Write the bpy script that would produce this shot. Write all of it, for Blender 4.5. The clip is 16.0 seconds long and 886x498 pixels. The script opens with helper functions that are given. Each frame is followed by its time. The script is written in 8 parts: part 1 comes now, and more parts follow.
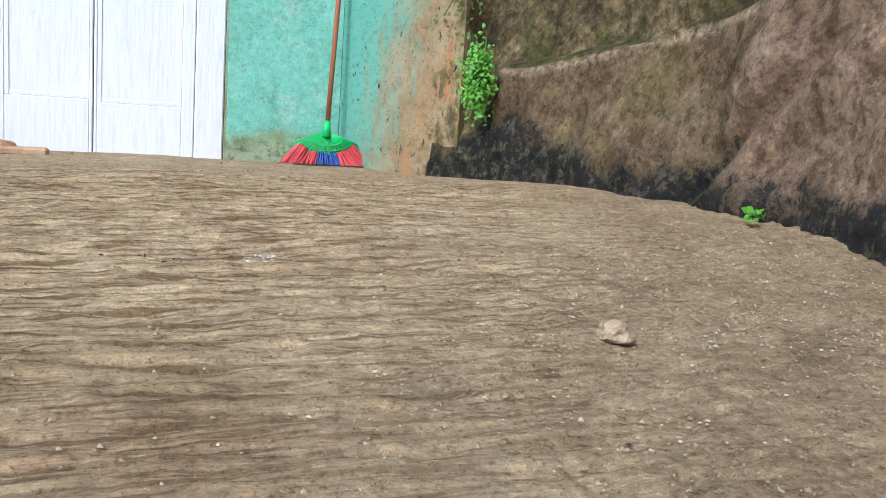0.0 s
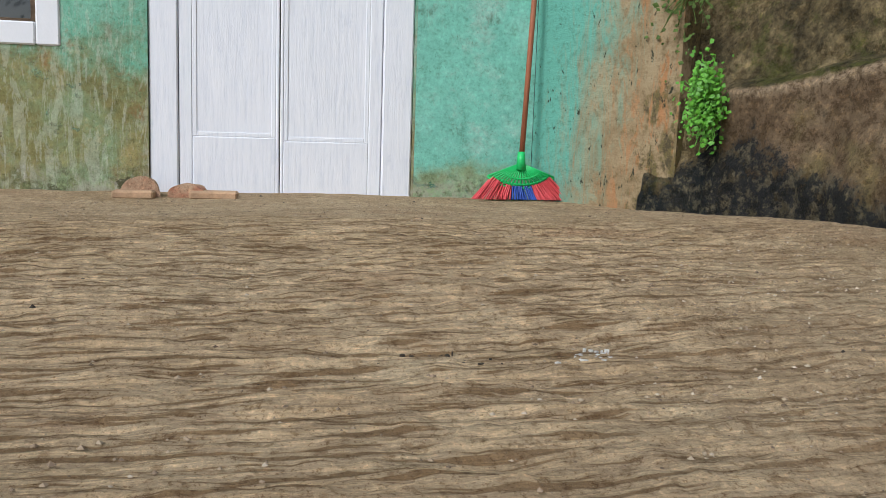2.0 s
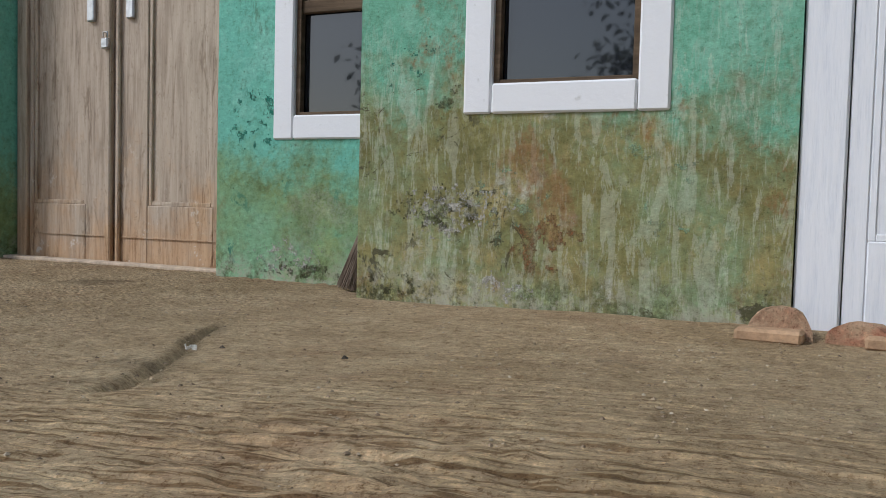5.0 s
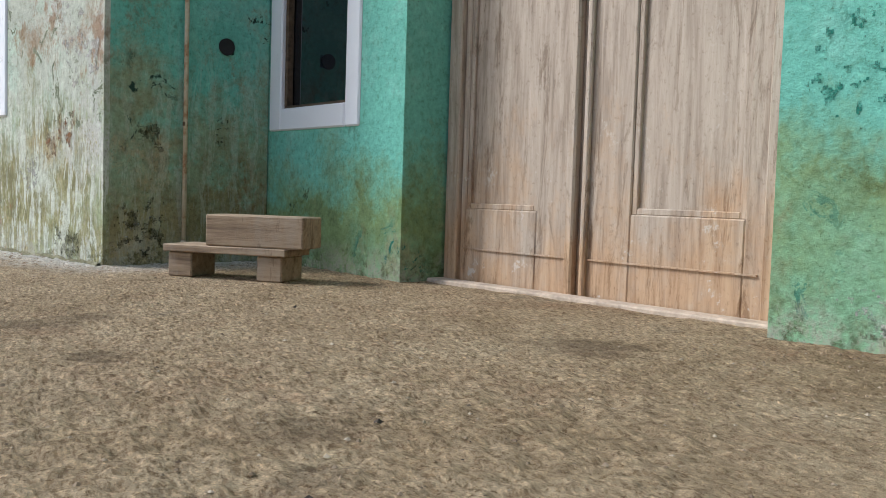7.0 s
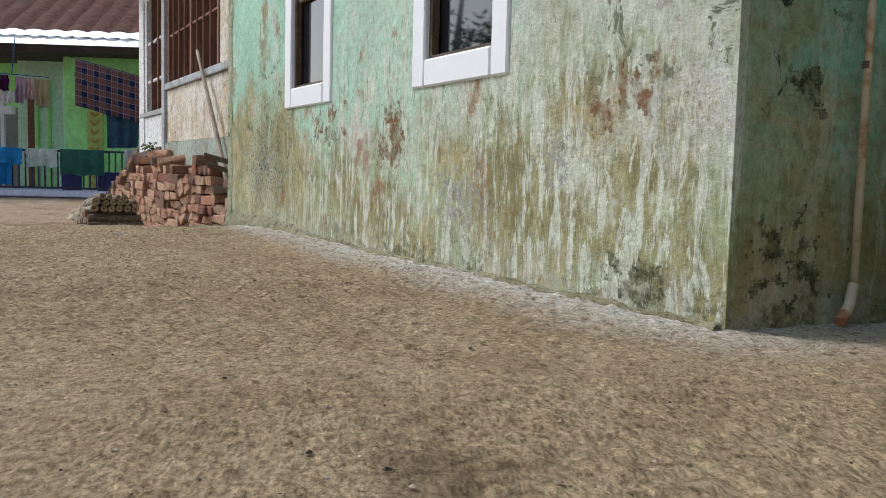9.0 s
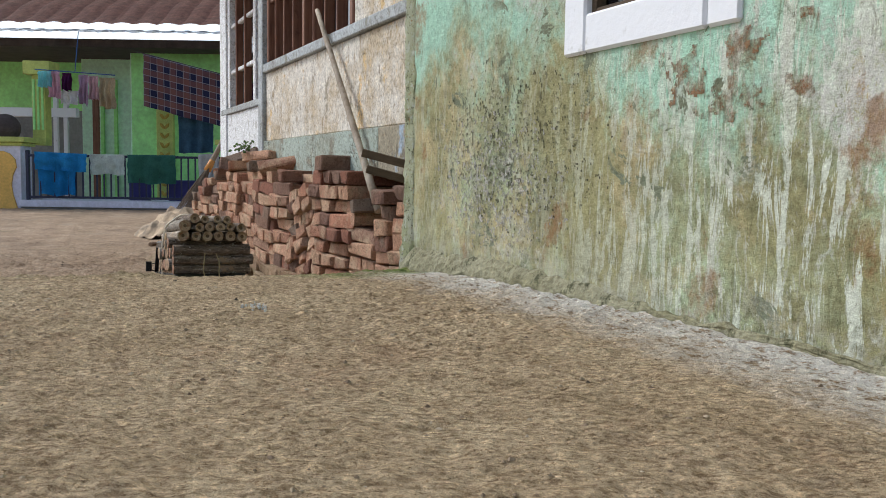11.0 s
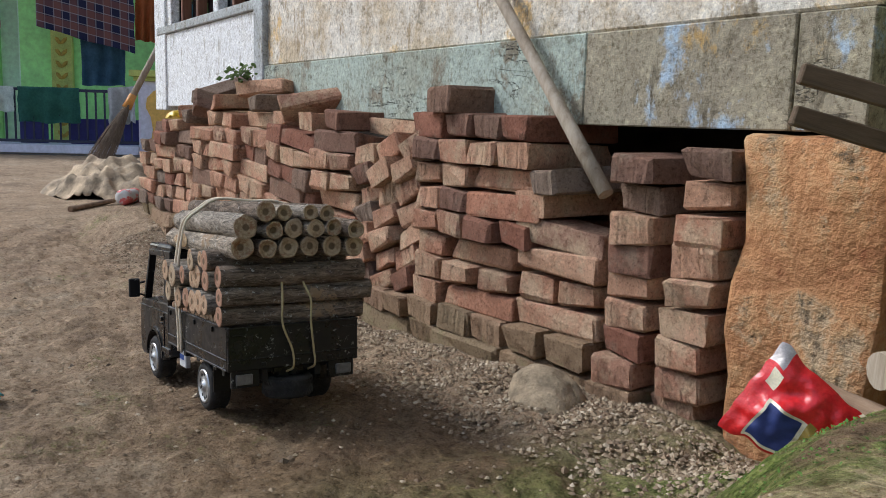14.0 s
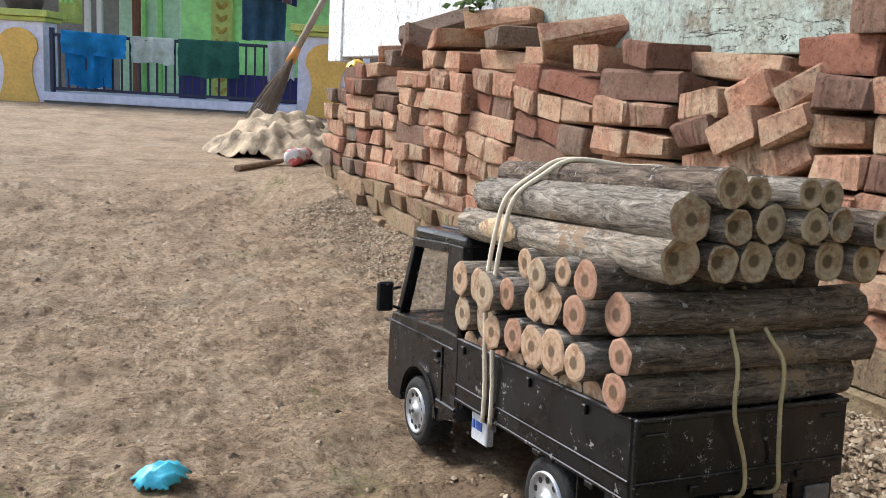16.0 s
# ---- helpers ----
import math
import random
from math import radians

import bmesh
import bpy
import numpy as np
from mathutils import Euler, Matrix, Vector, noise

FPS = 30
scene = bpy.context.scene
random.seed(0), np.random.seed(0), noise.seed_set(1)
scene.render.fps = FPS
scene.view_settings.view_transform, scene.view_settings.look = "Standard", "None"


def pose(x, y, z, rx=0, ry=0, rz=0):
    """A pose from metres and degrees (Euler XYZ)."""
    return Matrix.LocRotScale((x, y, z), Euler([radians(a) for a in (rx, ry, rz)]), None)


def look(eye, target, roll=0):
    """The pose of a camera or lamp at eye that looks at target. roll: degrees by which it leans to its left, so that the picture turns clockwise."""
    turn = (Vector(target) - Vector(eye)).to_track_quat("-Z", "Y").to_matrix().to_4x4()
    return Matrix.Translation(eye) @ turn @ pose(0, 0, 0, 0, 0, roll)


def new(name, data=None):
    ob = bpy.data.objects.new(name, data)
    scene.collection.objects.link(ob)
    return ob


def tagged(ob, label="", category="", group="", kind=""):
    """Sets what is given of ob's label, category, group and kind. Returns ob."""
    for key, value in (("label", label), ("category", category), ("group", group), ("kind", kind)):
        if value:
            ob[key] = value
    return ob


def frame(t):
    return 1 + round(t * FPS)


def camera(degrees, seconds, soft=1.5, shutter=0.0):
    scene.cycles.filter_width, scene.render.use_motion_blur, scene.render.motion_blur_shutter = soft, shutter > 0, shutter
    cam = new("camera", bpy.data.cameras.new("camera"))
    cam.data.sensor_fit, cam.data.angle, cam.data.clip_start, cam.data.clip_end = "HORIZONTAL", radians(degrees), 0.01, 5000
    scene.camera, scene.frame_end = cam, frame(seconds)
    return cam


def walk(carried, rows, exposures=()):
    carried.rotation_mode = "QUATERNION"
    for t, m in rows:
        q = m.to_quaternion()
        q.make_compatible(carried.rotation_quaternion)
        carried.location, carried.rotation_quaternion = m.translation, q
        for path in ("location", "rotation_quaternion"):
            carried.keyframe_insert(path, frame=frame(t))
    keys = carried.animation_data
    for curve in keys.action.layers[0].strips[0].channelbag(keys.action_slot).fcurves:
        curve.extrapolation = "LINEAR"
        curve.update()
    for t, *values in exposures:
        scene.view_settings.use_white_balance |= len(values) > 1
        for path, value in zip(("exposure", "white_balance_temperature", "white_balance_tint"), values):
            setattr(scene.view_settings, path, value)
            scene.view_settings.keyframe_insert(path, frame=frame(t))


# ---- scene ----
cam = camera(53.0, 16.0, soft=0.7)
PATH = [
    (0, (2.779, -3.055, 0.186), (3.438, -1.191, -0.116), 4.0),
    (0.5, (2.762, -3.037, 0.197), (3.445, -1.181, -0.096), 4.6),
    (1, (2.712, -2.97, 0.202), (3.333, -1.091, -0.09), 4.5),
    (1.5, (2.686, -2.868, 0.177), (3.185, -0.951, -0.097), 3.7),
    (2, (2.637, -2.781, 0.205), (3.023, -0.837, -0.071), 1.9),
    (2.5, (2.593, -2.631, 0.227), (2.796, -0.657, -0.025), 0.6),
    (3, (2.57, -2.524, 0.204), (2.559, -0.534, 0.004), 0.1),
    (3.5, (2.524, -2.443, 0.2), (2.231, -0.47, 0.043), -0.9),
    (3.7, (2.513, -2.393, 0.195), (2.191, -0.425, 0.043), -1.0),
    (5.8, (2.208, -1.577, 0.204), (1.062, 0.059, 0.104), 2.2),
    (6, (2.112, -1.509, 0.205), (0.931, 0.102, 0.1), 1.9),
    (6.5, (1.865, -1.421, 0.208), (0.504, 0.038, 0.08), 1.6),
    (7, (1.617, -1.336, 0.192), (0.107, -0.03, 0.075), 1.8),
    (7.5, (1.35, -1.276, 0.213), (-0.207, -0.033, 0.039), 1.9),
    (8, (1.038, -1.264, 0.191), (-0.704, -0.295, 0.028), 1.4),
    (8.5, (0.74, -1.314, 0.205), (-1.093, -0.532, 0.038), 0.6),
    (9, (0.411, -1.318, 0.197), (-1.45, -0.606, 0.027), 1.4),
    (9.5, (0.033, -1.297, 0.194), (-1.849, -0.643, 0.018), 0.7),
    (10, (-0.358, -1.324, 0.198), (-2.249, -0.696, 0.02), 0.1),
    (10.2, (-0.503, -1.333, 0.197), (-2.4, -0.719, 0.036), 0.1),
    (12.3, (-1.683, -1.548, 0.186), (-3.589, -0.976, -0.011), 1.9),
    (12.5, (-1.77, -1.569, 0.197), (-3.67, -0.984, -0.021), 1.7),
    (13, (-2.034, -1.593, 0.205), (-3.879, -0.86, -0.043), 1.8),
    (13.5, (-2.267, -1.592, 0.206), (-4.079, -0.792, -0.074), 1.6),
    (14, (-2.433, -1.591, 0.193), (-4.238, -0.781, -0.096), 1.6),
    (14.5, (-2.514, -1.594, 0.184), (-4.296, -0.758, -0.168), 2.7),
    (15, (-2.651, -1.608, 0.186), (-4.420, -0.754, -0.189), 3.1),
    (15.5, (-2.878, -1.609, 0.158), (-4.699, -0.868, -0.204), 3.2),
    (16, (-3.108, -1.662, 0.120), (-4.999, -1.121, -0.243), 3.2),
]
EXPOSURES = ((0, 0.85, 5900, 10), (1, 0.68, 6050, 10), (2, 0.36, 6300, 10), (3.0, 0.28, 6200, 10), (3.7, 0.08, 5950, 10), (5.8, 0.18, 6400, 10), (6.5, 0.6, 6100, 10), (7, 0.68, 6150, 10), (8, 0.58, 6150, 10), (8.5, 0.66, 6250, 10),
             (9, 0.5, 6450, 10), (10, 0.54, 6450, 10), (12.3, 0.58, 6300, 10), (13.5, 0.6, 6250, 10), (14.5, 0.74, 6250, 10), (15, 1.10, 6300, 10), (16, 1.30, 6400, 10))
walk(cam, [(t, look(eye, target, roll)) for t, eye, target, roll in PATH], EXPOSURES)

# ---- world and light: bright overcast day ----
SUN_EL, SUN_AZ = radians(43), radians(227)
world = bpy.data.worlds.new("overcast_sky")
scene.world = world
world.use_nodes = True
wn = world.node_tree
sky = wn.nodes.new("ShaderNodeTexSky")
sky.sky_type = 'NISHITA'
sky.sun_disc = False
sky.sun_elevation, sky.sun_rotation = SUN_EL, SUN_AZ
sky.air_density, sky.dust_density, sky.ozone_density = 1.0, 1.5, 1.0
hsv = wn.nodes.new("ShaderNodeHueSaturation")
hsv.inputs["Saturation"].default_value = 0.75
wn.links.new(sky.outputs[0], hsv.inputs["Color"])
wn.links.new(hsv.outputs[0], wn.nodes["Background"].inputs[0])
wn.nodes["Background"].inputs[1].default_value = 0.14
sun_data = bpy.data.lights.new("sun", 'SUN')
sun_data.energy, sun_data.angle, sun_data.color = 1.75, radians(14), (0.965, 0.985, 1.0)
sun = new("sun", sun_data)
sun.matrix_basis = look((-3.6, -3.4, 4.6), (0, 0, 0))


# ---- materials ----
class Mat:
    """A small builder of node materials in object space."""

    def __init__(self, name, rough=0.8, metal=0.0, spec=0.4):
        self.m = bpy.data.materials.new(name)
        self.m.use_nodes = True
        self.t = self.m.node_tree
        self.b = self.t.nodes["Principled BSDF"]
        self.b.inputs["Roughness"].default_value = rough
        self.b.inputs["Metallic"].default_value = metal
        self.b.inputs["Specular IOR Level"].default_value = spec
        self.co = self.t.nodes.new("ShaderNodeTexCoord").outputs["Object"]

    def n(self, kind, **inp):
        node = self.t.nodes.new(kind)
        for k, v in inp.items():
            node.inputs[k.replace("_", " ")].default_value = v
        return node

    def link(self, a, b):
        self.t.links.new(a, b)

    def scaled(self, sx, sy, sz, rz=0.0):
        node = self.n("ShaderNodeMapping")
        node.vector_type = 'TEXTURE'          # turn first, then scale
        node.inputs["Scale"].default_value = (1 / sx, 1 / sy, 1 / max(sz, 1e-4))
        node.inputs["Rotation"].default_value = (0, 0, rz)
        self.link(self.co, node.inputs[0])
        return node.outputs[0]

    def noise(self, scale, detail=4.0, rough=0.6, at=None, distort=0.0):
        node = self.n("ShaderNodeTexNoise", Scale=scale, Detail=detail, Roughness=rough, Distortion=distort)
        self.link(at or self.co, node.inputs["Vector"])
        return node.outputs["Fac"]

    def ramp(self, fac, *stops):
        node = self.n("ShaderNodeValToRGB")
        els = node.color_ramp.elements
        while len(els) < len(stops):
            els.new(0.5)
        for e, (p, c) in zip(els, stops):
            e.position = p
            e.color = (*c, 1) if len(c) == 3 else c
        self.link(fac, node.inputs[0])
        return node.outputs[0]

    def mask(self, fac, lo, hi):
        return self.ramp(fac, (lo, (0, 0, 0)), (hi, (1, 1, 1)))

    def mix(self, fac, a, b, mode='MIX'):
        node = self.t.nodes.new("ShaderNodeMix")
        node.data_type, node.blend_type = 'RGBA', mode
        for sock, v in ((node.inputs[0], fac), (node.inputs[6], a), (node.inputs[7], b)):
            if isinstance(v, (int, float)):
                sock.default_value = v
            elif isinstance(v, tuple):
                sock.default_value = (*v, 1)
            else:
                self.link(v, sock)
        return node.outputs[2]

    def math(self, op, a, b=0.0):
        node = self.t.nodes.new("ShaderNodeMath")
        node.operation = op
        for sock, v in zip(node.inputs, (a, b)):
            if isinstance(v, (int, float)):
                sock.default_value = v
            else:
                self.link(v, sock)
        return node.outputs[0]

    def axis(self, k):
        node = self.t.nodes.new("ShaderNodeSeparateXYZ")
        self.link(self.co, node.inputs[0])
        return node.outputs[k]

    def rand(self):
        return self.t.nodes.new("ShaderNodeObjectInfo").outputs["Random"]

    def colour(self, v):
        if isinstance(v, tuple):
            self.b.inputs["Base Color"].default_value = (*v, 1)
        else:
            self.link(v, self.b.inputs["Base Color"])
        return self

    def rough(self, v):
        self.link(v, self.b.inputs["Roughness"])
        return self

    def bump(self, height, strength=0.5, dist=0.005):
        node = self.n("ShaderNodeBump", Strength=strength, Distance=dist)
        self.link(height, node.inputs["Height"])
        if self.b.inputs["Normal"].is_linked:
            self.link(self.b.inputs["Normal"].links[0].from_socket, node.inputs["Normal"])
        self.link(node.outputs[0], self.b.inputs["Normal"])
        return self


def plain(name, col, rough=0.7, metal=0.0, vary=0.25, scale=25.0, bump=0.2, spec=0.4):
    """A surface of one colour with grain at two scales."""
    m = Mat(name, rough, metal, spec)
    lo, hi = tuple(c * (1 - vary) for c in col), tuple(min(1, c * (1 + vary)) for c in col)
    c1 = m.ramp(m.noise(scale, 5), (0.3, lo), (0.7, hi))
    c2 = m.ramp(m.noise(scale * 7, 3), (0.3, (0.85, 0.85, 0.85)), (0.7, (1.1, 1.1, 1.1)))
    m.colour(m.mix(1.0, c1, c2, 'MULTIPLY'))
    if bump:
        m.bump(m.noise(scale * 5, 5), bump, 0.004)
    return m.m


def painted_wall(name, top, low, moss_top, streaks=0.5, patch=(0.03, 0.17, 0.12), rust=0.5, white=0.3, cream=None):
    """Old lime paint: fresh colour above, olive algae and damp rising from the ground, runs, scoured and flaked spots."""
    m = Mat(name, 0.88, 0.0, 0.2)
    z = m.axis(2)
    n_big, n_mid, n_fine = m.noise(1.7, 6, 0.7), m.noise(8.0, 8, 0.78), m.noise(60.0, 7, 0.8)
    speck = m.noise(150.0, 5, 0.8)
    run_a = m.noise(1.0, 8, 0.78, at=m.scaled(12, 12, 5.5), distort=0.8)
    run_b = m.noise(1.0, 7, 0.78, at=m.scaled(55, 55, 14.0), distort=0.9)
    base = top
    if cream:
        base = m.mix(m.mask(m.math('ADD', m.math('ADD', m.math('MULTIPLY', m.axis(0), 0.5), 1.15), m.math('MULTIPLY', m.math('SUBTRACT', n_big, 0.5), 1.2)), 0.1, 0.6), top, cream)
    upper = m.mix(m.mask(n_big, 0.36, 0.64), base, m.mix(1.0, base, (0.78, 0.78, 0.78), 'MULTIPLY'))
    upper = m.mix(m.math('MULTIPLY', m.mask(m.noise(4.0, 7, 0.75), 0.50, 0.66), 0.7), upper, tuple(min(1, c * 0.9 + 0.12) for c in top))
    edge = m.math('ADD', m.math('DIVIDE', z, moss_top), m.math('MULTIPLY', m.math('SUBTRACT', n_big, 0.5), -2.2))
    edge = m.math('ADD', edge, m.math('MULTIPLY', m.math('SUBTRACT', n_mid, 0.5), -1.4))
    edge = m.math('ADD', edge, m.math('MULTIPLY', m.math('SUBTRACT', run_a, 0.5), -1.4 * streaks))
    algae = m.mix(m.mask(n_mid, 0.38, 0.62), low, tuple(c * 0.60 for c in low))
    algae = m.mix(m.mask(m.noise(3.1, 6, 0.7), 0.46, 0.62), algae, tuple(0.35 * a + 0.65 * b2 for a, b2 in zip(top, low)))
    algae = m.mix(m.math('MULTIPLY', m.mask(m.noise(5.3, 7, 0.75), 0.52, 0.64), 0.8), algae, (low[0] * 1.35, low[1] * 1.15, low[2] * 1.25))
    col = m.mix(m.mask(edge, 0.55, 1.15), algae, upper)
    pale = (0.62, 0.65, 0.54)
    if streaks > 0.2:
        zone = m.ramp(m.math('ADD', z, m.math('MULTIPLY', m.math('SUBTRACT', n_big, 0.5), 0.9)), (0.38, (1, 1, 1)), (0.66, (0, 0, 0)))
        if cream:
            zone = m.math('MULTIPLY', zone, m.ramp(m.math('ADD', m.math('MULTIPLY', m.axis(0), 0.25), 1.0), (0.42, (0.25, 0.25, 0.25)), (0.52, (1, 1, 1))))
        dr = m.mask(m.noise(1.0, 7, 0.75, at=m.scaled(40, 40, 7.0), distort=0.6), 0.515, 0.54)
        col = m.mix(m.math('MULTIPLY', dr, m.math('MULTIPLY', zone, 0.9 * streaks)), col, pale)
        col = m.mix(m.math('MULTIPLY', m.mask(run_b, 0.54, 0.60), m.math('MULTIPLY', zone, 0.65 * streaks)), col, (0.50, 0.50, 0.43))
        col = m.mix(m.math('MULTIPLY', m.ramp(run_b, (0.40, (1, 1, 1)), (0.46, (0, 0, 0))), m.math('MULTIPLY', zone, 0.55 * streaks)), col, (0.13, 0.13, 0.06))
    scour = m.math('MULTIPLY', m.mask(m.noise(2.6, 6, 0.7), 0.53, 0.62), m.mask(n_mid, 0.44, 0.54))
    col = m.mix(m.math('MULTIPLY', m.math('MULTIPLY', scour, m.mask(speck, 0.40, 0.50)), white), col, (0.56, 0.55, 0.50))
    brown = m.math('MULTIPLY', m.mask(m.noise(3.0, 7, 0.75, at=m.scaled(1.2, 1.2, 0.8)), 0.55, 0.60), m.mask(n_mid, 0.40, 0.55))
    col = m.mix(m.math('MULTIPLY', brown, rust), col, (0.27, 0.14, 0.06))
    dark = m.math('MULTIPLY', m.mask(m.noise(5.5, 7, 0.78), 0.56, 0.64), m.mask(run_b, 0.44, 0.56))
    col = m.mix(m.math('MULTIPLY', dark, 0.5), col, (0.08, 0.085, 0.04))
    flake = m.math('MULTIPLY', m.mask(m.noise(13.0, 7, 0.75, distort=0.8), 0.585, 0.60), m.mask(m.noise(1.9, 4), 0.50, 0.57))
    col = m.mix(flake, col, patch)
    foot = m.ramp(m.math('ADD', z, m.math('MULTIPLY', n_mid, 0.16)), (0.06, (1, 1, 1)), (0.16, (0, 0, 0)))
    col = m.mix(m.math('MULTIPLY', foot, m.mask(n_fine, 0.40, 0.56)), col, m.mix(m.mask(m.noise(14.0, 6, 0.75), 0.47, 0.55), (0.46, 0.44, 0.36), (0.085, 0.085, 0.04)))
    col = m.mix(m.mask(n_fine, 0.50, 0.64), col, m.mix(1.0, col, (0.72, 0.71, 0.66), 'MULTIPLY'))
    col = m.mix(m.ramp(n_fine, (0.36, (1, 1, 1)), (0.46, (0, 0, 0))), col, m.mix(1.0, col, (1.2, 1.2, 1.2), 'MULTIPLY'))
    col = m.mix(m.mask(speck, 0.60, 0.66), col, m.mix(1.0, col, (0.5, 0.48, 0.44), 'MULTIPLY'))
    m.colour(col)
    m.bump(n_mid, 0.5, 0.014).bump(n_fine, 0.7, 0.004).bump(speck, 0.5, 0.0018).bump(flake, 0.5, -0.002)
    return m.m


TEAL, OLIVE = (0.19, 0.54, 0.42), (0.23, 0.33, 0.14)
M_WALL = painted_wall("green_lime_paint", TEAL, OLIVE, 0.34, 0.2, rust=0.25, white=0.2)
M_WALL_PIER = painted_wall("green_lime_paint_clean", (0.22, 0.58, 0.46), (0.30, 0.40, 0.22), 0.13, 0.1, rust=0.1, white=0.3)
M_WALL_PROJ = painted_wall("green_lime_paint_mossy", (0.18, 0.46, 0.32), (0.27, 0.255, 0.10), 0.54, 0.3, (0.10, 0.095, 0.05), 0.7, 0.9)
M_WALL_WET = painted_wall("green_lime_paint_streaked", (0.41, 0.66, 0.50), (0.37, 0.345, 0.17), 0.44, 1.0, (0.18, 0.20, 0.13), 0.75, 0.9, (0.58, 0.61, 0.50))
M_WALL_DARK = painted_wall("green_lime_paint_damp", (0.19, 0.56, 0.44), (0.34, 0.29, 0.14), 0.55, 0.25, (0.03, 0.06, 0.045), 0.6, 0.1)

# brushed concrete and dirt
g = Mat("ground_surface", 0.92, 0.0, 0.2)
gx, gy = g.axis(0), g.axis(1)
big, med = g.noise(1.2, 6, 0.7), g.noise(7.0, 8, 0.78)
fin, grit, pit = g.noise(60.0, 7, 0.8), g.noise(210.0, 5, 0.8), g.noise(100.0, 5, 0.75, distort=0.8)
lines_a = g.noise(1.0, 4, 0.62, at=g.scaled(8, 108, 1.0, 0.05), distort=0.2)
sandy = g.mask(g.math('ADD', g.math('ADD', g.math('MULTIPLY', gx, 0.25), g.math('MULTIPLY', gy, -0.12)), g.math('SUBTRACT', g.math('MULTIPLY', big, 0.3), 0.45)), 0.68, 0.80)
lines_b = g.noise(1.0, 4, 0.65, at=g.scaled(80, 185, 1.0, -0.26), distort=0.35)
lines_c = g.noise(1.0, 4, 0.65, at=g.scaled(95, 165, 1.0, 1.25), distort=0.35)
west = g.mask(g.math('ADD', g.math('MULTIPLY', gx, -0.25), g.math('MULTIPLY', big, 0.4)), 0.22, 0.36)
east = g.mask(g.math('ADD', g.math('MULTIPLY', gx, 0.25), 0.25), 0.55, 0.72)
lines = g.mix(east, g.mix(west, lines_b, lines_c), lines_a)
conc = g.ramp(med, (0.34, (0.375, 0.27, 0.16)), (0.5, (0.485, 0.36, 0.225)), (0.66, (0.56, 0.435, 0.28)))
conc = g.mix(g.math('MULTIPLY', g.mask(big, 0.50, 0.66), 0.6), conc, g.mix(1.0, conc, (0.80, 0.76, 0.68), 'MULTIPLY'))
conc = g.mix(g.math('MULTIPLY', g.mask(g.noise(2.7, 7, 0.75), 0.55, 0.66), 0.5), conc, (0.36, 0.22, 0.13))
conc = g.mix(g.math('MULTIPLY', g.mask(g.noise(3.4, 7, 0.75), 0.59, 0.68), 0.55), conc, (0.20, 0.15, 0.10))
# raked dashes: dirt and furrow shade coloured into low ones, ridge light into high
rubbed = g.math('MULTIPLY', g.mask(g.math('ADD', g.math('MULTIPLY', gx, 0.25), g.math('MULTIPLY', big, 0.3)), 0.42, 0.58), g.ramp(g.math('ADD', g.math('MULTIPLY', gy, -0.5), g.math('MULTIPLY', big, 0.2)), (0.62, (1, 1, 1)), (0.80, (0, 0, 0))))
keep_ = g.math('SUBTRACT', 1.0, g.math('MAXIMUM', g.math('MULTIPLY', sandy, 0.75), g.math('MULTIPLY', rubbed, 0.8)))
conc = g.mix(g.math('MULTIPLY', g.ramp(lines, (0.425, (1, 1, 1)), (0.470, (0, 0, 0))), g.math('MULTIPLY', keep_, g.mix(east, (0.62, 0.62, 0.62), (0.9, 0.9, 0.9)))), conc, g.mix(1.0, conc, (0.50, 0.42, 0.33), 'MULTIPLY'))
conc = g.mix(g.math('MULTIPLY', g.mask(lines, 0.525, 0.570), g.math('MULTIPLY', keep_, g.mix(east, (0.6, 0.6, 0.6), (0.8, 0.8, 0.8)))), conc, g.mix(1.0, conc, (1.42, 1.41, 1.37), 'MULTIPLY'))
conc = g.mix(g.math('MULTIPLY', east, 0.5), conc, g.mix(1.0, conc, (0.97, 0.95, 0.90), 'MULTIPLY'))
# old damp and oil spots on the slab
spots = 0.0
for px_, py_, rad_ in ((0.29, -0.88, 0.07), (0.34, -0.97, 0.09), (1.00, -0.95, 0.07), (0.62, -0.98, 0.06), (0.17, -1.03, 0.06), (-0.13, -1.11, 0.08), (0.86, -0.42, 0.12)):
    node = g.t.nodes.new("ShaderNodeVectorMath")
    node.operation = 'DISTANCE'
    g.link(g.co, node.inputs[0])
    node.inputs[1].default_value = (px_, py_, 0.0)
    near_ = g.math('ADD', node.outputs["Value"], g.math('MULTIPLY', g.math('SUBTRACT', g.noise(14.0, 6, 0.75), 0.5), rad_ * 2.2))
    spots = g.math('MAXIMUM', spots, g.ramp(near_, (rad_ * 0.35, (1, 1, 1)), (rad_ * 0.9, (0, 0, 0))))
conc = g.mix(g.math('MULTIPLY', spots, 0.55), conc, (0.17, 0.12, 0.07))
# pale lime wash at the foot of the streaked wall
foot_d = g.math('ADD', g.math('ADD', g.math('MULTIPLY', gx, 0.132), g.math('MULTIPLY', gy, -0.991)), -0.486)
foot_d = g.math('ADD', foot_d, g.math('MULTIPLY', g.math('SUBTRACT', med, 0.5), 0.30))
lime = g.math('MULTIPLY', g.ramp(foot_d, (0.03, (1, 1, 1)), (0.20, (0, 0, 0))), g.ramp(g.math('MULTIPLY', gx, -1.0), (0.30, (0, 0, 0)), (0.60, (1, 1, 1))))
conc = g.mix(g.math('MULTIPLY', lime, g.mask(fin, 0.38, 0.50)), conc, (0.74, 0.70, 0.62))
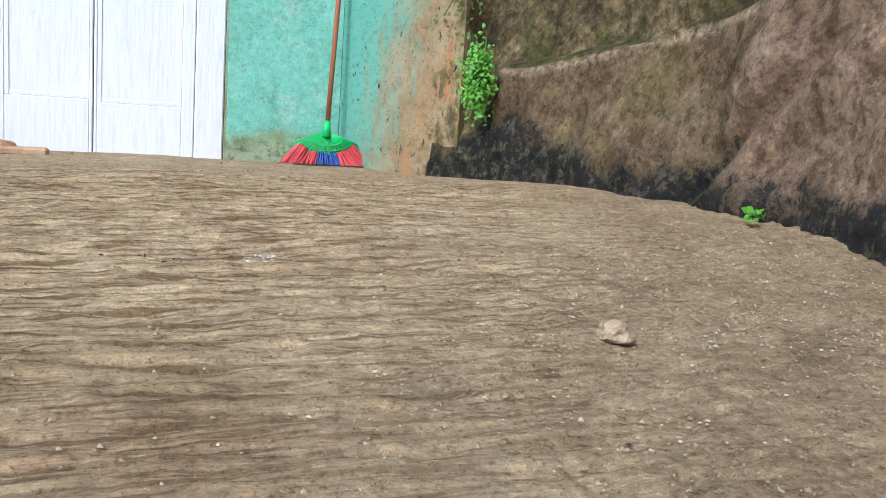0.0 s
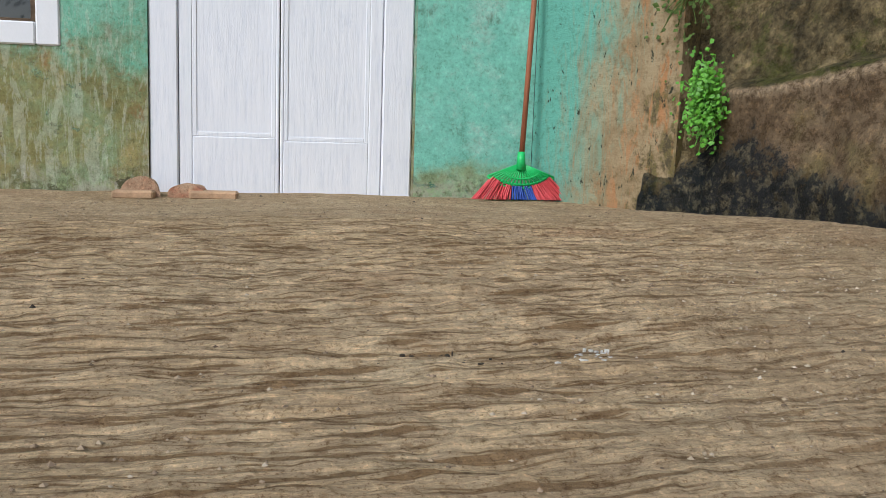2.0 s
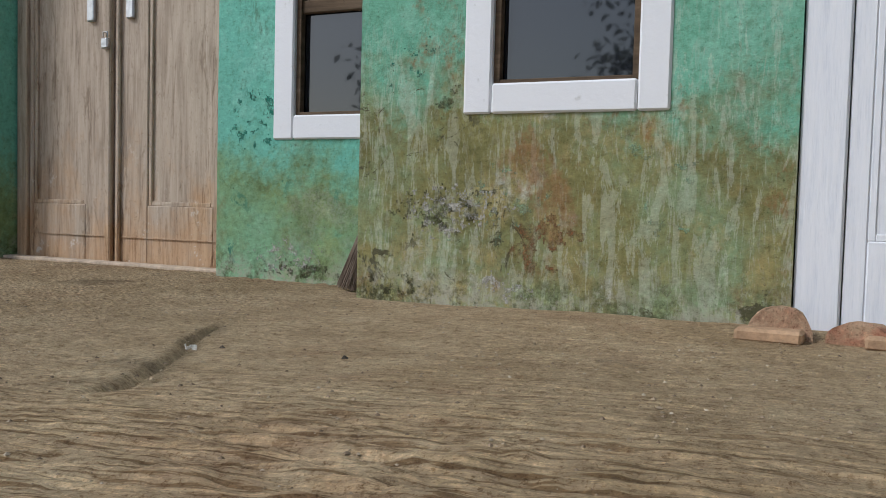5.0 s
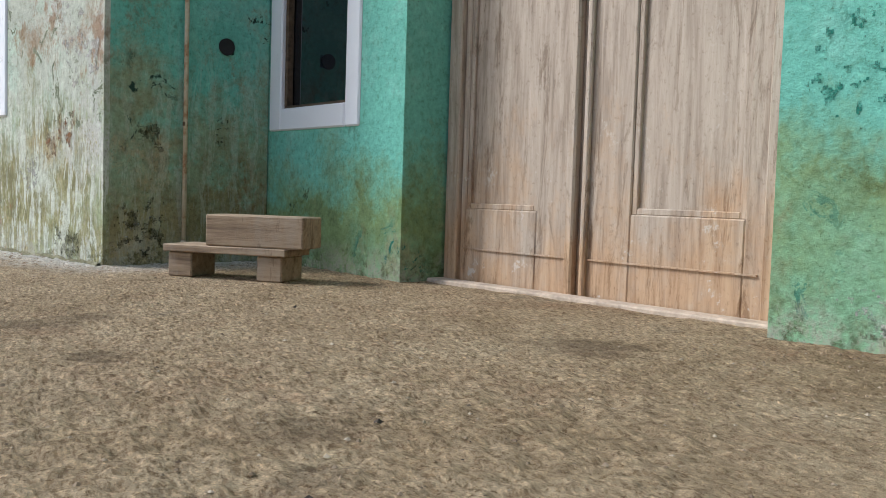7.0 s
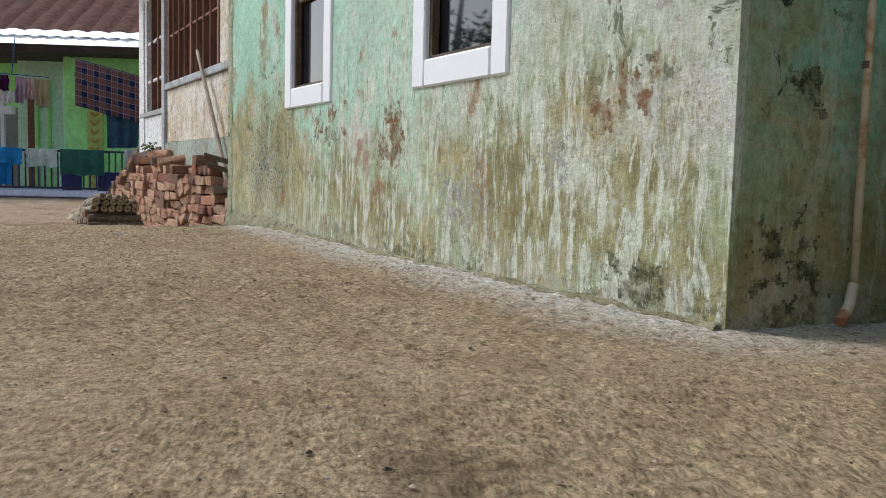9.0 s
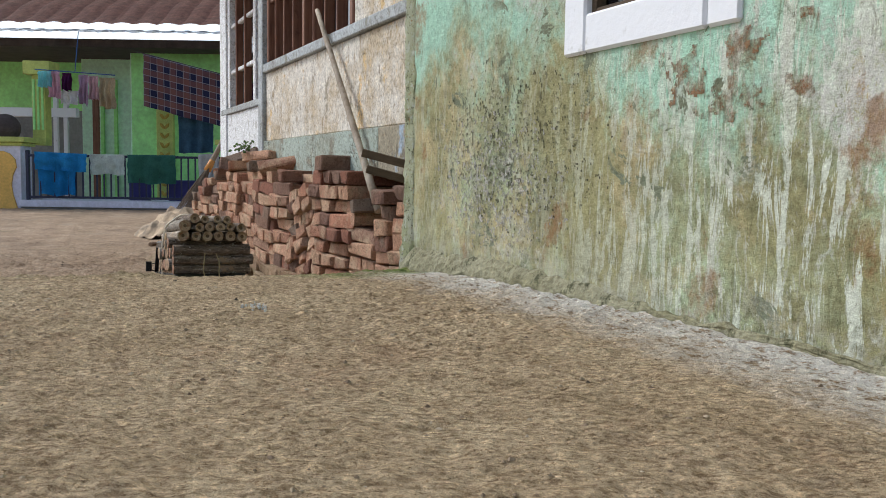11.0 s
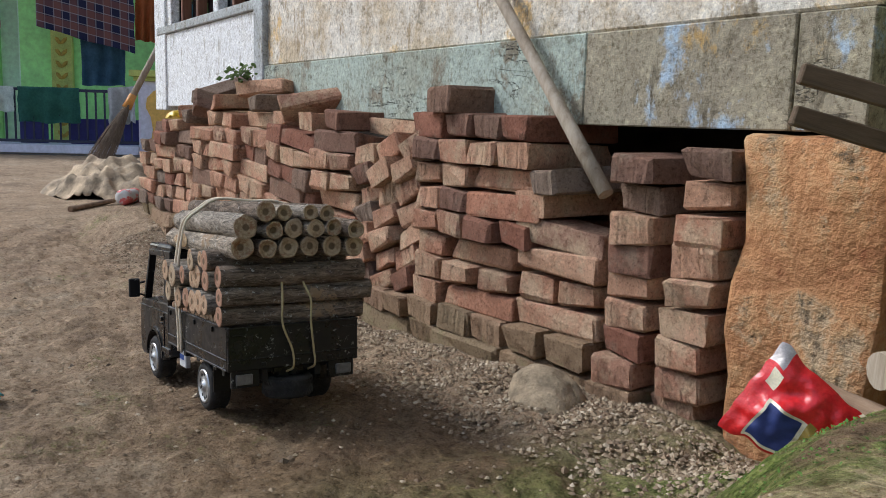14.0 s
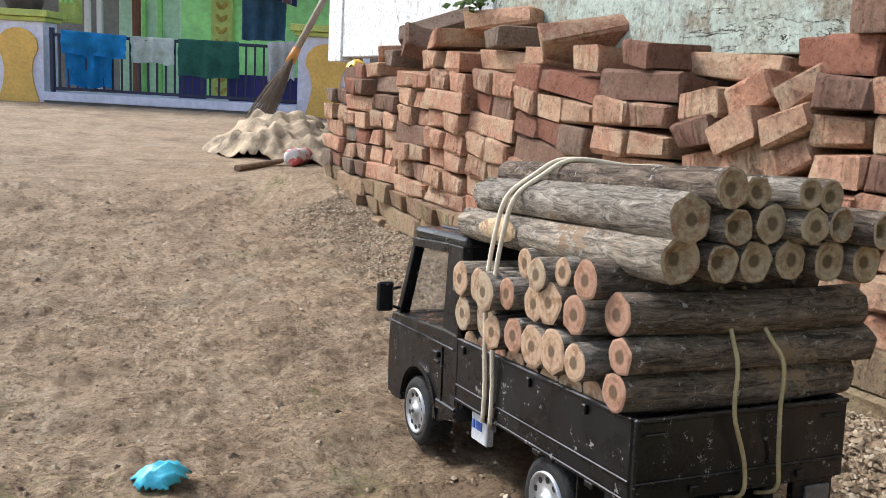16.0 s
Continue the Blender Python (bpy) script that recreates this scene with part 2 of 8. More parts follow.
dirt = g.ramp(med, (0.34, (0.30, 0.215, 0.145)), (0.5, (0.44, 0.315, 0.205)), (0.66, (0.52, 0.395, 0.275)))
dirt = g.mix(g.math('MULTIPLY', g.mask(g.noise(2.2, 7, 0.75), 0.52, 0.62), 0.5), dirt, (0.19, 0.13, 0.085))
dirt = g.mix(g.math('MULTIPLY', g.mask(g.noise(2.9, 7, 0.75), 0.56, 0.66), 0.6), dirt, (0.40, 0.33, 0.24))
dirt = g.mix(g.ramp(pit, (0.38, (0.8, 0.8, 0.8)), (0.46, (0, 0, 0))), dirt, g.mix(1.0, dirt, (0.45, 0.42, 0.4), 'MULTIPLY'))
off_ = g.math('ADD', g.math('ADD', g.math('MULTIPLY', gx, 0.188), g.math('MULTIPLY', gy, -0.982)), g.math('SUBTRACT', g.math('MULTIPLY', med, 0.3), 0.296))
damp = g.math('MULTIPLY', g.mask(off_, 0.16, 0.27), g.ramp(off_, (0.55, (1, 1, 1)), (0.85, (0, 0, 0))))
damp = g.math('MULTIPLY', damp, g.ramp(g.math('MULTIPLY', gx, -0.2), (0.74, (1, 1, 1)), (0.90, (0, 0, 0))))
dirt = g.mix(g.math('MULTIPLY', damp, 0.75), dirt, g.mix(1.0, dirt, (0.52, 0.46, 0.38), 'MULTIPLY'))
edge = g.math('ADD', gx, g.math('MULTIPLY', g.math('SUBTRACT', med, 0.5), 0.5))
is_dirt = g.ramp(g.math('ADD', g.math('MULTIPLY', edge, -1.0), -2.25), (0.50, (0, 0, 0)), (0.62, (1, 1, 1)))
# weeds and moss on the broken edge of the slab
near_edge = g.math('MULTIPLY', g.mask(g.math('ADD', g.math('MULTIPLY', gx, -1.0), -2.5), 0.18, 0.32), g.ramp(g.math('ADD', g.math('MULTIPLY', gx, -1.0), -2.5), (0.65, (1, 1, 1)), (0.95, (0, 0, 0))))
near_edge = g.math('MULTIPLY', near_edge, g.ramp(g.math('MULTIPLY', gy, -0.5), (0.55, (1, 1, 1)), (0.68, (0.25, 0.25, 0.25))))
crack_at = g.math('ADD', g.math('ADD', gy, g.math('MULTIPLY', gx, 1.79)), g.math('SUBTRACT', g.math('MULTIPLY', g.noise(9.0, 6, 0.7), 0.16), 2.01))
crack_in = g.math('MULTIPLY', g.ramp(g.math('ABSOLUTE', crack_at), (0.012, (1, 1, 1)), (0.045, (0, 0, 0))), g.math('MULTIPLY', g.mask(g.math('MULTIPLY', gx, 0.5), 0.75, 0.765), g.ramp(g.math('MULTIPLY', gx, 0.5), (0.865, (1, 1, 1)), (0.885, (0, 0, 0)))))
conc = g.mix(g.math('MULTIPLY', crack_in, 0.5), conc, (0.12, 0.095, 0.05))
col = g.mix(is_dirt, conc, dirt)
col = g.mix(g.math('MULTIPLY', near_edge, g.mask(g.noise(6.0, 8, 0.8), 0.40, 0.52)), col, g.mix(g.mask(fin, 0.42, 0.58), (0.075, 0.13, 0.015), (0.21, 0.25, 0.065)))
moss_far = g.math('MULTIPLY', is_dirt, g.mask(g.noise(1.9, 7, 0.8), 0.58, 0.66))
col = g.mix(g.math('MULTIPLY', moss_far, g.math('MULTIPLY', g.mask(pit, 0.46, 0.56), 0.7)), col, (0.16, 0.19, 0.05))
col = g.mix(g.math('MULTIPLY', g.mask(fin, 0.525, 0.575), 0.75), col, g.mix(1.0, col, (1.30, 1.29, 1.26), 'MULTIPLY'))
col = g.mix(g.math('MULTIPLY', g.ramp(fin, (0.41, (1, 1, 1)), (0.455, (0, 0, 0))), 0.7), col, g.mix(1.0, col, (0.56, 0.49, 0.41), 'MULTIPLY'))
col = g.mix(g.ramp(grit, (0.38, (1, 1, 1)), (0.43, (0, 0, 0))), col, g.mix(1.0, col, (1.28, 1.27, 1.24), 'MULTIPLY'))
col = g.mix(g.mask(grit, 0.565, 0.61), col, g.mix(1.0, col, (0.58, 0.51, 0.43), 'MULTIPLY'))
g.colour(col)
relief = g.mix(is_dirt, g.mix(sandy, g.ramp(lines, (0.32, (0, 0, 0)), (0.66, (1, 1, 1))), pit), pit)
g.bump(med, 0.12, 0.008).bump(relief, 1.0, 0.007).bump(pit, 0.5, 0.004).bump(fin, 0.9, 0.006).bump(grit, 0.8, 0.003)
g.rough(g.ramp(big, (0.4, (0.95, 0.95, 0.95)), (0.75, (0.78, 0.78, 0.78))))
M_GROUND = g.m

s = Mat("mossy_retaining_wall", 0.9, 0.0, 0.2)
sy, sz = s.axis(1), s.axis(2)
sm, sf = s.noise(7.0, 8, 0.8), s.noise(50.0, 7, 0.8)
wob = s.math('MULTIPLY', s.math('SUBTRACT', s.noise(5.0, 6, 0.7), 0.5), 0.16)
earth = s.ramp(sm, (0.38, (0.20, 0.13, 0.085)), (0.5, (0.31, 0.21, 0.145)), (0.62, (0.41, 0.295, 0.21)))
slab = s.ramp(s.noise(9.0, 7, 0.75), (0.38, (0.155, 0.105, 0.06)), (0.5, (0.215, 0.15, 0.09)), (0.62, (0.275, 0.20, 0.125)))
slab = s.mix(s.math('MULTIPLY', s.mask(s.noise(3.5, 6, 0.7), 0.52, 0.66), 0.7), slab, (0.20, 0.165, 0.065))
mossy = s.ramp(sm, (0.40, (0.06, 0.05, 0.028)), (0.5, (0.16, 0.125, 0.065)), (0.60, (0.31, 0.24, 0.13)))
mossy = s.mix(s.math('MULTIPLY', s.mask(s.noise(5.0, 7, 0.78), 0.53, 0.60), 0.75), mossy, (0.085, 0.095, 0.022))
yy = s.math('ADD', sy, wob)
stone = s.mix(s.ramp(s.math('MULTIPLY', yy, -0.5), (0.80, (0, 0, 0)), (0.83, (1, 1, 1))), mossy, earth)
under = s.math('ADD', s.math('ADD', sz, s.math('MULTIPLY', sy, 0.17)), s.math('MULTIPLY', wob, 0.3))
in_slab = s.math('MULTIPLY', s.ramp(under, (0.150, (1, 1, 1)), (0.160, (0, 0, 0))), s.math('MULTIPLY', s.mask(s.math('MULTIPLY', yy, -0.5), 0.425, 0.445), s.ramp(s.math('MULTIPLY', yy, -0.5), (0.80, (1, 1, 1)), (0.825, (0, 0, 0)))))
stone = s.mix(in_slab, stone, slab)
# highlight of the ledge's edge, put into the colour as a paler band
lip = s.math('MULTIPLY', in_slab, s.mask(under, 0.125, 0.145))
stone = s.mix(s.math('MULTIPLY', lip, s.mask(sf, 0.40, 0.52)), stone, (0.40, 0.30, 0.20))
stone = s.mix(s.math('MULTIPLY', s.mask(s.noise(9.0, 7, 0.8), 0.60, 0.66), 0.7), stone, (0.06, 0.055, 0.035))
# wet blue-black algae: a ragged band at the foot, a tongue beside the plant, one seam of seepage
tongue = s.math('MULTIPLY', s.mask(s.math('MULTIPLY', yy, -0.5), 0.36, 0.40), s.ramp(s.math('MULTIPLY', yy, -0.5), (0.47, (1, 1, 1)), (0.60, (0, 0, 0))))
seam = s.ramp(s.math('ABSOLUTE', s.math('ADD', s.math('ADD', sy, sz), s.math('ADD', 1.476, s.math('MULTIPLY', wob, 0.35)))), (0.012, (1, 1, 1)), (0.03, (0, 0, 0)))
height = s.math('SUBTRACT', s.math('ADD', sz, s.math('MULTIPLY', s.math('SUBTRACT', s.noise(13.0, 8, 0.8), 0.5), 0.42)), s.math('ADD', s.math('MULTIPLY', tongue, 0.10), s.math('MULTIPLY', seam, 0.06)))
low = s.ramp(height, (0.075, (1, 1, 1)), (0.115, (0, 0, 0)))
stone = s.mix(s.math('MULTIPLY', low, 0.94), stone, s.mix(s.mask(s.noise(34.0, 7, 0.8), 0.50, 0.58), (0.012, 0.017, 0.021), (0.12, 0.105, 0.07)))
gr28 = s.noise(26.0, 7, 0.8)
stone = s.mix(s.mask(gr28, 0.505, 0.555), stone, s.mix(1.0, stone, (0.60, 0.57, 0.51), 'MULTIPLY'))
stone = s.mix(s.ramp(gr28, (0.38, (1, 1, 1)), (0.45, (0, 0, 0))), stone, s.mix(1.0, stone, (1.35, 1.32, 1.25), 'MULTIPLY'))
stone = s.mix(s.mask(sf, 0.53, 0.59), stone, s.mix(1.0, stone, (1.45, 1.40, 1.30), 'MULTIPLY'))
stone = s.mix(s.ramp(sf, (0.40, (1, 1, 1)), (0.45, (0, 0, 0))), stone, s.mix(1.0, stone, (0.62, 0.59, 0.54), 'MULTIPLY'))
sp = s.noise(150.0, 5, 0.8)
stone = s.mix(s.mask(sp, 0.56, 0.64), stone, s.mix(1.0, stone, (0.5, 0.48, 0.44), 'MULTIPLY'))
s.colour(stone)
s.bump(sm, 0.7, 0.03).bump(gr28, 0.8, 0.016).bump(sf, 0.9, 0.01).bump(sp, 0.6, 0.003)
M_STONE = s.m

# plaster return beside the white door: teal remains, brown runs, black flakes
s = Mat("drip_stained_plaster", 0.88, 0.0, 0.2)
sx, sz = s.axis(0), s.axis(2)
pn, pf = s.noise(9.0, 7, 0.78), s.noise(60.0, 7, 0.8)
prun = s.noise(1.0, 8, 0.78, at=s.scaled(20, 20, 5.0), distort=0.9)
away = s.math('ADD', s.math('MULTIPLY', s.math('SUBTRACT', sx, 3.375), 3.4), s.math('ADD', s.math('MULTIPLY', s.math('SUBTRACT', prun, 0.5), 1.3), s.math('MULTIPLY', sz, -0.45)))
pc = s.mix(s.mask(away, 0.02, 0.42), (0.13, 0.38, 0.30), s.mix(s.mask(pn, 0.42, 0.58), (0.35, 0.27, 0.16), (0.26, 0.185, 0.10)))
pc = s.mix(s.math('MULTIPLY', s.mask(s.noise(1.0, 7, 0.75, at=s.scaled(26, 26, 6.0), distort=0.7), 0.54, 0.60), s.mask(away, 0.2, 0.6)), pc, (0.40, 0.20, 0.09))
pc = s.mix(s.math('MULTIPLY', s.mask(s.math('ADD', away, s.math('MULTIPLY', s.math('SUBTRACT', pn, 0.5), 1.6)), 0.62, 0.80), 0.9), pc, s.mix(s.mask(pf, 0.44, 0.56), (0.06, 0.05, 0.028), (0.17, 0.14, 0.055)))
pc = s.mix(s.mask(s.noise(1.0, 6, 0.7, at=s.scaled(50, 50, 26), distort=0.4), 0.625, 0.645), pc, (0.035, 0.04, 0.025))
pc = s.mix(s.mask(pf, 0.52, 0.62), pc, s.mix(1.0, pc, (0.72, 0.70, 0.66), 'MULTIPLY'))
s.colour(pc)
s.bump(pn, 0.5, 0.012).bump(pf, 0.7, 0.004)
M_DRIP = s.m

def clay_brick(name, tones, dust, dust_lo):
    """Hand-made brick: each its own tone, pitted, with dust and soot in blotches."""
    b = Mat(name, 0.93, 0.0, 0.15)
    r = b.rand()
    shift = b.t.nodes.new("ShaderNodeVectorMath")
    shift.operation = 'ADD'
    comb = b.t.nodes.new("ShaderNodeCombineXYZ")
    b.link(b.math('MULTIPLY', r, 37.0), comb.inputs[0])
    b.link(b.math('MULTIPLY', r, 91.0), comb.inputs[1])
    b.link(b.co, shift.inputs[0])
    b.link(comb.outputs[0], shift.inputs[1])
    at = shift.outputs[0]
    bn, bm_, bf = b.noise(22.0, 7, 0.75, at=at), b.noise(60.0, 6, 0.78, at=at), b.noise(170.0, 5, 0.8, at=at)
    clay = b.ramp(r, *[(k / (len(tones) - 1), c) for k, c in enumerate(tones)])
    clay = b.mix(b.mask(bn, 0.40, 0.62), b.mix(1.0, clay, (0.80, 0.77, 0.75), 'MULTIPLY'), clay)
    clay = b.mix(b.math('MULTIPLY', b.mask(b.noise(9.0, 7, 0.75, at=at), dust_lo, dust_lo + 0.12), 0.75), clay, dust)
    clay = b.mix(b.math('MULTIPLY', b.mask(b.noise(15.0, 7, 0.78, at=at), 0.60, 0.67), 0.5), clay, (0.12, 0.08, 0.06))
    clay = b.mix(b.mask(bm_, 0.53, 0.62), clay, b.mix(1.0, clay, (0.74, 0.71, 0.68), 'MULTIPLY'))
    clay = b.mix(b.mask(bf, 0.55, 0.63), clay, b.mix(1.0, clay, (0.58, 0.55, 0.53), 'MULTIPLY'))
    clay = b.mix(b.ramp(bf, (0.37, (1, 1, 1)), (0.45, (0, 0, 0))), clay, b.mix(1.0, clay, (1.3, 1.3, 1.27), 'MULTIPLY'))
    b.colour(clay)
    marks = b.math('ABSOLUTE', b.math('SUBTRACT', b.math('ABSOLUTE', b.math('ADD', b.axis(1), b.math('MULTIPLY', b.math('SUBTRACT', bm_, 0.5), 0.02))), 0.017))
    marks = b.math('MULTIPLY', b.ramp(marks, (0.003, (1, 1, 1)), (0.009, (0, 0, 0))), b.math('MULTIPLY', b.mask(b.math('ABSOLUTE', b.axis(0)), 0.0935, 0.0975), b.mask(r, 0.35, 0.40)))
    b.bump(marks, 1.0, -0.007)
    b.bump(bn, 1.0, 0.014).bump(bm_, 0.9, 0.006).bump(bf, 0.8, 0.003)
    return b.m


M_BRICK = clay_brick("fired_clay_brick", ((0.52, 0.245, 0.155), (0.62, 0.345, 0.225), (0.66, 0.41, 0.27), (0.58, 0.305, 0.20), (0.64, 0.385, 0.25), (0.48, 0.25, 0.165), (0.44, 0.27, 0.19)), (0.60, 0.44, 0.29), 0.47)
M_BRICK_DARK = clay_brick("soot_dark_brick", ((0.30, 0.135, 0.09), (0.36, 0.16, 0.105), (0.25, 0.155, 0.115), (0.33, 0.20, 0.14), (0.29, 0.225, 0.175)), (0.27, 0.20, 0.145), 0.54)
M_BRICK_OLD = clay_brick("weathered_mossy_brick", ((0.36, 0.25, 0.155), (0.43, 0.30, 0.19), (0.40, 0.255, 0.165), (0.33, 0.25, 0.155)), (0.33, 0.28, 0.15), 0.52)

w = Mat("white_brushed_paint", 0.55, 0.0, 0.35)
gr = w.noise(8.0, 6, 0.75, at=w.scaled(16, 16, 1.1))
wc = w.ramp(gr, (0.30, (0.64, 0.67, 0.73)), (0.48, (0.75, 0.77, 0.81)), (0.7, (0.80, 0.81, 0.84)))
wc = w.mix(w.mask(w.noise(5.0, 6, 0.7), 0.62, 0.75), wc, (0.60, 0.64, 0.71))
w.colour(wc)
w.bump(gr, 0.35, 0.004)
M_WHITE_DOOR = w.m
w = Mat("white_window_paint", 0.5, 0.0, 0.4)
w.colour(w.mix(w.mask(w.noise(14.0, 6, 0.7), 0.62, 0.72), (0.76, 0.77, 0.79), (0.50, 0.50, 0.48)))
w.bump(w.noise(60.0, 5), 0.3, 0.003)
M_WHITE = w.m


def wood(name, a, bcol, c, axis=2, rough=0.75, worn=0.0, wear=(0.36, 0.30, 0.23)):
    m = Mat(name, rough, 0.0, 0.3)
    sc = [55, 55, 55]
    sc[axis] = 4.0
    grain = m.noise(1.0, 6, 0.7, at=m.scaled(*sc), distort=0.4)
    col = m.ramp(grain, (0.3, a), (0.5, bcol), (0.72, c))
    blotch = m.noise(4.0, 6, 0.7)
    col = m.mix(m.mask(blotch, 0.45, 0.7), col, m.mix(1.0, col, (0.72, 0.69, 0.66), 'MULTIPLY'))
    if worn:
        fade = m.math('MULTIPLY', m.mask(m.noise(5.0, 6, 0.75, at=m.scaled(3, 3, 0.8)), 0.48, 0.66), worn)
        col = m.mix(fade, col, wear)
    m.colour(col)
    stain = m.mask(m.noise(1.0, 7, 0.78, at=m.scaled(14, 14, 14 if axis else 5), distort=0.6), 0.58, 0.66)
    col = m.mix(m.math('MULTIPLY', stain, 0.6), col, m.mix(1.0, col, (0.42, 0.38, 0.34), 'MULTIPLY'))
    m.colour(col)
    m.bump(grain, 0.5, 0.005)
    return m.m


def door_wood():
    """Varnished teak gone grey above, still orange below, with pale scuffs and dark runs."""
    m = Mat("weathered_brown_door_wood", 0.6, 0.0, 0.3)
    z = m.axis(2)
    grain = m.noise(1.0, 6, 0.7, at=m.scaled(60, 60, 4), distort=0.5)
    blot = m.noise(5.0, 7, 0.75, at=m.scaled(1, 1, 0.6))
    warm = m.ramp(grain, (0.32, (0.32, 0.185, 0.10)), (0.5, (0.47, 0.305, 0.18)), (0.70, (0.56, 0.39, 0.245)))
    grey = m.ramp(grain, (0.32, (0.27, 0.205, 0.15)), (0.5, (0.43, 0.345, 0.265)), (0.70, (0.53, 0.44, 0.35)))
    col = m.mix(m.mask(m.math('ADD', z, m.math('MULTIPLY', m.math('SUBTRACT', blot, 0.5), 1.3)), 0.02, 0.30), warm, grey)
    run = m.noise(1.0, 8, 0.8, at=m.scaled(24, 24, 4.0), distort=0.9)
    col = m.mix(m.math('MULTIPLY', m.mask(run, 0.55, 0.62), 0.75), col, m.mix(1.0, col, (0.50, 0.44, 0.38), 'MULTIPLY'))
    col = m.mix(m.math('MULTIPLY', m.mask(m.noise(11.0, 7, 0.8), 0.60, 0.64), m.ramp(z, (0.05, (0.9, 0.9, 0.9)), (0.45, (0.25, 0.25, 0.25)))), col, (0.58, 0.52, 0.44))
    col = m.mix(m.mask(m.noise(90.0, 6, 0.8), 0.56, 0.64), col, m.mix(1.0, col, (0.74, 0.71, 0.67), 'MULTIPLY'))
    m.colour(col)
    m.bump(grain, 0.5, 0.004).bump(run, 0.3, 0.003)
    return m.m


M_BROWN_DOOR = door_wood()
M_PLANK = wood("grey_brown_plank", (0.15, 0.10, 0.065), (0.33, 0.235, 0.15), (0.46, 0.35, 0.24), 0, 0.85, 0.4)
M_POLE = wood("pale_weathered_pole", (0.25, 0.19, 0.13), (0.40, 0.33, 0.25), (0.5, 0.43, 0.35), 2, 0.8)
M_DARK_BOARD = wood("dark_damp_board", (0.05, 0.035, 0.022), (0.11, 0.075, 0.045), (0.17, 0.12, 0.08), 0, 0.85)
M_FRAME_WOOD = wood("brown_window_bars", (0.12, 0.05, 0.03), (0.2, 0.09, 0.055), (0.26, 0.13, 0.08), 2, 0.7)

gl = Mat("window_glass", 0.03, 0.0, 0.5)
gl.colour((0.012, 0.014, 0.018))
gl.b.inputs["IOR"].default_value = 1.75
M_GLASS = gl.m
# room surfaces with the indoor darkness put into the colour
M_INSIDE = plain("room_shade_plaster", (0.10, 0.10, 0.10), 0.9)
rs = Mat("rust_stained_concrete", 0.9, 0.0, 0.2)
rc = rs.ramp(rs.noise(7.0, 7, 0.75), (0.37, (0.27, 0.11, 0.05)), (0.5, (0.42, 0.21, 0.095)), (0.62, (0.47, 0.30, 0.155)))
rc = rs.mix(rs.mask(rs.noise(6.0, 7, 0.78), 0.53, 0.61), rc, (0.42, 0.31, 0.19))
rs.colour(rs.mix(rs.mask(rs.noise(13.0, 7, 0.78), 0.56, 0.64), rc, (0.13, 0.095, 0.06)))
rs.bump(rs.noise(9.0, 6, 0.7), 0.8, 0.03).bump(rs.noise(30.0, 6, 0.7), 0.6, 0.006)
M_RUST = rs.m


def plaster(name, base, dirt_c, stain, bias=0.52, spots=(), cracks=0.0):
    """Flaking paint over old plaster; spots are (colour, size, threshold)."""
    m = Mat(name, 0.88, 0.0, 0.25)
    n1, n2 = m.noise(4.0, 8, 0.8), m.noise(36.0, 7, 0.8)
    c = m.mix(m.mask(n1, bias - 0.07, bias + 0.08), base, dirt_c)
    for k, (sc, size, lo) in enumerate(spots):
        c = m.mix(m.mask(m.noise(size, 7, 0.75, at=m.scaled(1, 1, 0.8 + 0.1 * k)), lo, lo + 0.05), c, sc)
    c = m.mix(m.mask(m.noise(7.0, 7, 0.78, at=m.scaled(3, 3, 1)), 0.56, 0.62), c, stain)
    c = m.mix(m.mask(n2, 0.53, 0.62), c, m.mix(1.0, c, (0.66, 0.63, 0.58), 'MULTIPLY'))
    c = m.mix(m.ramp(n2, (0.38, (1, 1, 1)), (0.45, (0, 0, 0))), c, m.mix(1.0, c, (1.25, 1.25, 1.22), 'MULTIPLY'))
    n3 = m.noise(120.0, 5, 0.8)
    c = m.mix(m.mask(n3, 0.54, 0.60), c, m.mix(1.0, c, (0.6, 0.58, 0.54), 'MULTIPLY'))
    c = m.mix(m.ramp(n3, (0.40, (1, 1, 1)), (0.45, (0, 0, 0))), c, m.mix(1.0, c, (1.3, 1.28, 1.22), 'MULTIPLY'))
    if cracks:
        cn = m.noise(1.0, 5, 0.7, at=m.scaled(4, 4, 16), distort=1.2)
        line = m.math('MULTIPLY', m.ramp(m.math('ABSOLUTE', m.math('SUBTRACT', cn, 0.5)), (0.004, (1, 1, 1)), (0.008, (0, 0, 0))), m.mask(m.noise(3.0, 4), 0.56, 0.60))
        c = m.mix(m.math('MULTIPLY', line, cracks), c, (0.02, 0.018, 0.015))
        m.bump(line, 0.8, -0.006)
    m.colour(c)
    m.bump(n1, 0.4, 0.01).bump(n2, 0.7, 0.005)
    return m.m


M_PANEL = plaster("flaking_white_plaster", (0.66, 0.62, 0.55), (0.50, 0.41, 0.29), (0.36, 0.28, 0.18), 0.52, (((0.62, 0.44, 0.22), 3.0, 0.58), ((0.30, 0.26, 0.20), 9.0, 0.58)))
M_BEAM = plaster("grey_blue_beam_paint", (0.36, 0.42, 0.37), (0.31, 0.33, 0.27), (0.25, 0.25, 0.20), 0.52, (((0.22, 0.20, 0.15), 6.0, 0.57),), 1.0)
M_BEAM_BROWN = plaster("brown_beam_with_blue_paint", (0.26, 0.225, 0.165), (0.34, 0.30, 0.215), (0.18, 0.155, 0.11), 0.50, (((0.34, 0.43, 0.53), 2.8, 0.55), ((0.44, 0.29, 0.12), 5.0, 0.62)), 0.6)
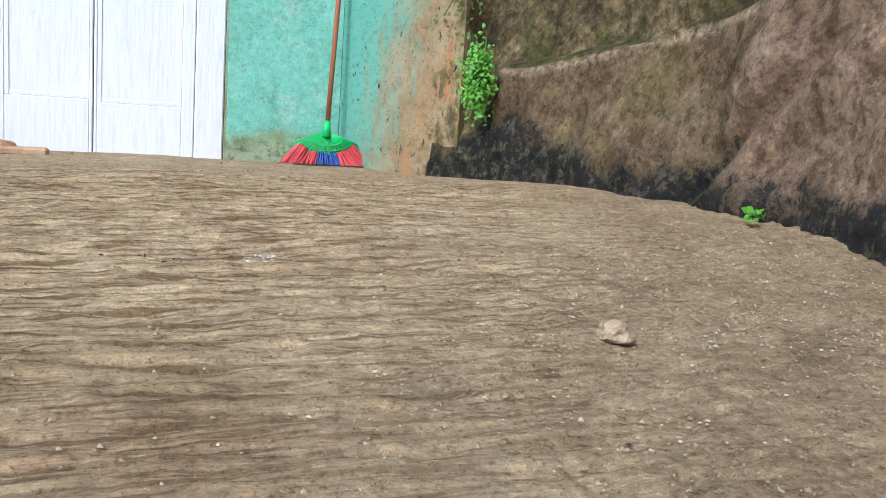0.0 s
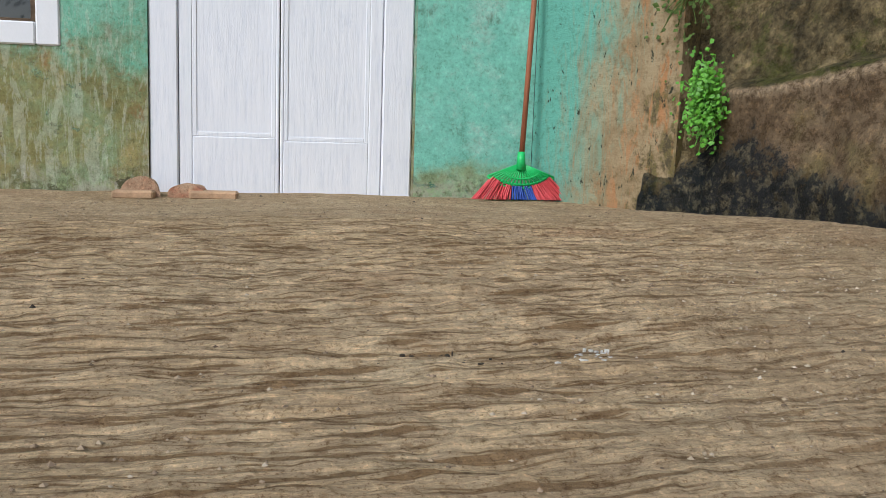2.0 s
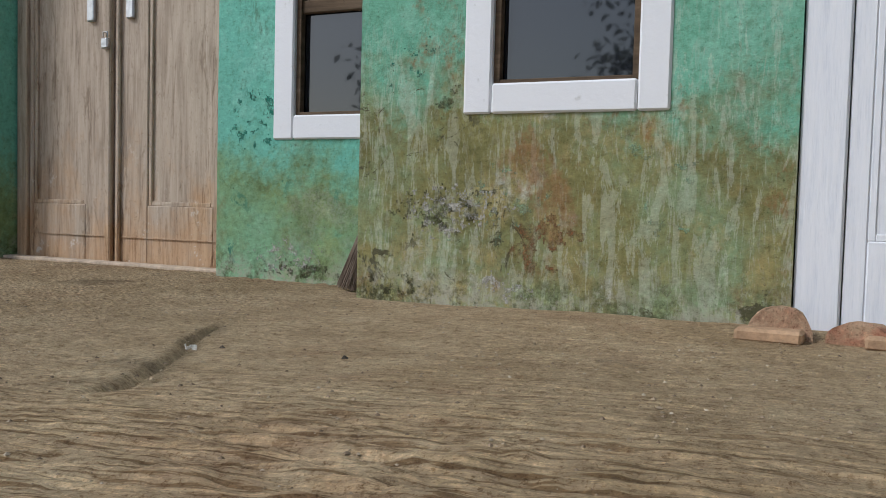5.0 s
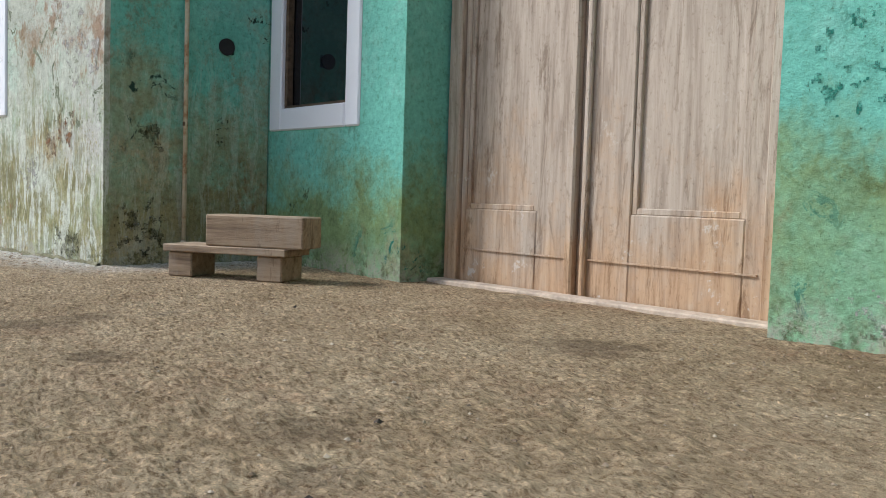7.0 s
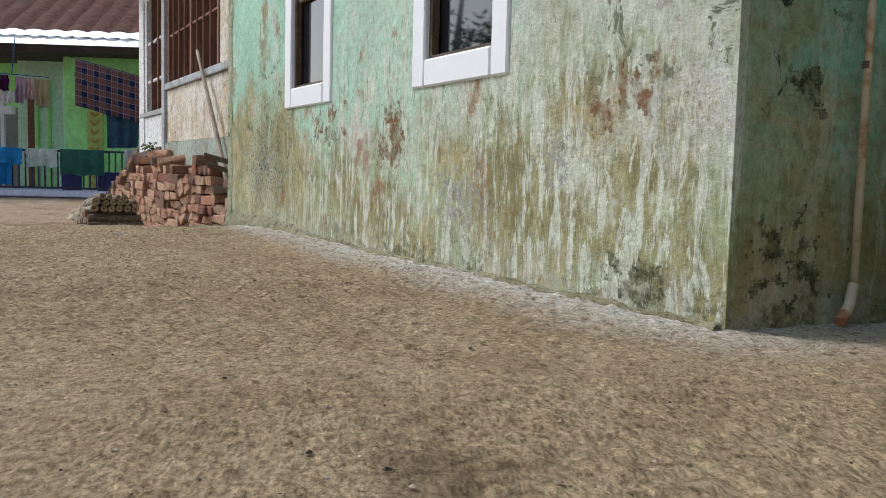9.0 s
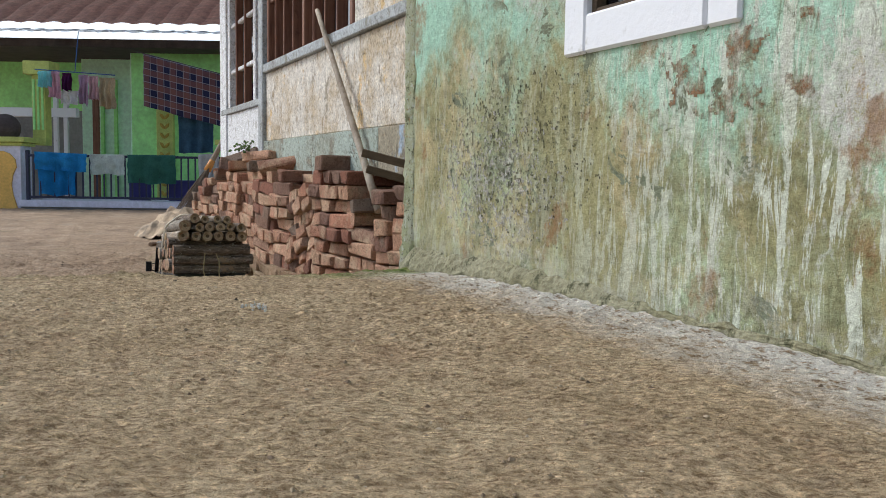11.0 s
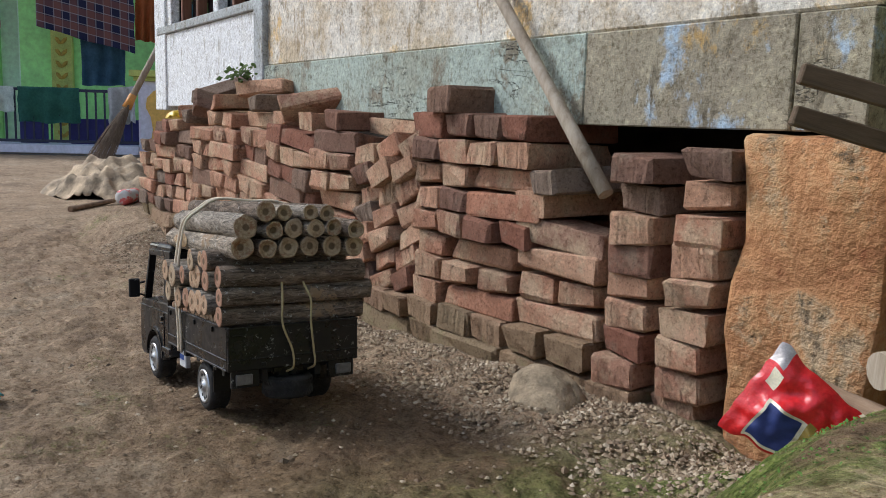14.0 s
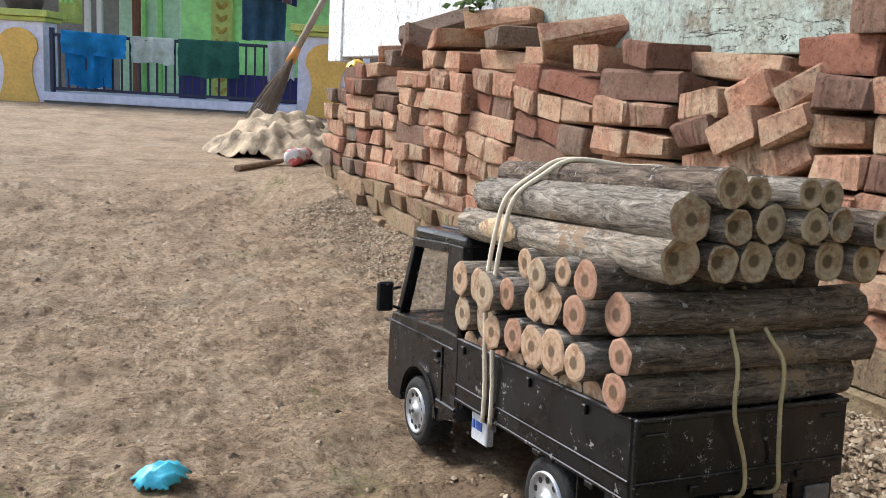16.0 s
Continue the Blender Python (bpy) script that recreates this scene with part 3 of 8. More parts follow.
M_WHITE_PANEL = plaster("white_panel_paint", (0.72, 0.73, 0.74), (0.60, 0.60, 0.58), (0.45, 0.44, 0.4), 0.62)
M_POST = plaster("grey_painted_timber", (0.42, 0.45, 0.46), (0.33, 0.34, 0.33), (0.25, 0.24, 0.2))


# ---- mesh helpers ----
def part(name, bm, material, parent=None, label=""):
    me = bpy.data.meshes.new(name)
    bm.to_mesh(me)
    bm.free()
    me.materials.append(material)
    ob = new(name, me)
    if parent is not None:
        ob.parent = parent
    if label:
        ob["label"] = label
    return ob


def empty(name, m=None):
    ob = new(name)
    ob.empty_display_size = 0.05
    if m is not None:
        ob.matrix_basis = m
    return ob


def box(bm, lo, hi, m=None, bevel=0.0, segs=1):
    lo, hi = Vector(lo), Vector(hi)
    c, d = (lo + hi) / 2, hi - lo
    geo = bmesh.ops.create_cube(bm, size=1.0)
    vs = geo["verts"]
    for v in vs:
        v.co = Vector((v.co.x * d.x, v.co.y * d.y, v.co.z * d.z)) + c
    if bevel:
        es = {e for v in vs for e in v.link_edges}
        res = bmesh.ops.bevel(bm, geom=list(es), offset=bevel, segments=segs, affect='EDGES', profile=0.5)
        vs = list({v for f in res["faces"] for v in f.verts} | {v for v in vs if v.is_valid})
    if m is not None:
        bmesh.ops.transform(bm, matrix=m, verts=vs)
    return vs


def boxed(*args, **kw):
    bm = bmesh.new()
    box(bm, *args, **kw)
    return bm


def tube(bm, pts, radii, sides=10, cap=True, wob=0.0, seed=0):
    """A bent rod through pts with a radius at each."""
    rnd = random.Random(seed)
    pts = [Vector(p) for p in pts]
    if isinstance(radii, (int, float)):
        radii = [radii] * len(pts)
    d0 = (pts[-1] - pts[0]).normalized()
    up = Vector((0, 0, 1)) if abs(d0.z) < 0.9 else Vector((1, 0, 0))
    rings = []
    for i, p in enumerate(pts):
        d = (pts[min(i + 1, len(pts) - 1)] - pts[max(i - 1, 0)]).normalized()
        a = d.cross(up).normalized()
        c = a.cross(d)
        ring = []
        for k in range(sides):
            th = 2 * math.pi * k / sides
            rr = radii[i] * (1 + wob * (rnd.random() - 0.5))
            ring.append(bm.verts.new(p + a * (rr * math.cos(th)) + c * (rr * math.sin(th))))
        rings.append(ring)
    for r0, r1 in zip(rings, rings[1:]):
        for k in range(sides):
            f = bm.faces.new((r0[k], r0[(k + 1) % sides], r1[(k + 1) % sides], r1[k]))
            f.smooth = True
    if cap:
        bm.faces.new(rings[0][::-1])
        bm.faces.new(rings[-1])
    bmesh.ops.recalc_face_normals(bm, faces=bm.faces[:])
    return rings


def lathe(bm, prof, sides=28, m=None):
    """Turn (radius, height) pairs round the y axis."""
    rings = []
    for rad, h in prof:
        rings.append([bm.verts.new((rad * math.cos(2 * math.pi * k / sides), h, rad * math.sin(2 * math.pi * k / sides))) for k in range(sides)])
    for r0, r1 in zip(rings, rings[1:]):
        for k in range(sides):
            f = bm.faces.new((r0[k], r0[(k + 1) % sides], r1[(k + 1) % sides], r1[k]))
            f.smooth = True
    bm.faces.new(rings[0])
    bm.faces.new(rings[-1])
    if m is not None:
        bmesh.ops.transform(bm, matrix=m, verts=[v for r_ in rings for v in r_])
    bmesh.ops.recalc_face_normals(bm, faces=bm.faces[:])


def wall_mesh(p0, p1, z0, z1, thick, holes=(), sub=0.0):
    """A wall from p0 to p1 whose face looks to the right-hand side of that way reversed (towards -y for p0 left, p1 right); holes are (u0, u1, z0, z1)."""
    p0, p1 = Vector((*p0, 0)), Vector((*p1, 0))
    L = (p1 - p0).length
    d = (p1 - p0) / L
    inn = Vector((-d.y, d.x, 0))
    us = sorted({0.0, L, *[h[0] for h in holes], *[h[1] for h in holes]})
    zs = sorted({z0, z1, *[h[2] for h in holes], *[h[3] for h in holes]})
    bm = bmesh.new()
    cache = {}

    def vert(u, z, k):
        key = (round(u, 5), round(z, 5), k)
        if key not in cache:
            cache[key] = bm.verts.new(p0 + d * u + inn * (thick * k) + Vector((0, 0, z)))
        return cache[key]

    def solid(i, j):
        if i < 0 or j < 0 or i >= len(us) - 1 or j >= len(zs) - 1:
            return False
        u, z = (us[i] + us[i + 1]) / 2, (zs[j] + zs[j + 1]) / 2
        return not any(h[0] < u < h[1] and h[2] < z < h[3] for h in holes)

    for i in range(len(us) - 1):
        for j in range(len(zs) - 1):
            if not solid(i, j):
                continue
            a, b2, c, e = us[i], us[i + 1], zs[j], zs[j + 1]
            bm.faces.new((vert(a, c, 0), vert(b2, c, 0), vert(b2, e, 0), vert(a, e, 0)))
            bm.faces.new((vert(a, c, 1), vert(a, e, 1), vert(b2, e, 1), vert(b2, c, 1)))
            if not solid(i - 1, j):
                bm.faces.new((vert(a, c, 0), vert(a, e, 0), vert(a, e, 1), vert(a, c, 1)))
            if not solid(i + 1, j):
                bm.faces.new((vert(b2, c, 0), vert(b2, c, 1), vert(b2, e, 1), vert(b2, e, 0)))
            if not solid(i, j - 1):
                bm.faces.new((vert(a, c, 0), vert(a, c, 1), vert(b2, c, 1), vert(b2, c, 0)))
            if not solid(i, j + 1):
                bm.faces.new((vert(a, e, 0), vert(b2, e, 0), vert(b2, e, 1), vert(a, e, 1)))
    bmesh.ops.recalc_face_normals(bm, faces=bm.faces[:])
    return bm


def smooth(a, b2, x):
    t = min(1.0, max(0.0, (x - a) / (b2 - a)))
    return t * t * (3 - 2 * t)


def along(p0, p1):
    """The pose of a wall's own frame: x along it, y into it."""
    d = Vector((p1[0] - p0[0], p1[1] - p0[1], 0))
    return Matrix.Translation((*p0, 0)) @ Matrix.Rotation(math.atan2(d.y, d.x), 4, 'Z')


# ---- ground: one sheet, brushed slab at the house, lower dirt yard beyond its broken edge ----
def ground_z(x, y):
    z = 0.035 * smooth(-2.25, -1.85, y) * smooth(1.6, 2.4, x) * (1 - 0.9 * smooth(-1.3, -0.5, y))
    z -= 0.03 * smooth(-2.2, -2.8, y) * smooth(1.5, 2.4, x)
    z += 0.012 * smooth(-0.9, -2.9, x) * smooth(-1.25, -0.8, y) - 0.022 * smooth(-2.45, -2.9, x) * smooth(-1.3, -1.05, y)
    cut = -2.80 - 0.06 * smooth(-1.15, -0.85, y) + 0.05 * noise.noise((x * 3, y * 5, 0))
    steep = 0.22 + 0.20 * smooth(-1.25, -0.9, y) + 0.45 * smooth(-1.35, -2.0, y)
    drop = smooth(cut, cut - steep, x)
    lip = 0.23 * drop + 0.05 * smooth(-3.3, -4.4, x)
    far_up = 0.03 * smooth(-4.8, -6.2, x) + 0.05 * smooth(-7.4, -9.4, x)
    z = z * (1 - drop) - lip + far_up
    z += 0.006 * noise.noise((x * 2.3, y * 2.3, 1.0)) + (0.003 + 0.012 * drop) * noise.noise((x * 9, y * 9, 2.0))
    gully = math.exp(-((y + 1.30) / 0.07) ** 2) * smooth(-2.70, -2.86, x) * (1 - smooth(-3.0, -3.3, x))
    run, out = -0.982 * (x + 3.327) - 0.188 * (y + 0.786), 0.188 * (x + 3.327) - 0.982 * (y + 0.786)
    heel = (0.022 + 0.05 * smooth(2.0, 2.5, run)) * smooth(-3.25, -3.45, x) * (1 - smooth(0.03, 0.24, out)) * (1 - smooth(2.7, 3.1, run))
    return z - 0.05 * gully + heel


def grain2(x, y, seed):
    """Smooth lattice noise in -1..1 for whole arrays."""
    ix, iy = np.floor(x), np.floor(y)
    fx, fy = x - ix, y - iy
    ux, uy = fx * fx * (3 - 2 * fx), fy * fy * (3 - 2 * fy)

    def corner(a, c):
        v = np.sin((ix + a) * 127.1 + (iy + c) * 311.7 + seed * 74.7) * 43758.5453
        return (v - np.floor(v)) * 2 - 1

    lo = corner(0, 0) * (1 - ux) + corner(1, 0) * ux
    hi = corner(0, 1) * (1 - ux) + corner(1, 1) * ux
    return lo * (1 - uy) + hi * uy


def step(a, b2, x):
    t = np.clip((x - a) / (b2 - a), 0, 1)
    return t * t * (3 - 2 * t)


def ground():
    cx = np.array([-600, -200, -80, -40, -25, -18] + list(np.arange(-14, -7, 0.14)) + list(np.arange(-7, 4.6, 0.03)) + [4.8, 5.2, 6, 8, 14, 40, 120, 600])
    cy = np.array([-600, -200, -60, -20, -10, -7, -5.5, -4.6] + list(np.arange(-4, 0.4, 0.03)) + [0.6, 1.2, 2.5, 5, 10, 25, 80, 300, 600])
    coarse = np.array([[ground_z(x, y) for y in cy] for x in cx])
    xs = np.array([-600, -200, -80, -40, -25, -18] + list(np.arange(-14, -6.2, 0.12)) + list(np.arange(-6.2, -3.1, 0.011)) + list(np.arange(-3.1, 1.3, 0.0062)) + list(np.arange(1.3, 3.9, 0.0085)) + [3.93, 4.0, 4.2, 4.6, 5.2, 6, 8, 14, 40, 120, 600])
    ys = np.array([-600, -200, -60, -20, -10, -7, -5.5, -4.6, -4.2, -3.9, -3.6, -3.4, -3.2] + list(np.arange(-3.08, -2.76, 0.014)) + list(np.arange(-2.76, -0.5, 0.0039)) + list(np.arange(-0.5, -0.1, 0.009)) + [-0.07, -0.03, 0.03, 0.1, 0.25, 0.6, 1.2, 2.5, 5, 10, 25, 80, 300, 600])
    ia = np.clip(np.searchsorted(cx, xs) - 1, 0, len(cx) - 2)
    ja = np.clip(np.searchsorted(cy, ys) - 1, 0, len(cy) - 2)
    fa = ((xs - cx[ia]) / (cx[ia + 1] - cx[ia]))[:, None]
    fb = ((ys - cy[ja]) / (cy[ja + 1] - cy[ja]))[None, :]
    z = (coarse[np.ix_(ia, ja)] * (1 - fa) + coarse[np.ix_(ia + 1, ja)] * fa) * (1 - fb) + (coarse[np.ix_(ia, ja + 1)] * (1 - fa) + coarse[np.ix_(ia + 1, ja + 1)] * fa) * fb
    X, Y = np.meshgrid(xs, ys, indexing='ij')
    near = step(-6.6, -5.8, X) * (1 - step(3.85, 3.95, X)) * step(-3.2, -2.9, Y) * (1 - step(-0.06, 0.0, Y))
    east_ = step(1.0, 2.1, X + 0.25 * grain2(X * 1.5, Y * 1.5, 3))
    soil = step(-2.65, -2.9, X + 0.12 * grain2(X * 4, Y * 4, 5))
    # combed furrows: long ones in the east, short slanting scratches further on
    wx, wy = X + 0.03 * grain2(X * 2.3, Y * 2.3, 11), Y + 0.018 * grain2(X * 1.6, Y * 1.9, 12) + 0.005 * grain2(X * 7, Y * 7, 13)
    comb_a = 0.9 * grain2(wx * 8, wy * 68, 21) + 0.65 * grain2(wx * 21, wy * 125, 23) + 0.5 * grain2(X * 60, Y * 110, 22)
    ca, sa = math.cos(0.26), math.sin(0.26)
    p, q = wx * sa + wy * ca, wx * ca - wy * sa
    comb_b = 0.8 * grain2(p * 66, q * 40, 31) + 0.75 * grain2(p * 118, q * 75, 32) + 0.6 * grain2(X * 95, Y * 95, 33)
    cc, sc = math.cos(1.25), math.sin(1.25)
    pc, qc = -wx * sc + wy * cc, wx * cc + wy * sc
    comb_c = 0.8 * grain2(pc * 62, qc * 44, 35) + 0.75 * grain2(pc * 110, qc * 80, 36) + 0.6 * grain2(X * 95, Y * 95, 37)
    west_ = step(0.1, -0.6, X + 0.3 * grain2(X * 2, Y * 2, 38))
    comb_b = comb_b * (1 - west_) + comb_c * west_
    lump = grain2(X * 40, Y * 40, 41) + 0.7 * grain2(X * 85, Y * 85, 42) + 0.5 * np.abs(grain2(X * 23, Y * 23, 43))
    strength = 0.65 + 0.5 * grain2(X * 1.8, Y * 2.2, 51)
    slab_relief = strength * (east_ * 0.0058 * comb_a + (1 - east_) * (0.0030 + 0.0006 * west_) * comb_b) + 0.0006 * grain2(X * 110, Y * 110, 52) + (1 - east_) * 0.0016 * grain2(X * 70, Y * 70, 53)
    rub_ = step(1.2, 1.7, X + 0.2 * grain2(X * 2, Y * 2, 54)) * step(-1.45, -1.1, Y + 0.12 * grain2(X * 3, Y * 3, 55))
    slab_relief = slab_relief * (1 - 0.75 * rub_)
    rubble = east_ * step(2.75, 3.3, X) * step(-1.5, -2.3, Y)
    slab_relief = slab_relief * (1 - 0.6 * rubble) + 0.003 * rubble * lump
    z = z + near * ((1 - soil) * slab_relief + soil * 0.0046 * lump)
    # a broken crack across the slab
    along_ = np.clip((X - 1.50) / 0.24, 0, 1)
    off = (Y - (-0.78 - 0.43 * along_ + 0.03 * grain2(X * 30, Y * 5, 61))) * 0.49
    z = z - 0.014 * np.exp(-(off / (0.006 + 0.012 * along_)) ** 2) * step(1.49, 1.53, X) * (1 - step(1.72, 1.78, X))
    n = len(ys)
    me = bpy.data.meshes.new("ground")
    a = (np.arange(len(xs) - 1)[:, None] * n + np.arange(n - 1)[None, :]).ravel()
    quads = np.stack((a, a + n, a + n + 1, a + 1), 1).astype(np.int32)
    co = np.stack((X, Y, z), 2).reshape(-1, 3).astype(np.float32)
    me.vertices.add(len(co))
    me.vertices.foreach_set("co", co.ravel())
    me.loops.add(quads.size)
    me.loops.foreach_set("vertex_index", quads.ravel())
    me.polygons.add(len(quads))
    me.polygons.foreach_set("loop_start", np.arange(0, quads.size, 4, dtype=np.int32))
    me.update(calc_edges=True)
    me.shade_smooth()
    me.materials.append(M_GROUND)
    return tagged(new("ground", me), "brushed brown concrete yard slab dropping to bare dirt", "ground", kind="structure")


ground()

# ---- the green house ----
TOP = 2.5
COR2, COR3 = (-0.53, -0.561), (-2.95, -0.884)
BLK = math.hypot(COR2[0] - COR3[0], COR2[1] - COR3[1])


def u_blk(x):
    return (x - COR3[0]) / (COR2[0] - COR3[0]) * BLK


W3, W1 = (-0.47, -0.16, 0.405, 1.25), (1.17, 1.46, 0.395, 1.25)
W2 = (1.765, 2.06, 0.425, 1.25)
W5, W4 = (u_blk(-1.40), u_blk(-1.12), 0.43, 1.25), (u_blk(-2.26), u_blk(-1.985), 0.43, 1.25)
DOOR_B = (0.06, 0.945, -0.2, 1.95)
DOOR_W = (2.325, 3.03, -0.2, 1.95)


def wall(name, p0, p1, mat, holes=(), label="", thick=0.14, z1=TOP):
    ob = part(name, wall_mesh(p0, p1, -0.45, z1, thick, holes), mat)
    return tagged(ob, label, "wall", kind="structure")


x0 = -0.56
W_REC = wall("wall_recess", (x0, -0.115), (1.62, -0.115), M_WALL,
     [(h[0] - x0, h[1] - x0, h[2], h[3]) for h in (W3, DOOR_B, W1)], "turquoise green painted wall with algae at its foot")
W_PRO = wall("wall_projecting", (1.478, -0.31), (3.036, -0.31), M_WALL_PROJ,
     [(h[0] - 1.478, h[1] - 1.478, h[2], h[3]) for h in (W2, DOOR_W)], "green painted wall stained olive and brown with damp")
wall("wall_pier", (3.0365, -0.31), (3.377, -0.31), M_WALL_PIER, (), "clean turquoise painted pier beside the white door")
wall("wall_drip", (3.378, -0.312), (3.62, -0.731), M_DRIP, (), "dirty plaster wall streaked brown over old teal paint", 0.12)
wall("wall_jog", (1.478, -0.112), (1.478, -0.308), M_WALL, (), "green return of the projecting wall", 0.13)
W_FRO = wall("wall_block_front", COR3, COR2, M_WALL_WET, [W4, W5], "green painted wall with pale streaks and brown damp")
W_SID = wall("wall_block_side", (-0.532, -0.558), (-0.532, -0.118), M_WALL_DARK, [(0.30, 0.336, 0.545, 0.581)], "dark damp green side wall with a round hole", 0.12)
wall("wall_block_end", (COR3[0] + 0.004, 1.5), (COR3[0] + 0.004, COR3[1] + 0.165), M_WALL_WET, (), "rough plastered end of the green house wall", 0.14)


def plinth():
    """A ragged cement fillet where the streaked wall meets the slab."""
    m = along(COR3, COR2)
    n, k = 300, 7
    verts, faces = [], []
    for i in range(n + 1):
        u = 0.01 + (BLK - 0.02) * i / n
        end = 1 - smooth(0.25, 1.1, u)
        h = 0.008 + 0.030 * end + (0.006 + 0.012 * end) * noise.noise((u * 5, 0, 3)) + 0.008 * noise.noise((u * 25, 0, 4))
        d = 0.007 + 0.016 * end + (0.004 + 0.010 * end) * noise.noise((u * 4, 2, 3)) + 0.007 * noise.noise((u * 22, 5, 4))
        for j in range(k + 1):
            a = j / k
            p = m @ Vector((u, -d * (1 - a ** 1.6) - 0.0015 - 0.003 * noise.noise((u * 60, a * 4, 1)), 0))
            g0 = ground_z(p.x, p.y)
            verts.append((p.x, p.y, g0 - 0.006 + (h + 0.006) * a ** 0.7 + 0.003 * noise.noise((u * 60, a * 4, 8)) + 0.007 * end * noise.noise((u * 30, a * 6, 9))))
    for i in range(n):
        for j in range(k):
            a = i * (k + 1) + j
            faces.append((a, a + k + 1, a + k + 2, a + 1))
    me = bpy.data.meshes.new("plinth")
    me.from_pydata(verts, [], faces)
    me.materials.append(plaster("pale_cement_fillet", (0.27, 0.255, 0.165), (0.19, 0.175, 0.10), (0.08, 0.08, 0.04), 0.5))
    return tagged(new("plinth", me), "ragged pale cement fillet along the wall's foot", "plinth", kind="structure")


plinth()


def speckled_edge():
    """Old green limewash flaking in fine dark and pale specks down to bare render."""
    m = Mat("speckled_flaking_limewash", 0.92, 0.0, 0.2)
    z = m.axis(2)
    low = m.math('SUBTRACT', 1.0, m.mask(z, -0.02, 0.14))
    c = m.mix(low, (0.48, 0.50, 0.33), (0.46, 0.44, 0.36))
    c = m.mix(m.mask(m.noise(7.0, 6, 0.75), 0.52, 0.60), c, (0.38, 0.40, 0.23))
    c = m.mix(m.mask(m.noise(30.0, 6, 0.8), 0.57, 0.62), c, (0.20, 0.21, 0.11))
    c = m.mix(m.mask(m.noise(46.0, 5, 0.75), 0.55, 0.60), c, (0.55, 0.58, 0.46))
    c = m.mix(m.mask(m.noise(110.0, 4, 0.8), 0.58, 0.63), c, (0.09, 0.085, 0.05))
    c = m.mix(m.mask(m.noise(75.0, 4, 0.8), 0.60, 0.66), c, (0.36, 0.22, 0.10))
    m.colour(c)
    m.bump(m.noise(40.0, 6, 0.8), 1.0, 0.012).bump(m.noise(130.0, 5, 0.8), 0.9, 0.005)
    return m.m


def broken_corner():
    """Crumbling plaster edge down the open corner of the streaked wall."""
    m = along(COR3, COR2)
    verts, faces = [], []
    nz, nu = 260, 9
    for j in range(nz + 1):
        z = -0.27 + 1.6 * j / nz
        foot = 1 - smooth(-0.05, 0.12, z)
        rag = 0.010 + 0.014 * noise.noise((z * 9, 0, 5)) + 0.012 * noise.noise((z * 33, 0, 6)) + 0.008 * noise.noise((z * 85, 0, 7)) + 0.022 * foot
        ring = [(-rag, 0.10), (-rag, 0.05), (-rag * 0.98, 0.02), (-rag * 0.9, 0.0), (-rag * 0.6, -0.004 - 0.008 * foot), (0.0, -0.006 - 0.010 * foot), (0.015, -0.005 - 0.010 * foot), (0.035 + 0.02 * noise.noise((z * 14, 3, 1)), -0.0025 - 0.006 * foot), (0.05 + 0.03 * noise.noise((z * 30, 1, 1)), 0.004)]
        for k, (u, y) in enumerate(ring):
            w3 = 0.003 * noise.noise((z * 60, k * 1.7, 2))
            p = m @ Vector((u + w3, y + (w3 * 0.5 if k < 8 else 0), z))
            verts.append(tuple(p))
    for j in range(nz):
        for k in range(nu - 1):
            a = j * nu + k
            faces.append((a, a + 1, a + nu + 1, a + nu))
    me = bpy.data.meshes.new("plaster_edge")
    me.from_pydata(verts, [], faces)
    me.materials.append(speckled_edge())
    return tagged(new("plaster_edge", me), "crumbling plaster edge at the wall's open corner", "plaster edge", kind="structure")


broken_corner()
# unseen shell added to close the house and keep its rooms dark
wall("wall_back", (3.75, 2.6), (-3.2, 2.6), M_INSIDE, (), "unseen plain rear wall closing the house")
wall("wall_end_east", (3.75, -0.17), (3.75, 2.6), M_INSIDE, (), "unseen plain end wall closing the house")
tagged(part("ceiling", boxed((-3.0, -0.16, TOP - 0.02), (3.8, 2.7, TOP + 0.1)), M_INSIDE), "unseen plain plaster ceiling keeping the rooms dark", "ceiling", kind="structure")
tagged(part("floor_inside", boxed((-2.9, 0.06, -0.1), (3.7, 2.6, 0.012)), M_INSIDE), "unseen concrete room floor with indoor darkness in its colour", "floor", kind="structure")


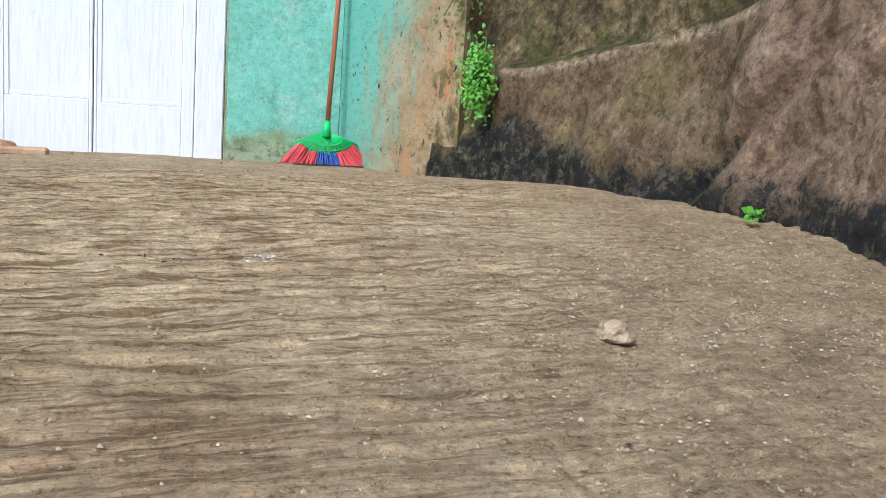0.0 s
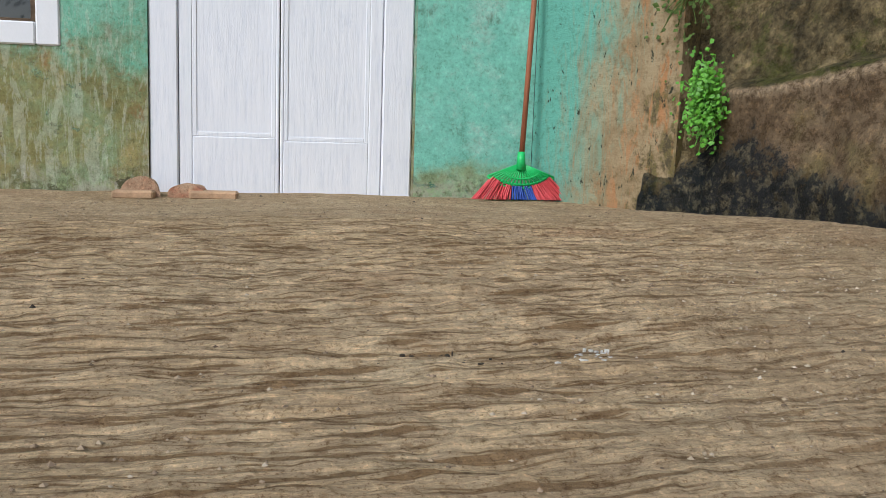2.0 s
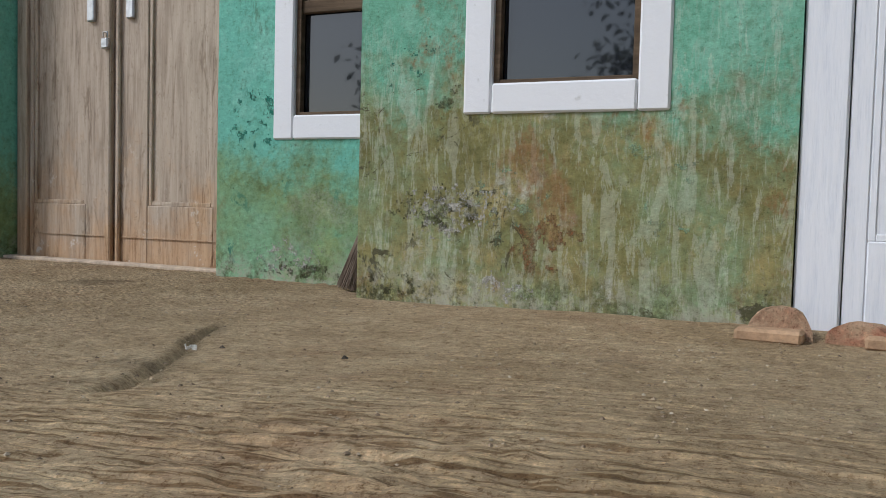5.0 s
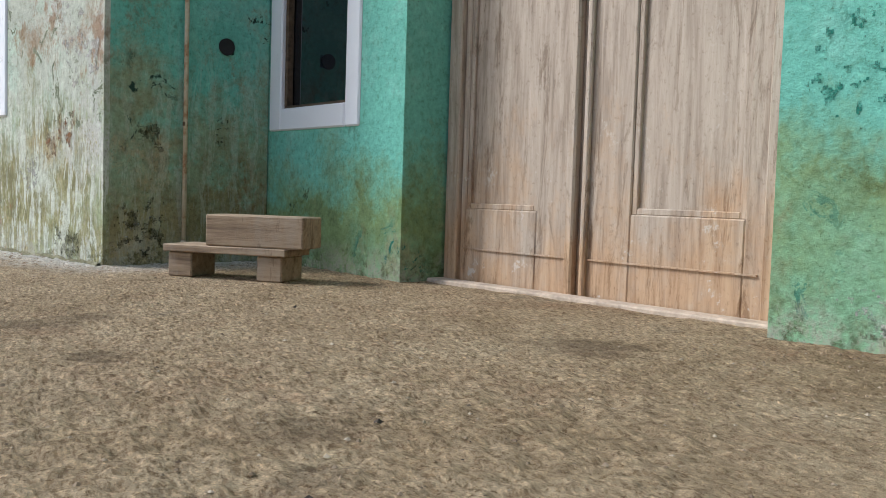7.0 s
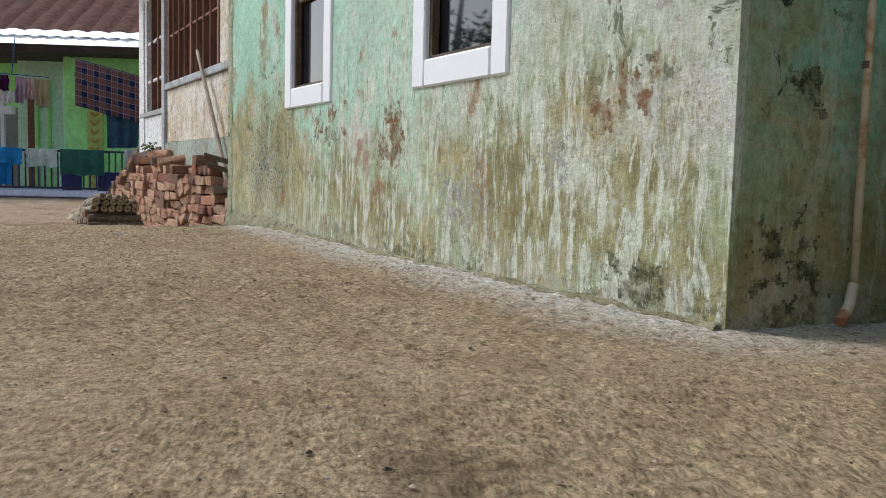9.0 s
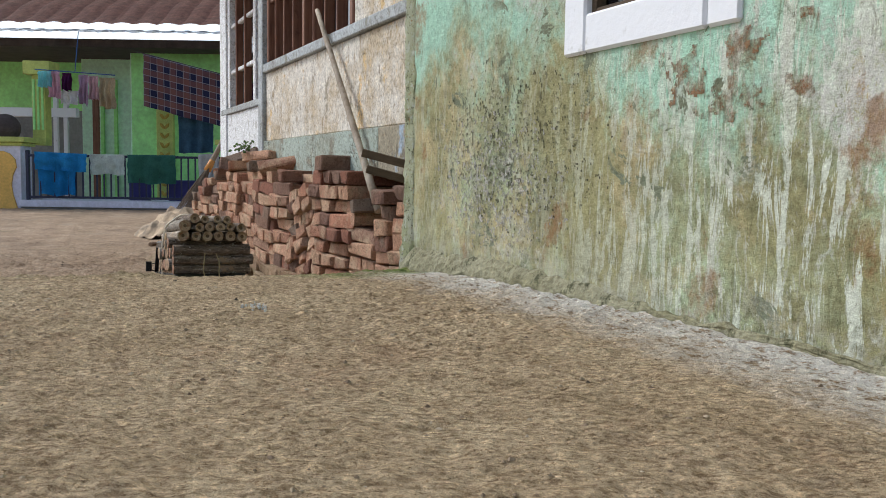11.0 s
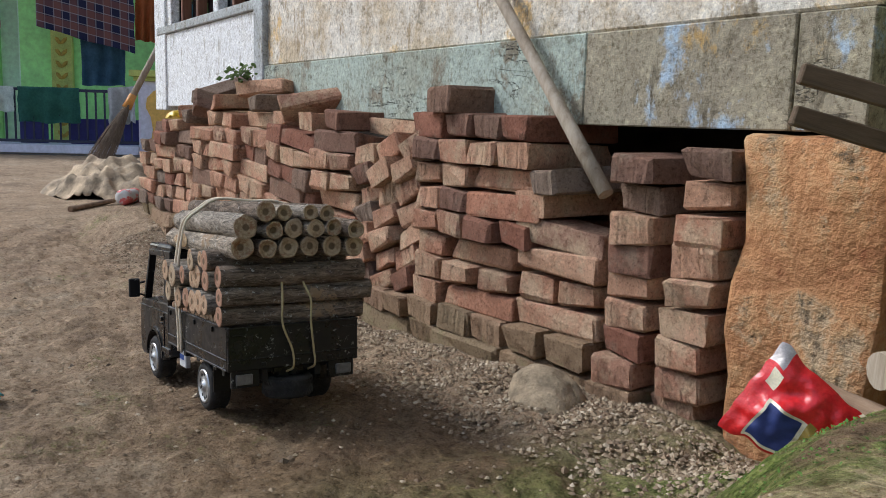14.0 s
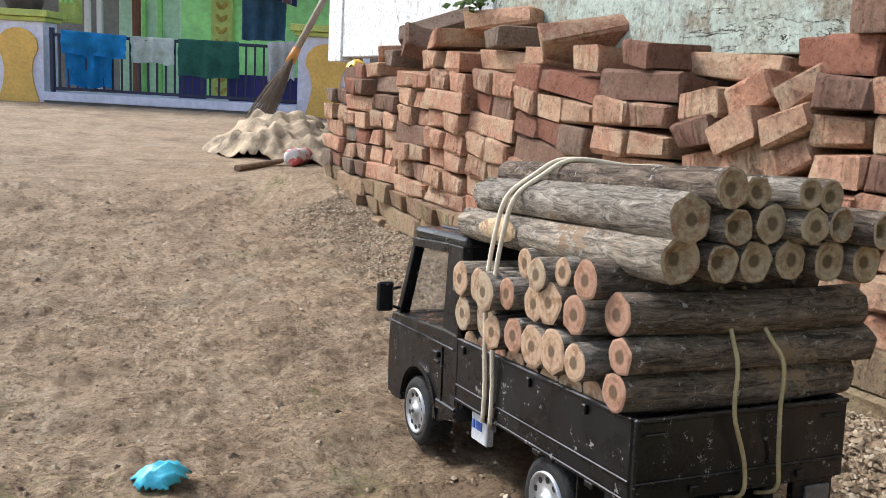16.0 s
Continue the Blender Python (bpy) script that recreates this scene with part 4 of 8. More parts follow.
def window(name, m, u0, u1, z0, z1, mullion, label):
    """A white painted window: frame bars, sash, pane; y points into the wall."""
    win = empty(name, m)
    fw, pro = 0.052, 0.006
    for nm, lo, hi in (("frame_jamb", (u0 - fw, -pro, z0 - fw), (u0 + 0.006, 0.06, z1 + fw)), ("frame_jamb", (u1 - 0.006, -pro, z0 - fw), (u1 + fw, 0.06, z1 + fw)),
                       ("window_sill", (u0 + 0.007, -pro - 0.001, z0 - fw), (u1 - 0.007, 0.06, z0 + 0.006)), ("frame_head", (u0 + 0.007, -pro, z1 - 0.006), (u1 - 0.007, 0.06, z1 + fw))):
        part(nm, boxed(lo, hi, bevel=0.004), M_WHITE, win)
    for lo, hi in (((u0 + 0.0062, 0.006, z0 + 0.0062), (u0 + 0.019, 0.024, z1 - 0.0062)), ((u1 - 0.019, 0.006, z0 + 0.0062), (u1 - 0.0062, 0.024, z1 - 0.0062)), ((u0 + 0.0192, 0.006, z0 + 0.0062), (u1 - 0.0192, 0.024, z0 + 0.014))):
        part("sash_edge", boxed(lo, hi, bevel=0.001), M_DARK_BOARD, win, "dark inner sash edge")
    part("pane", boxed((u0 + 0.004, 0.026, z0 + 0.004), (u1 - 0.004, 0.031, z1 - 0.004)), M_GLASS, win, "dark reflecting glass pane")
    if mullion:
        part("glazing_bar", boxed((u0 + 0.006, 0.012, mullion - 0.016), (u1 - 0.006, 0.0255, mullion + 0.016), bevel=0.003), M_DARK_BOARD, win, "dark glazing bar")
    return tagged(win, label, "window", kind="structure")


REC = Matrix.Translation((0, -0.115, 0))
PRO = Matrix.Translation((0, -0.31, 0))
FRO = along(COR3, COR2)
window("window_1", REC, *W1, 0.66, "white painted window frame beside the projecting wall")
window("window_2", PRO, *W2, 0.64, "wide white painted window frame in the mossy wall")
window("window_3", REC, *W3, None, "white painted window frame beside the brown door")
window("window_4", FRO, *W4, 0.70, "narrow white painted window above the damp streaks")
window("window_5", FRO, *W5, 0.68, "white painted window above the damp streaks")


def stain(parent, m, u0, u1, z0, z1, mat, seed, size=26.0, fill=0.0, cell=0.0035, name="flaked_patch"):
    """A ragged thin patch of scoured, flaked or rusty paint on a wall; m is the wall's frame."""
    bm = bmesh.new()
    nu, nz = int((u1 - u0) / cell), int((z1 - z0) / cell)
    cache = {}

    def vert(i, j):
        if (i, j) not in cache:
            jit = noise.noise_vector((i * 0.7, j * 0.7, seed)) * cell * 0.45
            cache[i, j] = bm.verts.new(m @ Vector((u0 + i * cell + jit.x, -0.0012, z0 + j * cell + jit.z)))
        return cache[i, j]

    for i in range(nu):
        for j in range(nz):
            p = Vector((u0 + (i + 0.5) * cell, z0 + (j + 0.5) * cell, seed * 3.7))
            e = ((i + 0.5) / nu * 2 - 1) ** 2 + ((j + 0.5) / nz * 2 - 1) ** 2
            q = Vector((p.x * size, p.y * size, p.z))
            f = noise.noise(q) + 0.6 * noise.noise(q * 2.3) + 0.45 * noise.noise(q * 5.1)
            if f > 0.15 + 0.75 * e - fill:
                bm.faces.new((vert(i, j), vert(i + 1, j), vert(i + 1, j + 1), vert(i, j + 1)))
    return part(name, bm, mat, parent)


def worn_paint(name, col, cover):
    """Thin remains that let the paint below show through in specks."""
    m = Mat(name, 0.9, 0.0, 0.2)
    n1, n2 = m.noise(45.0, 7, 0.8), m.noise(130.0, 5, 0.8)
    m.colour(m.mix(m.mask(n2, 0.42, 0.58), tuple(c * 0.65 for c in col), col))
    m.link(m.math('MULTIPLY', m.mask(n1, 0.40, 0.58), cover), m.b.inputs["Alpha"])
    m.bump(n2, 0.4, 0.002)
    return m.m


M_ST_TEAL = worn_paint("dark_teal_old_paint", (0.03, 0.21, 0.15), 0.95)
M_ST_DARK = worn_paint("black_green_mould", (0.085, 0.08, 0.038), 0.8)
M_ST_PALE = worn_paint("scoured_pale_lime", (0.56, 0.54, 0.48), 0.8)
M_ST_RUST = worn_paint("rust_brown_damp", (0.27, 0.135, 0.06), 0.75)
M_ST_MINT = worn_paint("bare_mint_paint", (0.30, 0.47, 0.30), 0.6)
FSID = along((-0.532, -0.558), (-0.532, -0.118))
for args in ((W_REC, REC, 0.985, 1.15, 0.27, 0.51, M_ST_TEAL, 1, 30, 0.05), (W_REC, REC, 1.02, 1.29, 0.012, 0.11, M_ST_PALE, 2, 60, 0.1), (W_REC, REC, 1.0, 1.4, 0.0, 0.06, M_ST_DARK, 3, 40, 0.1), (W_REC, REC, -0.45, -0.28, 0.13, 0.24, M_ST_DARK, 4, 30, -0.15),
             (W_SID, FSID, 0.06, 0.17, 0.27, 0.38, M_ST_DARK, 5, 34, -0.1), (W_SID, FSID, 0.22, 0.38, 0.28, 0.41, M_ST_DARK, 6, 45, -0.2), (W_SID, FSID, 0.0, 0.2, 0.0, 0.17, M_ST_DARK, 7, 34, 0.25), (W_SID, FSID, 0.02, 0.17, 0.03, 0.15, M_ST_PALE, 8, 60, -0.25),
             (W_FRO, FRO, 1.32, 1.48, 0.19, 0.36, M_ST_RUST, 9, 24, 0.45), (W_FRO, FRO, 0.83, 1.16, 0.26, 0.385, M_ST_RUST, 10, 20, 0.35), (W_FRO, FRO, 2.12, 2.22, 0.23, 0.37, M_ST_RUST, 11, 26, 0.4), (W_FRO, FRO, 2.19, 2.31, 0.28, 0.39, M_ST_RUST, 12, 26, 0.4),
             (W_FRO, FRO, 1.60, 1.86, 0.06, 0.22, M_ST_PALE, 13, 55, 0.35), (W_FRO, FRO, 1.98, 2.12, 0.17, 0.28, M_ST_PALE, 14, 60, 0.3), (W_FRO, FRO, 2.16, 2.36, 0.0, 0.09, M_ST_DARK, 15, 30, 0.2), (W_FRO, FRO, 2.22, 2.42, 0.42, 0.66, M_ST_PALE, 16, 18, 0.25), (W_FRO, FRO, 0.10, 0.80, 0.04, 0.44, M_ST_DARK, 31, 130, 0.02), (W_FRO, FRO, 0.10, 0.70, 0.02, 0.34, M_ST_PALE, 32, 120, 0.05),
             (W_PRO, PRO, 0.08 + 1.478, 0.36 + 1.478, 0.12, 0.25, M_ST_PALE, 17, 65, 0.25), (W_PRO, PRO, 1.55, 1.78, 0.13, 0.25, M_ST_DARK, 18, 60, 0.2), (W_PRO, PRO, 1.65, 1.95, 0.10, 0.30, M_ST_MINT, 19, 40, -0.1), (W_PRO, PRO, 1.80, 1.97, 0.06, 0.20, M_ST_RUST, 20, 24, 0.25),
             (W_PRO, PRO, 1.485, 1.66, 0.0, 0.07, M_ST_DARK, 21, 34, 0.2), (W_PRO, PRO, 1.72, 1.90, 0.005, 0.075, M_ST_PALE, 22, 60, 0.05), (W_PRO, PRO, 1.49, 1.72, 0.40, 0.56, M_ST_TEAL, 23, 45, -0.25), (W_PRO, PRO, 1.64, 1.73, 0.33, 0.47, M_ST_DARK, 24, 34, 0.0),
             (W_PRO, PRO, 2.0, 2.25, 0.10, 0.42, M_ST_MINT, 25, 20, -0.1)):
    stain(*args)


def leaf(bm, u0, u1, z0, z1, y, panel, t=0.035, sunk=0.012):
    """One door leaf: stiles, rails, and a sunk panel with a moulded border."""
    a, b2, c, e = panel
    bev = 0.0025
    box(bm, (u0, y, z0), (a, y + t, z1), bevel=bev)
    box(bm, (b2, y, z0), (u1, y + t, z1), bevel=bev)
    box(bm, (a, y, z0), (b2, y + t, c), bevel=bev)
    box(bm, (a, y, e), (b2, y + t, z1), bevel=bev)
    box(bm, (a - 0.001, y + sunk, c - 0.001), (b2 + 0.001, y + t - 0.004, e + 0.001))
    w2 = 0.012
    for lo, hi in (((a, c), (a + w2, e)), ((b2 - w2, c), (b2, e)), ((a + w2, c), (b2 - w2, c + w2)), ((a + w2, e - w2), (b2 - w2, e))):
        box(bm, (lo[0], y + sunk / 3, lo[1]), (hi[0], y + sunk + 0.001, hi[1]), bevel=0.0015)


def brown_door():
    d = empty("door_1", Matrix.Translation((0, 0.02, 0)))
    for nm, lo, hi in (("door_jamb", (0.065, -0.012, -0.02), (0.105, 0.06, 1.9)), ("door_jamb", (0.86, -0.012, -0.02), (0.94, 0.06, 1.9)), ("door_head", (0.106, -0.012, 1.84), (0.859, 0.06, 1.94))):
        part(nm, boxed(lo, hi, bevel=0.003), M_BROWN_DOOR, d)
    for u0, u1, panel in ((0.107, 0.462, (0.123, 0.342, 0.168, 1.7)), (0.466, 0.858, (0.583, 0.82, 0.170, 1.7))):
        bm = bmesh.new()
        leaf(bm, u0, u1, 0.0, 1.835, 0.0, panel)
        lf = part("door_leaf", bm, M_BROWN_DOOR, d)
        box_bm = boxed((u0 + 0.01, -0.0045, 0.076), (u1 - 0.01, -0.0005, 0.079))
        part("groove_bead", box_bm, M_BROWN_DOOR, lf)
    bm = bmesh.new()
    box(bm, (0.436, -0.02, -0.0), (0.458, 0.0, 1.83), bevel=0.004)
    box(bm, (0.470, -0.012, -0.0), (0.484, 0.0, 1.83), bevel=0.003)
    part("meeting_strip", bm, M_BROWN_DOOR, d)
    bm = bmesh.new()
    box(bm, (0.355, -0.012, 0.70), (0.383, 0.0, 0.80), bevel=0.003)
    box(bm, (0.507, -0.012, 0.70), (0.535, 0.0, 0.80), bevel=0.003)
    part("handle_plate", bm, METAL, d, "pale metal handle plates")
    bm = bmesh.new()
    box(bm, (0.432, -0.032, 0.615), (0.458, -0.02, 0.645), bevel=0.003)
    tube(bm, [(0.437, -0.026, 0.643), (0.437, -0.026, 0.662), (0.453, -0.026, 0.662), (0.453, -0.026, 0.643)], 0.003, 6)
    part("padlock", bm, METAL, d, "small grey padlock")
    tagged(d, "closed weathered brown wooden double door with panels", "door", kind="structure")
    sill = part("door_sill", boxed((0.062, -0.040, -0.03), (0.943, 0.006, 0.007), bevel=0.003), M_SILL)
    tagged(sill, "worn concrete threshold under the brown door", "threshold", kind="structure")


METAL = plain("galvanised_metal", (0.55, 0.56, 0.57), 0.4, 0.9, 0.2, 60, 0.1)
M_SILL = plain("worn_threshold_concrete", (0.52, 0.41, 0.31), 0.9, 0, 0.3, 20, 0.6)
brown_door()


def white_door():
    d = empty("door_2", Matrix.Translation((0, -0.285, 0)))
    for nm, lo, hi in (("door_jamb", (2.327, -0.02, -0.06), (2.40, 0.05, 1.9)), ("door_jamb", (2.945, -0.02, -0.06), (3.028, 0.05, 1.9)), ("door_head", (2.401, -0.02, 1.84), (2.944, 0.05, 1.94))):
        part(nm, boxed(lo, hi, bevel=0.004), M_WHITE_DOOR, d)
    for u0, u1, panel in ((2.402, 2.664, (2.436, 2.655, 0.155, 1.7)), (2.667, 2.943, (2.676, 2.908, 0.148, 1.7))):
        bm = bmesh.new()
        leaf(bm, u0, u1, -0.03, 1.835, -0.014, panel, 0.044, 0.004)
        part("door_leaf", bm, M_WHITE_DOOR, d)
    tagged(d, "closed white painted double door with brushed streaks", "door", kind="structure")


white_door()

# retaining wall at the yard's end
STONE_BASE = ((3.72, -0.36), (3.52, -0.64), (3.76, -1.15), (3.82, -1.55), (3.78, -1.95), (3.66, -2.2), (3.45, -2.7), (3.2, -3.4))


def stone_at(v):
    k = min(int(v), len(STONE_BASE) - 2)
    f = v - k
    a, b2 = STONE_BASE[k], STONE_BASE[k + 1]
    return a[0] + (b2[0] - a[0]) * f, a[1] + (b2[1] - a[1]) * f


def retaining_wall():
    nu, nz = 240, 150
    verts, faces = [], []
    for i in range(nu + 1):
        v = i / nu * (len(STONE_BASE) - 1.001)
        x, y = stone_at(v)
        for j in range(nz + 1):
            z = -0.12 + 2.2 * j / nz
            lean = 0.16 * max(0, z)
            line = 0.31 + 0.17 * min(1.0, max(0.0, (-0.92 - y) / 1.0)) + 0.02 * noise.noise((y * 6, 0, 1))
            ledge = 0.10 * (1 - smooth(0.0, 0.03, z - line)) * smooth(-0.80, -0.88, y + 0.03 * noise.noise((z * 6, 1, 1))) * (1 - smooth(-1.66, -1.80, y))
            ledge -= 0.05 * math.exp(-((y + 1.573 + 1.0 * (z - 0.097) + 0.03 * noise.noise((z * 12, 2, 2))) / 0.03) ** 2) * smooth(0.45, 0.3, z)
            bump_ = 0.045 * noise.noise((y * 2.5, z * 3.0, 4.0)) + 0.02 * noise.noise((y * 8, z * 8, 7.0)) + 0.008 * noise.noise((y * 25, z * 25, 9.0))
            verts.append((x + lean - ledge * 0.6 + 0.05 + bump_, y + 0.15 * bump_, z))
    n = nz + 1
    for i in range(nu):
        for j in range(nz):
            faces.append((i * n + j, i * n + j + 1, (i + 1) * n + j + 1, (i + 1) * n + j))
    base = len(verts)
    for i in range(nu + 1):
        x, y, z = verts[i * n + nz]
        verts.append((x + 1.2, y, z + 0.05))
    for i in range(nu):
        faces.append((i * n + nz, base + i, base + i + 1, (i + 1) * n + nz))
    me = bpy.data.meshes.new("retaining_wall")
    me.from_pydata(verts, [], faces)
    me.shade_smooth()
    me.materials.append(M_STONE)
    return tagged(new("retaining_wall", me), "mossy weathered stone and concrete retaining wall", "retaining wall", kind="structure")


retaining_wall()

# ---- the brick stack under the neighbour's wall ----
def brick_mesh(l, w, h, seed, mat):
    """A hand-made brick: bowed, slightly tapered, soft chipped edges; origin at its middle."""
    rnd = random.Random(seed)
    bm = bmesh.new()
    box(bm, (-l / 2, -w / 2, -h / 2), (l / 2, w / 2, h / 2), bevel=0.0045)
    taper, twist = rnd.uniform(-0.05, 0.05), rnd.uniform(-0.04, 0.04)
    chips = [(rnd.choice((-1, 1)), rnd.choice((-1, 1)), rnd.choice((-1, 1)), rnd.uniform(0.4, 1.0)) for _ in range(3)]
    for v in bm.verts:
        u = v.co.x / (l / 2)
        v.co.y *= 1 + taper * u
        v.co.z += twist * v.co.y * u * 0.5 + 0.0025 * (1 - u * u) * rnd.choice((-1, 1))
        v.co += Vector((rnd.uniform(-1, 1), rnd.uniform(-1, 1), rnd.uniform(-1, 1))) * 0.0032
        for cx_, cy_, cz_, k in chips:
            if v.co.x * cx_ > l * 0.44 and v.co.y * cy_ > w * 0.4 and v.co.z * cz_ > h * 0.3:
                v.co -= Vector((cx_ * 0.010, cy_ * 0.007, cz_ * 0.006)) * k
    me = bpy.data.meshes.new("brick")
    bm.to_mesh(me)
    bm.free()
    me.materials.append(mat)
    return me


BL, BW, BH = 0.200, 0.083, 0.0446
PITCH = 0.0456
BRICKS = [brick_mesh(BL, BW, BH, k, M_BRICK) for k in range(10)]
OLD_BRICKS = [brick_mesh(BL * 1.03, BW * 1.04, BH * 1.1, 20 + k, M_BRICK_OLD) for k in range(6)]
DARK_BRICKS = [brick_mesh(BL, BW, BH, 40 + k, M_BRICK_DARK) for k in range(5)]
STACK_A, STACK_B = Vector((-3.327, -0.786, 0)), Vector((-6.242, -1.344, 0))
STACK_D = (STACK_B - STACK_A).normalized()
STACK_N = Vector((STACK_D.y, -STACK_D.x, 0))          # into the pile, away from the yard
if STACK_N.y < 0:
    STACK_N = -STACK_N
STACK_YAW = math.atan2(STACK_D.y, STACK_D.x)


def lay(parent, s_, depth, z, yaw=0.0, roll=0.0, pitch=0.0, kind="red", rnd=random):
    """One brick: s_ along the stack, depth into it; pitch lifts its near end, roll tips it over its length."""
    me = rnd.choice({"red": BRICKS, "old": OLD_BRICKS, "dark": DARK_BRICKS}[kind])
    ob = new("brick", me)
    p = STACK_A + STACK_D * s_ + STACK_N * depth
    ob.matrix_basis = Matrix.Translation((p.x, p.y, z)) @ Matrix.Rotation(STACK_YAW, 4, 'Z') @ Matrix.Rotation(pitch, 4, 'Y') @ Matrix.Rotation(yaw, 4, 'Z') @ Matrix.Rotation(roll, 4, 'X')
    ob.parent = parent
    return ob


def brick_column(top, s0, s1, z0, z1, pattern, tilt, rnd, old=0, dark_from=9.0, dark=0.12, lean=0.0):
    """A column of courses from z0 up to z1; the pattern names each course in turn: h headers side by side, s one stretcher."""
    mid, wid = (s0 + s1) / 2, s1 - s0
    n = max(1, round((z1 - z0) / PITCH))
    step_ = (z1 - z0) / n
    for k in range(n):
        dz = (k + 0.5) * step_
        kind = "old" if k < old + (1 if old > 1 else 0) else "dark" if z0 + dz > dark_from or rnd.random() < dark else "red"
        n_head = max(1, round(wid / 0.090))
        slots = [(0.0, 0.0, BW / 2)] if pattern[k % len(pattern)] == "s" and n_head > 1 else [((q - (n_head - 1) / 2) * wid / n_head, math.pi / 2, BL / 2) for q in range(n_head)]
        if len(slots) == 1 and n_head > 2:
            q = 1 if k % 2 else -1
            slots = [(q * (BL - wid) / 2, 0.0, BW / 2), (q * (wid - BW) / 2, math.pi / 2, BL / 2)]
        shift = rnd.uniform(-0.010, 0.010)
        for ds, yaw, half in slots:
            ang = tilt + rnd.uniform(-0.018, 0.018) * (4 if abs(tilt) > 0.25 else 1)
            su = mid + ds * math.cos(tilt) - dz * math.sin(tilt) * 0.12 + lean * dz + rnd.uniform(-0.004, 0.004)
            zz = z0 + dz - ds * math.sin(tilt) + rnd.uniform(-0.0012, 0.0012)
            lay(top, su, half + shift + rnd.uniform(-0.009, 0.009) - (0.014 if kind == "old" else 0.0), zz, yaw + rnd.uniform(-0.05, 0.05), 0.0, ang, kind, rnd)


def brick_stack():
    rnd = random.Random(5)
    top = empty("brick_stack")
    tagged(top, "long leaning stack of red clay bricks, partly slumped", "brick stack")
    # single end columns, then the low stretcher pile with the gap under the beam
    brick_column(top, 0.036, 0.120, -0.236, 0.166, "h", 0.035, rnd, 0, 9, 0.1, -0.10)
    brick_column(top, 0.139, 0.225, -0.240, 0.106, "h", 0.02, rnd, 1, 9, 0.25, -0.02)
    brick_column(top, 0.236, 0.438, -0.286, -0.012, "sshsh", 0.02, rnd, 2, 9, 0.12)
    lay(top, 0.335, 0.045, 0.012, 0.03, 0.0, -0.075, "red", rnd)
    # middle pile: stretchers and headers below, header columns above
    brick_column(top, 0.446, 0.644, -0.290, -0.026, "hshshs", 0.0, rnd, 2, 9, 0.3)
    brick_column(top, 0.652, 0.740, -0.290, -0.026, "h", -0.05, rnd, 2, 9, 0.1)
    brick_column(top, 0.386, 0.566, -0.024, 0.206, "hsshh", 0.0, rnd, 0, 0.165, 0.15)
    for s0 in (0.570, 0.657):
        brick_column(top, s0, s0 + 0.085, -0.024, 0.206, "h", 0.0, rnd, 0, 0.165, 0.15)
    # slumped middle
    brick_column(top, 0.75, 1.02, -0.295, -0.165, "hs", 0.0, rnd, 2)
    for s0, za, zb, tl in ((0.748, -0.158, 0.165, 0.44), (0.832, -0.172, 0.150, 0.40), (0.916, -0.165, 0.135, 0.26)):
        brick_column(top, s0, s0 + 0.084, za, zb, "h", tl, rnd, 0, 9, 0.2)
    lay(top, 0.965, 0.10, -0.150, 1.5, 0.0, 0.95, "red", rnd)
    # leaning far columns
    brick_column(top, 1.008, 1.188, -0.300, 0.160, "hshhs", -0.02, rnd, 2, 0.10, 0.15)
    brick_column(top, 1.196, 1.462, -0.300, 0.160, "hshhs", -0.09, rnd, 2, 9, 0.1)
    brick_column(top, 1.470, 1.650, -0.295, 0.150, "hhshh", -0.09, rnd, 2, 9, 0.1)
    brick_column(top, 1.662, 1.842, -0.290, 0.150, "hhhsh", -0.05, rnd, 2, 9, 0.1)
    brick_column(top, 1.852, 2.032, -0.285, 0.150, "hshhh", -0.03, rnd, 2, 9, 0.12)
    brick_column(top, 2.040, 2.220, -0.280, 0.135, "hhhsh", 0.0, rnd, 2, 0.08, 0.15)
    brick_column(top, 2.228, 2.405, -0.278, 0.125, "hhshh", 0.0, rnd, 2, 0.08, 0.15)
    brick_column(top, 2.412, 2.590, -0.275, 0.095, "hhhhs", 0.0, rnd, 2, 0.06, 0.15)
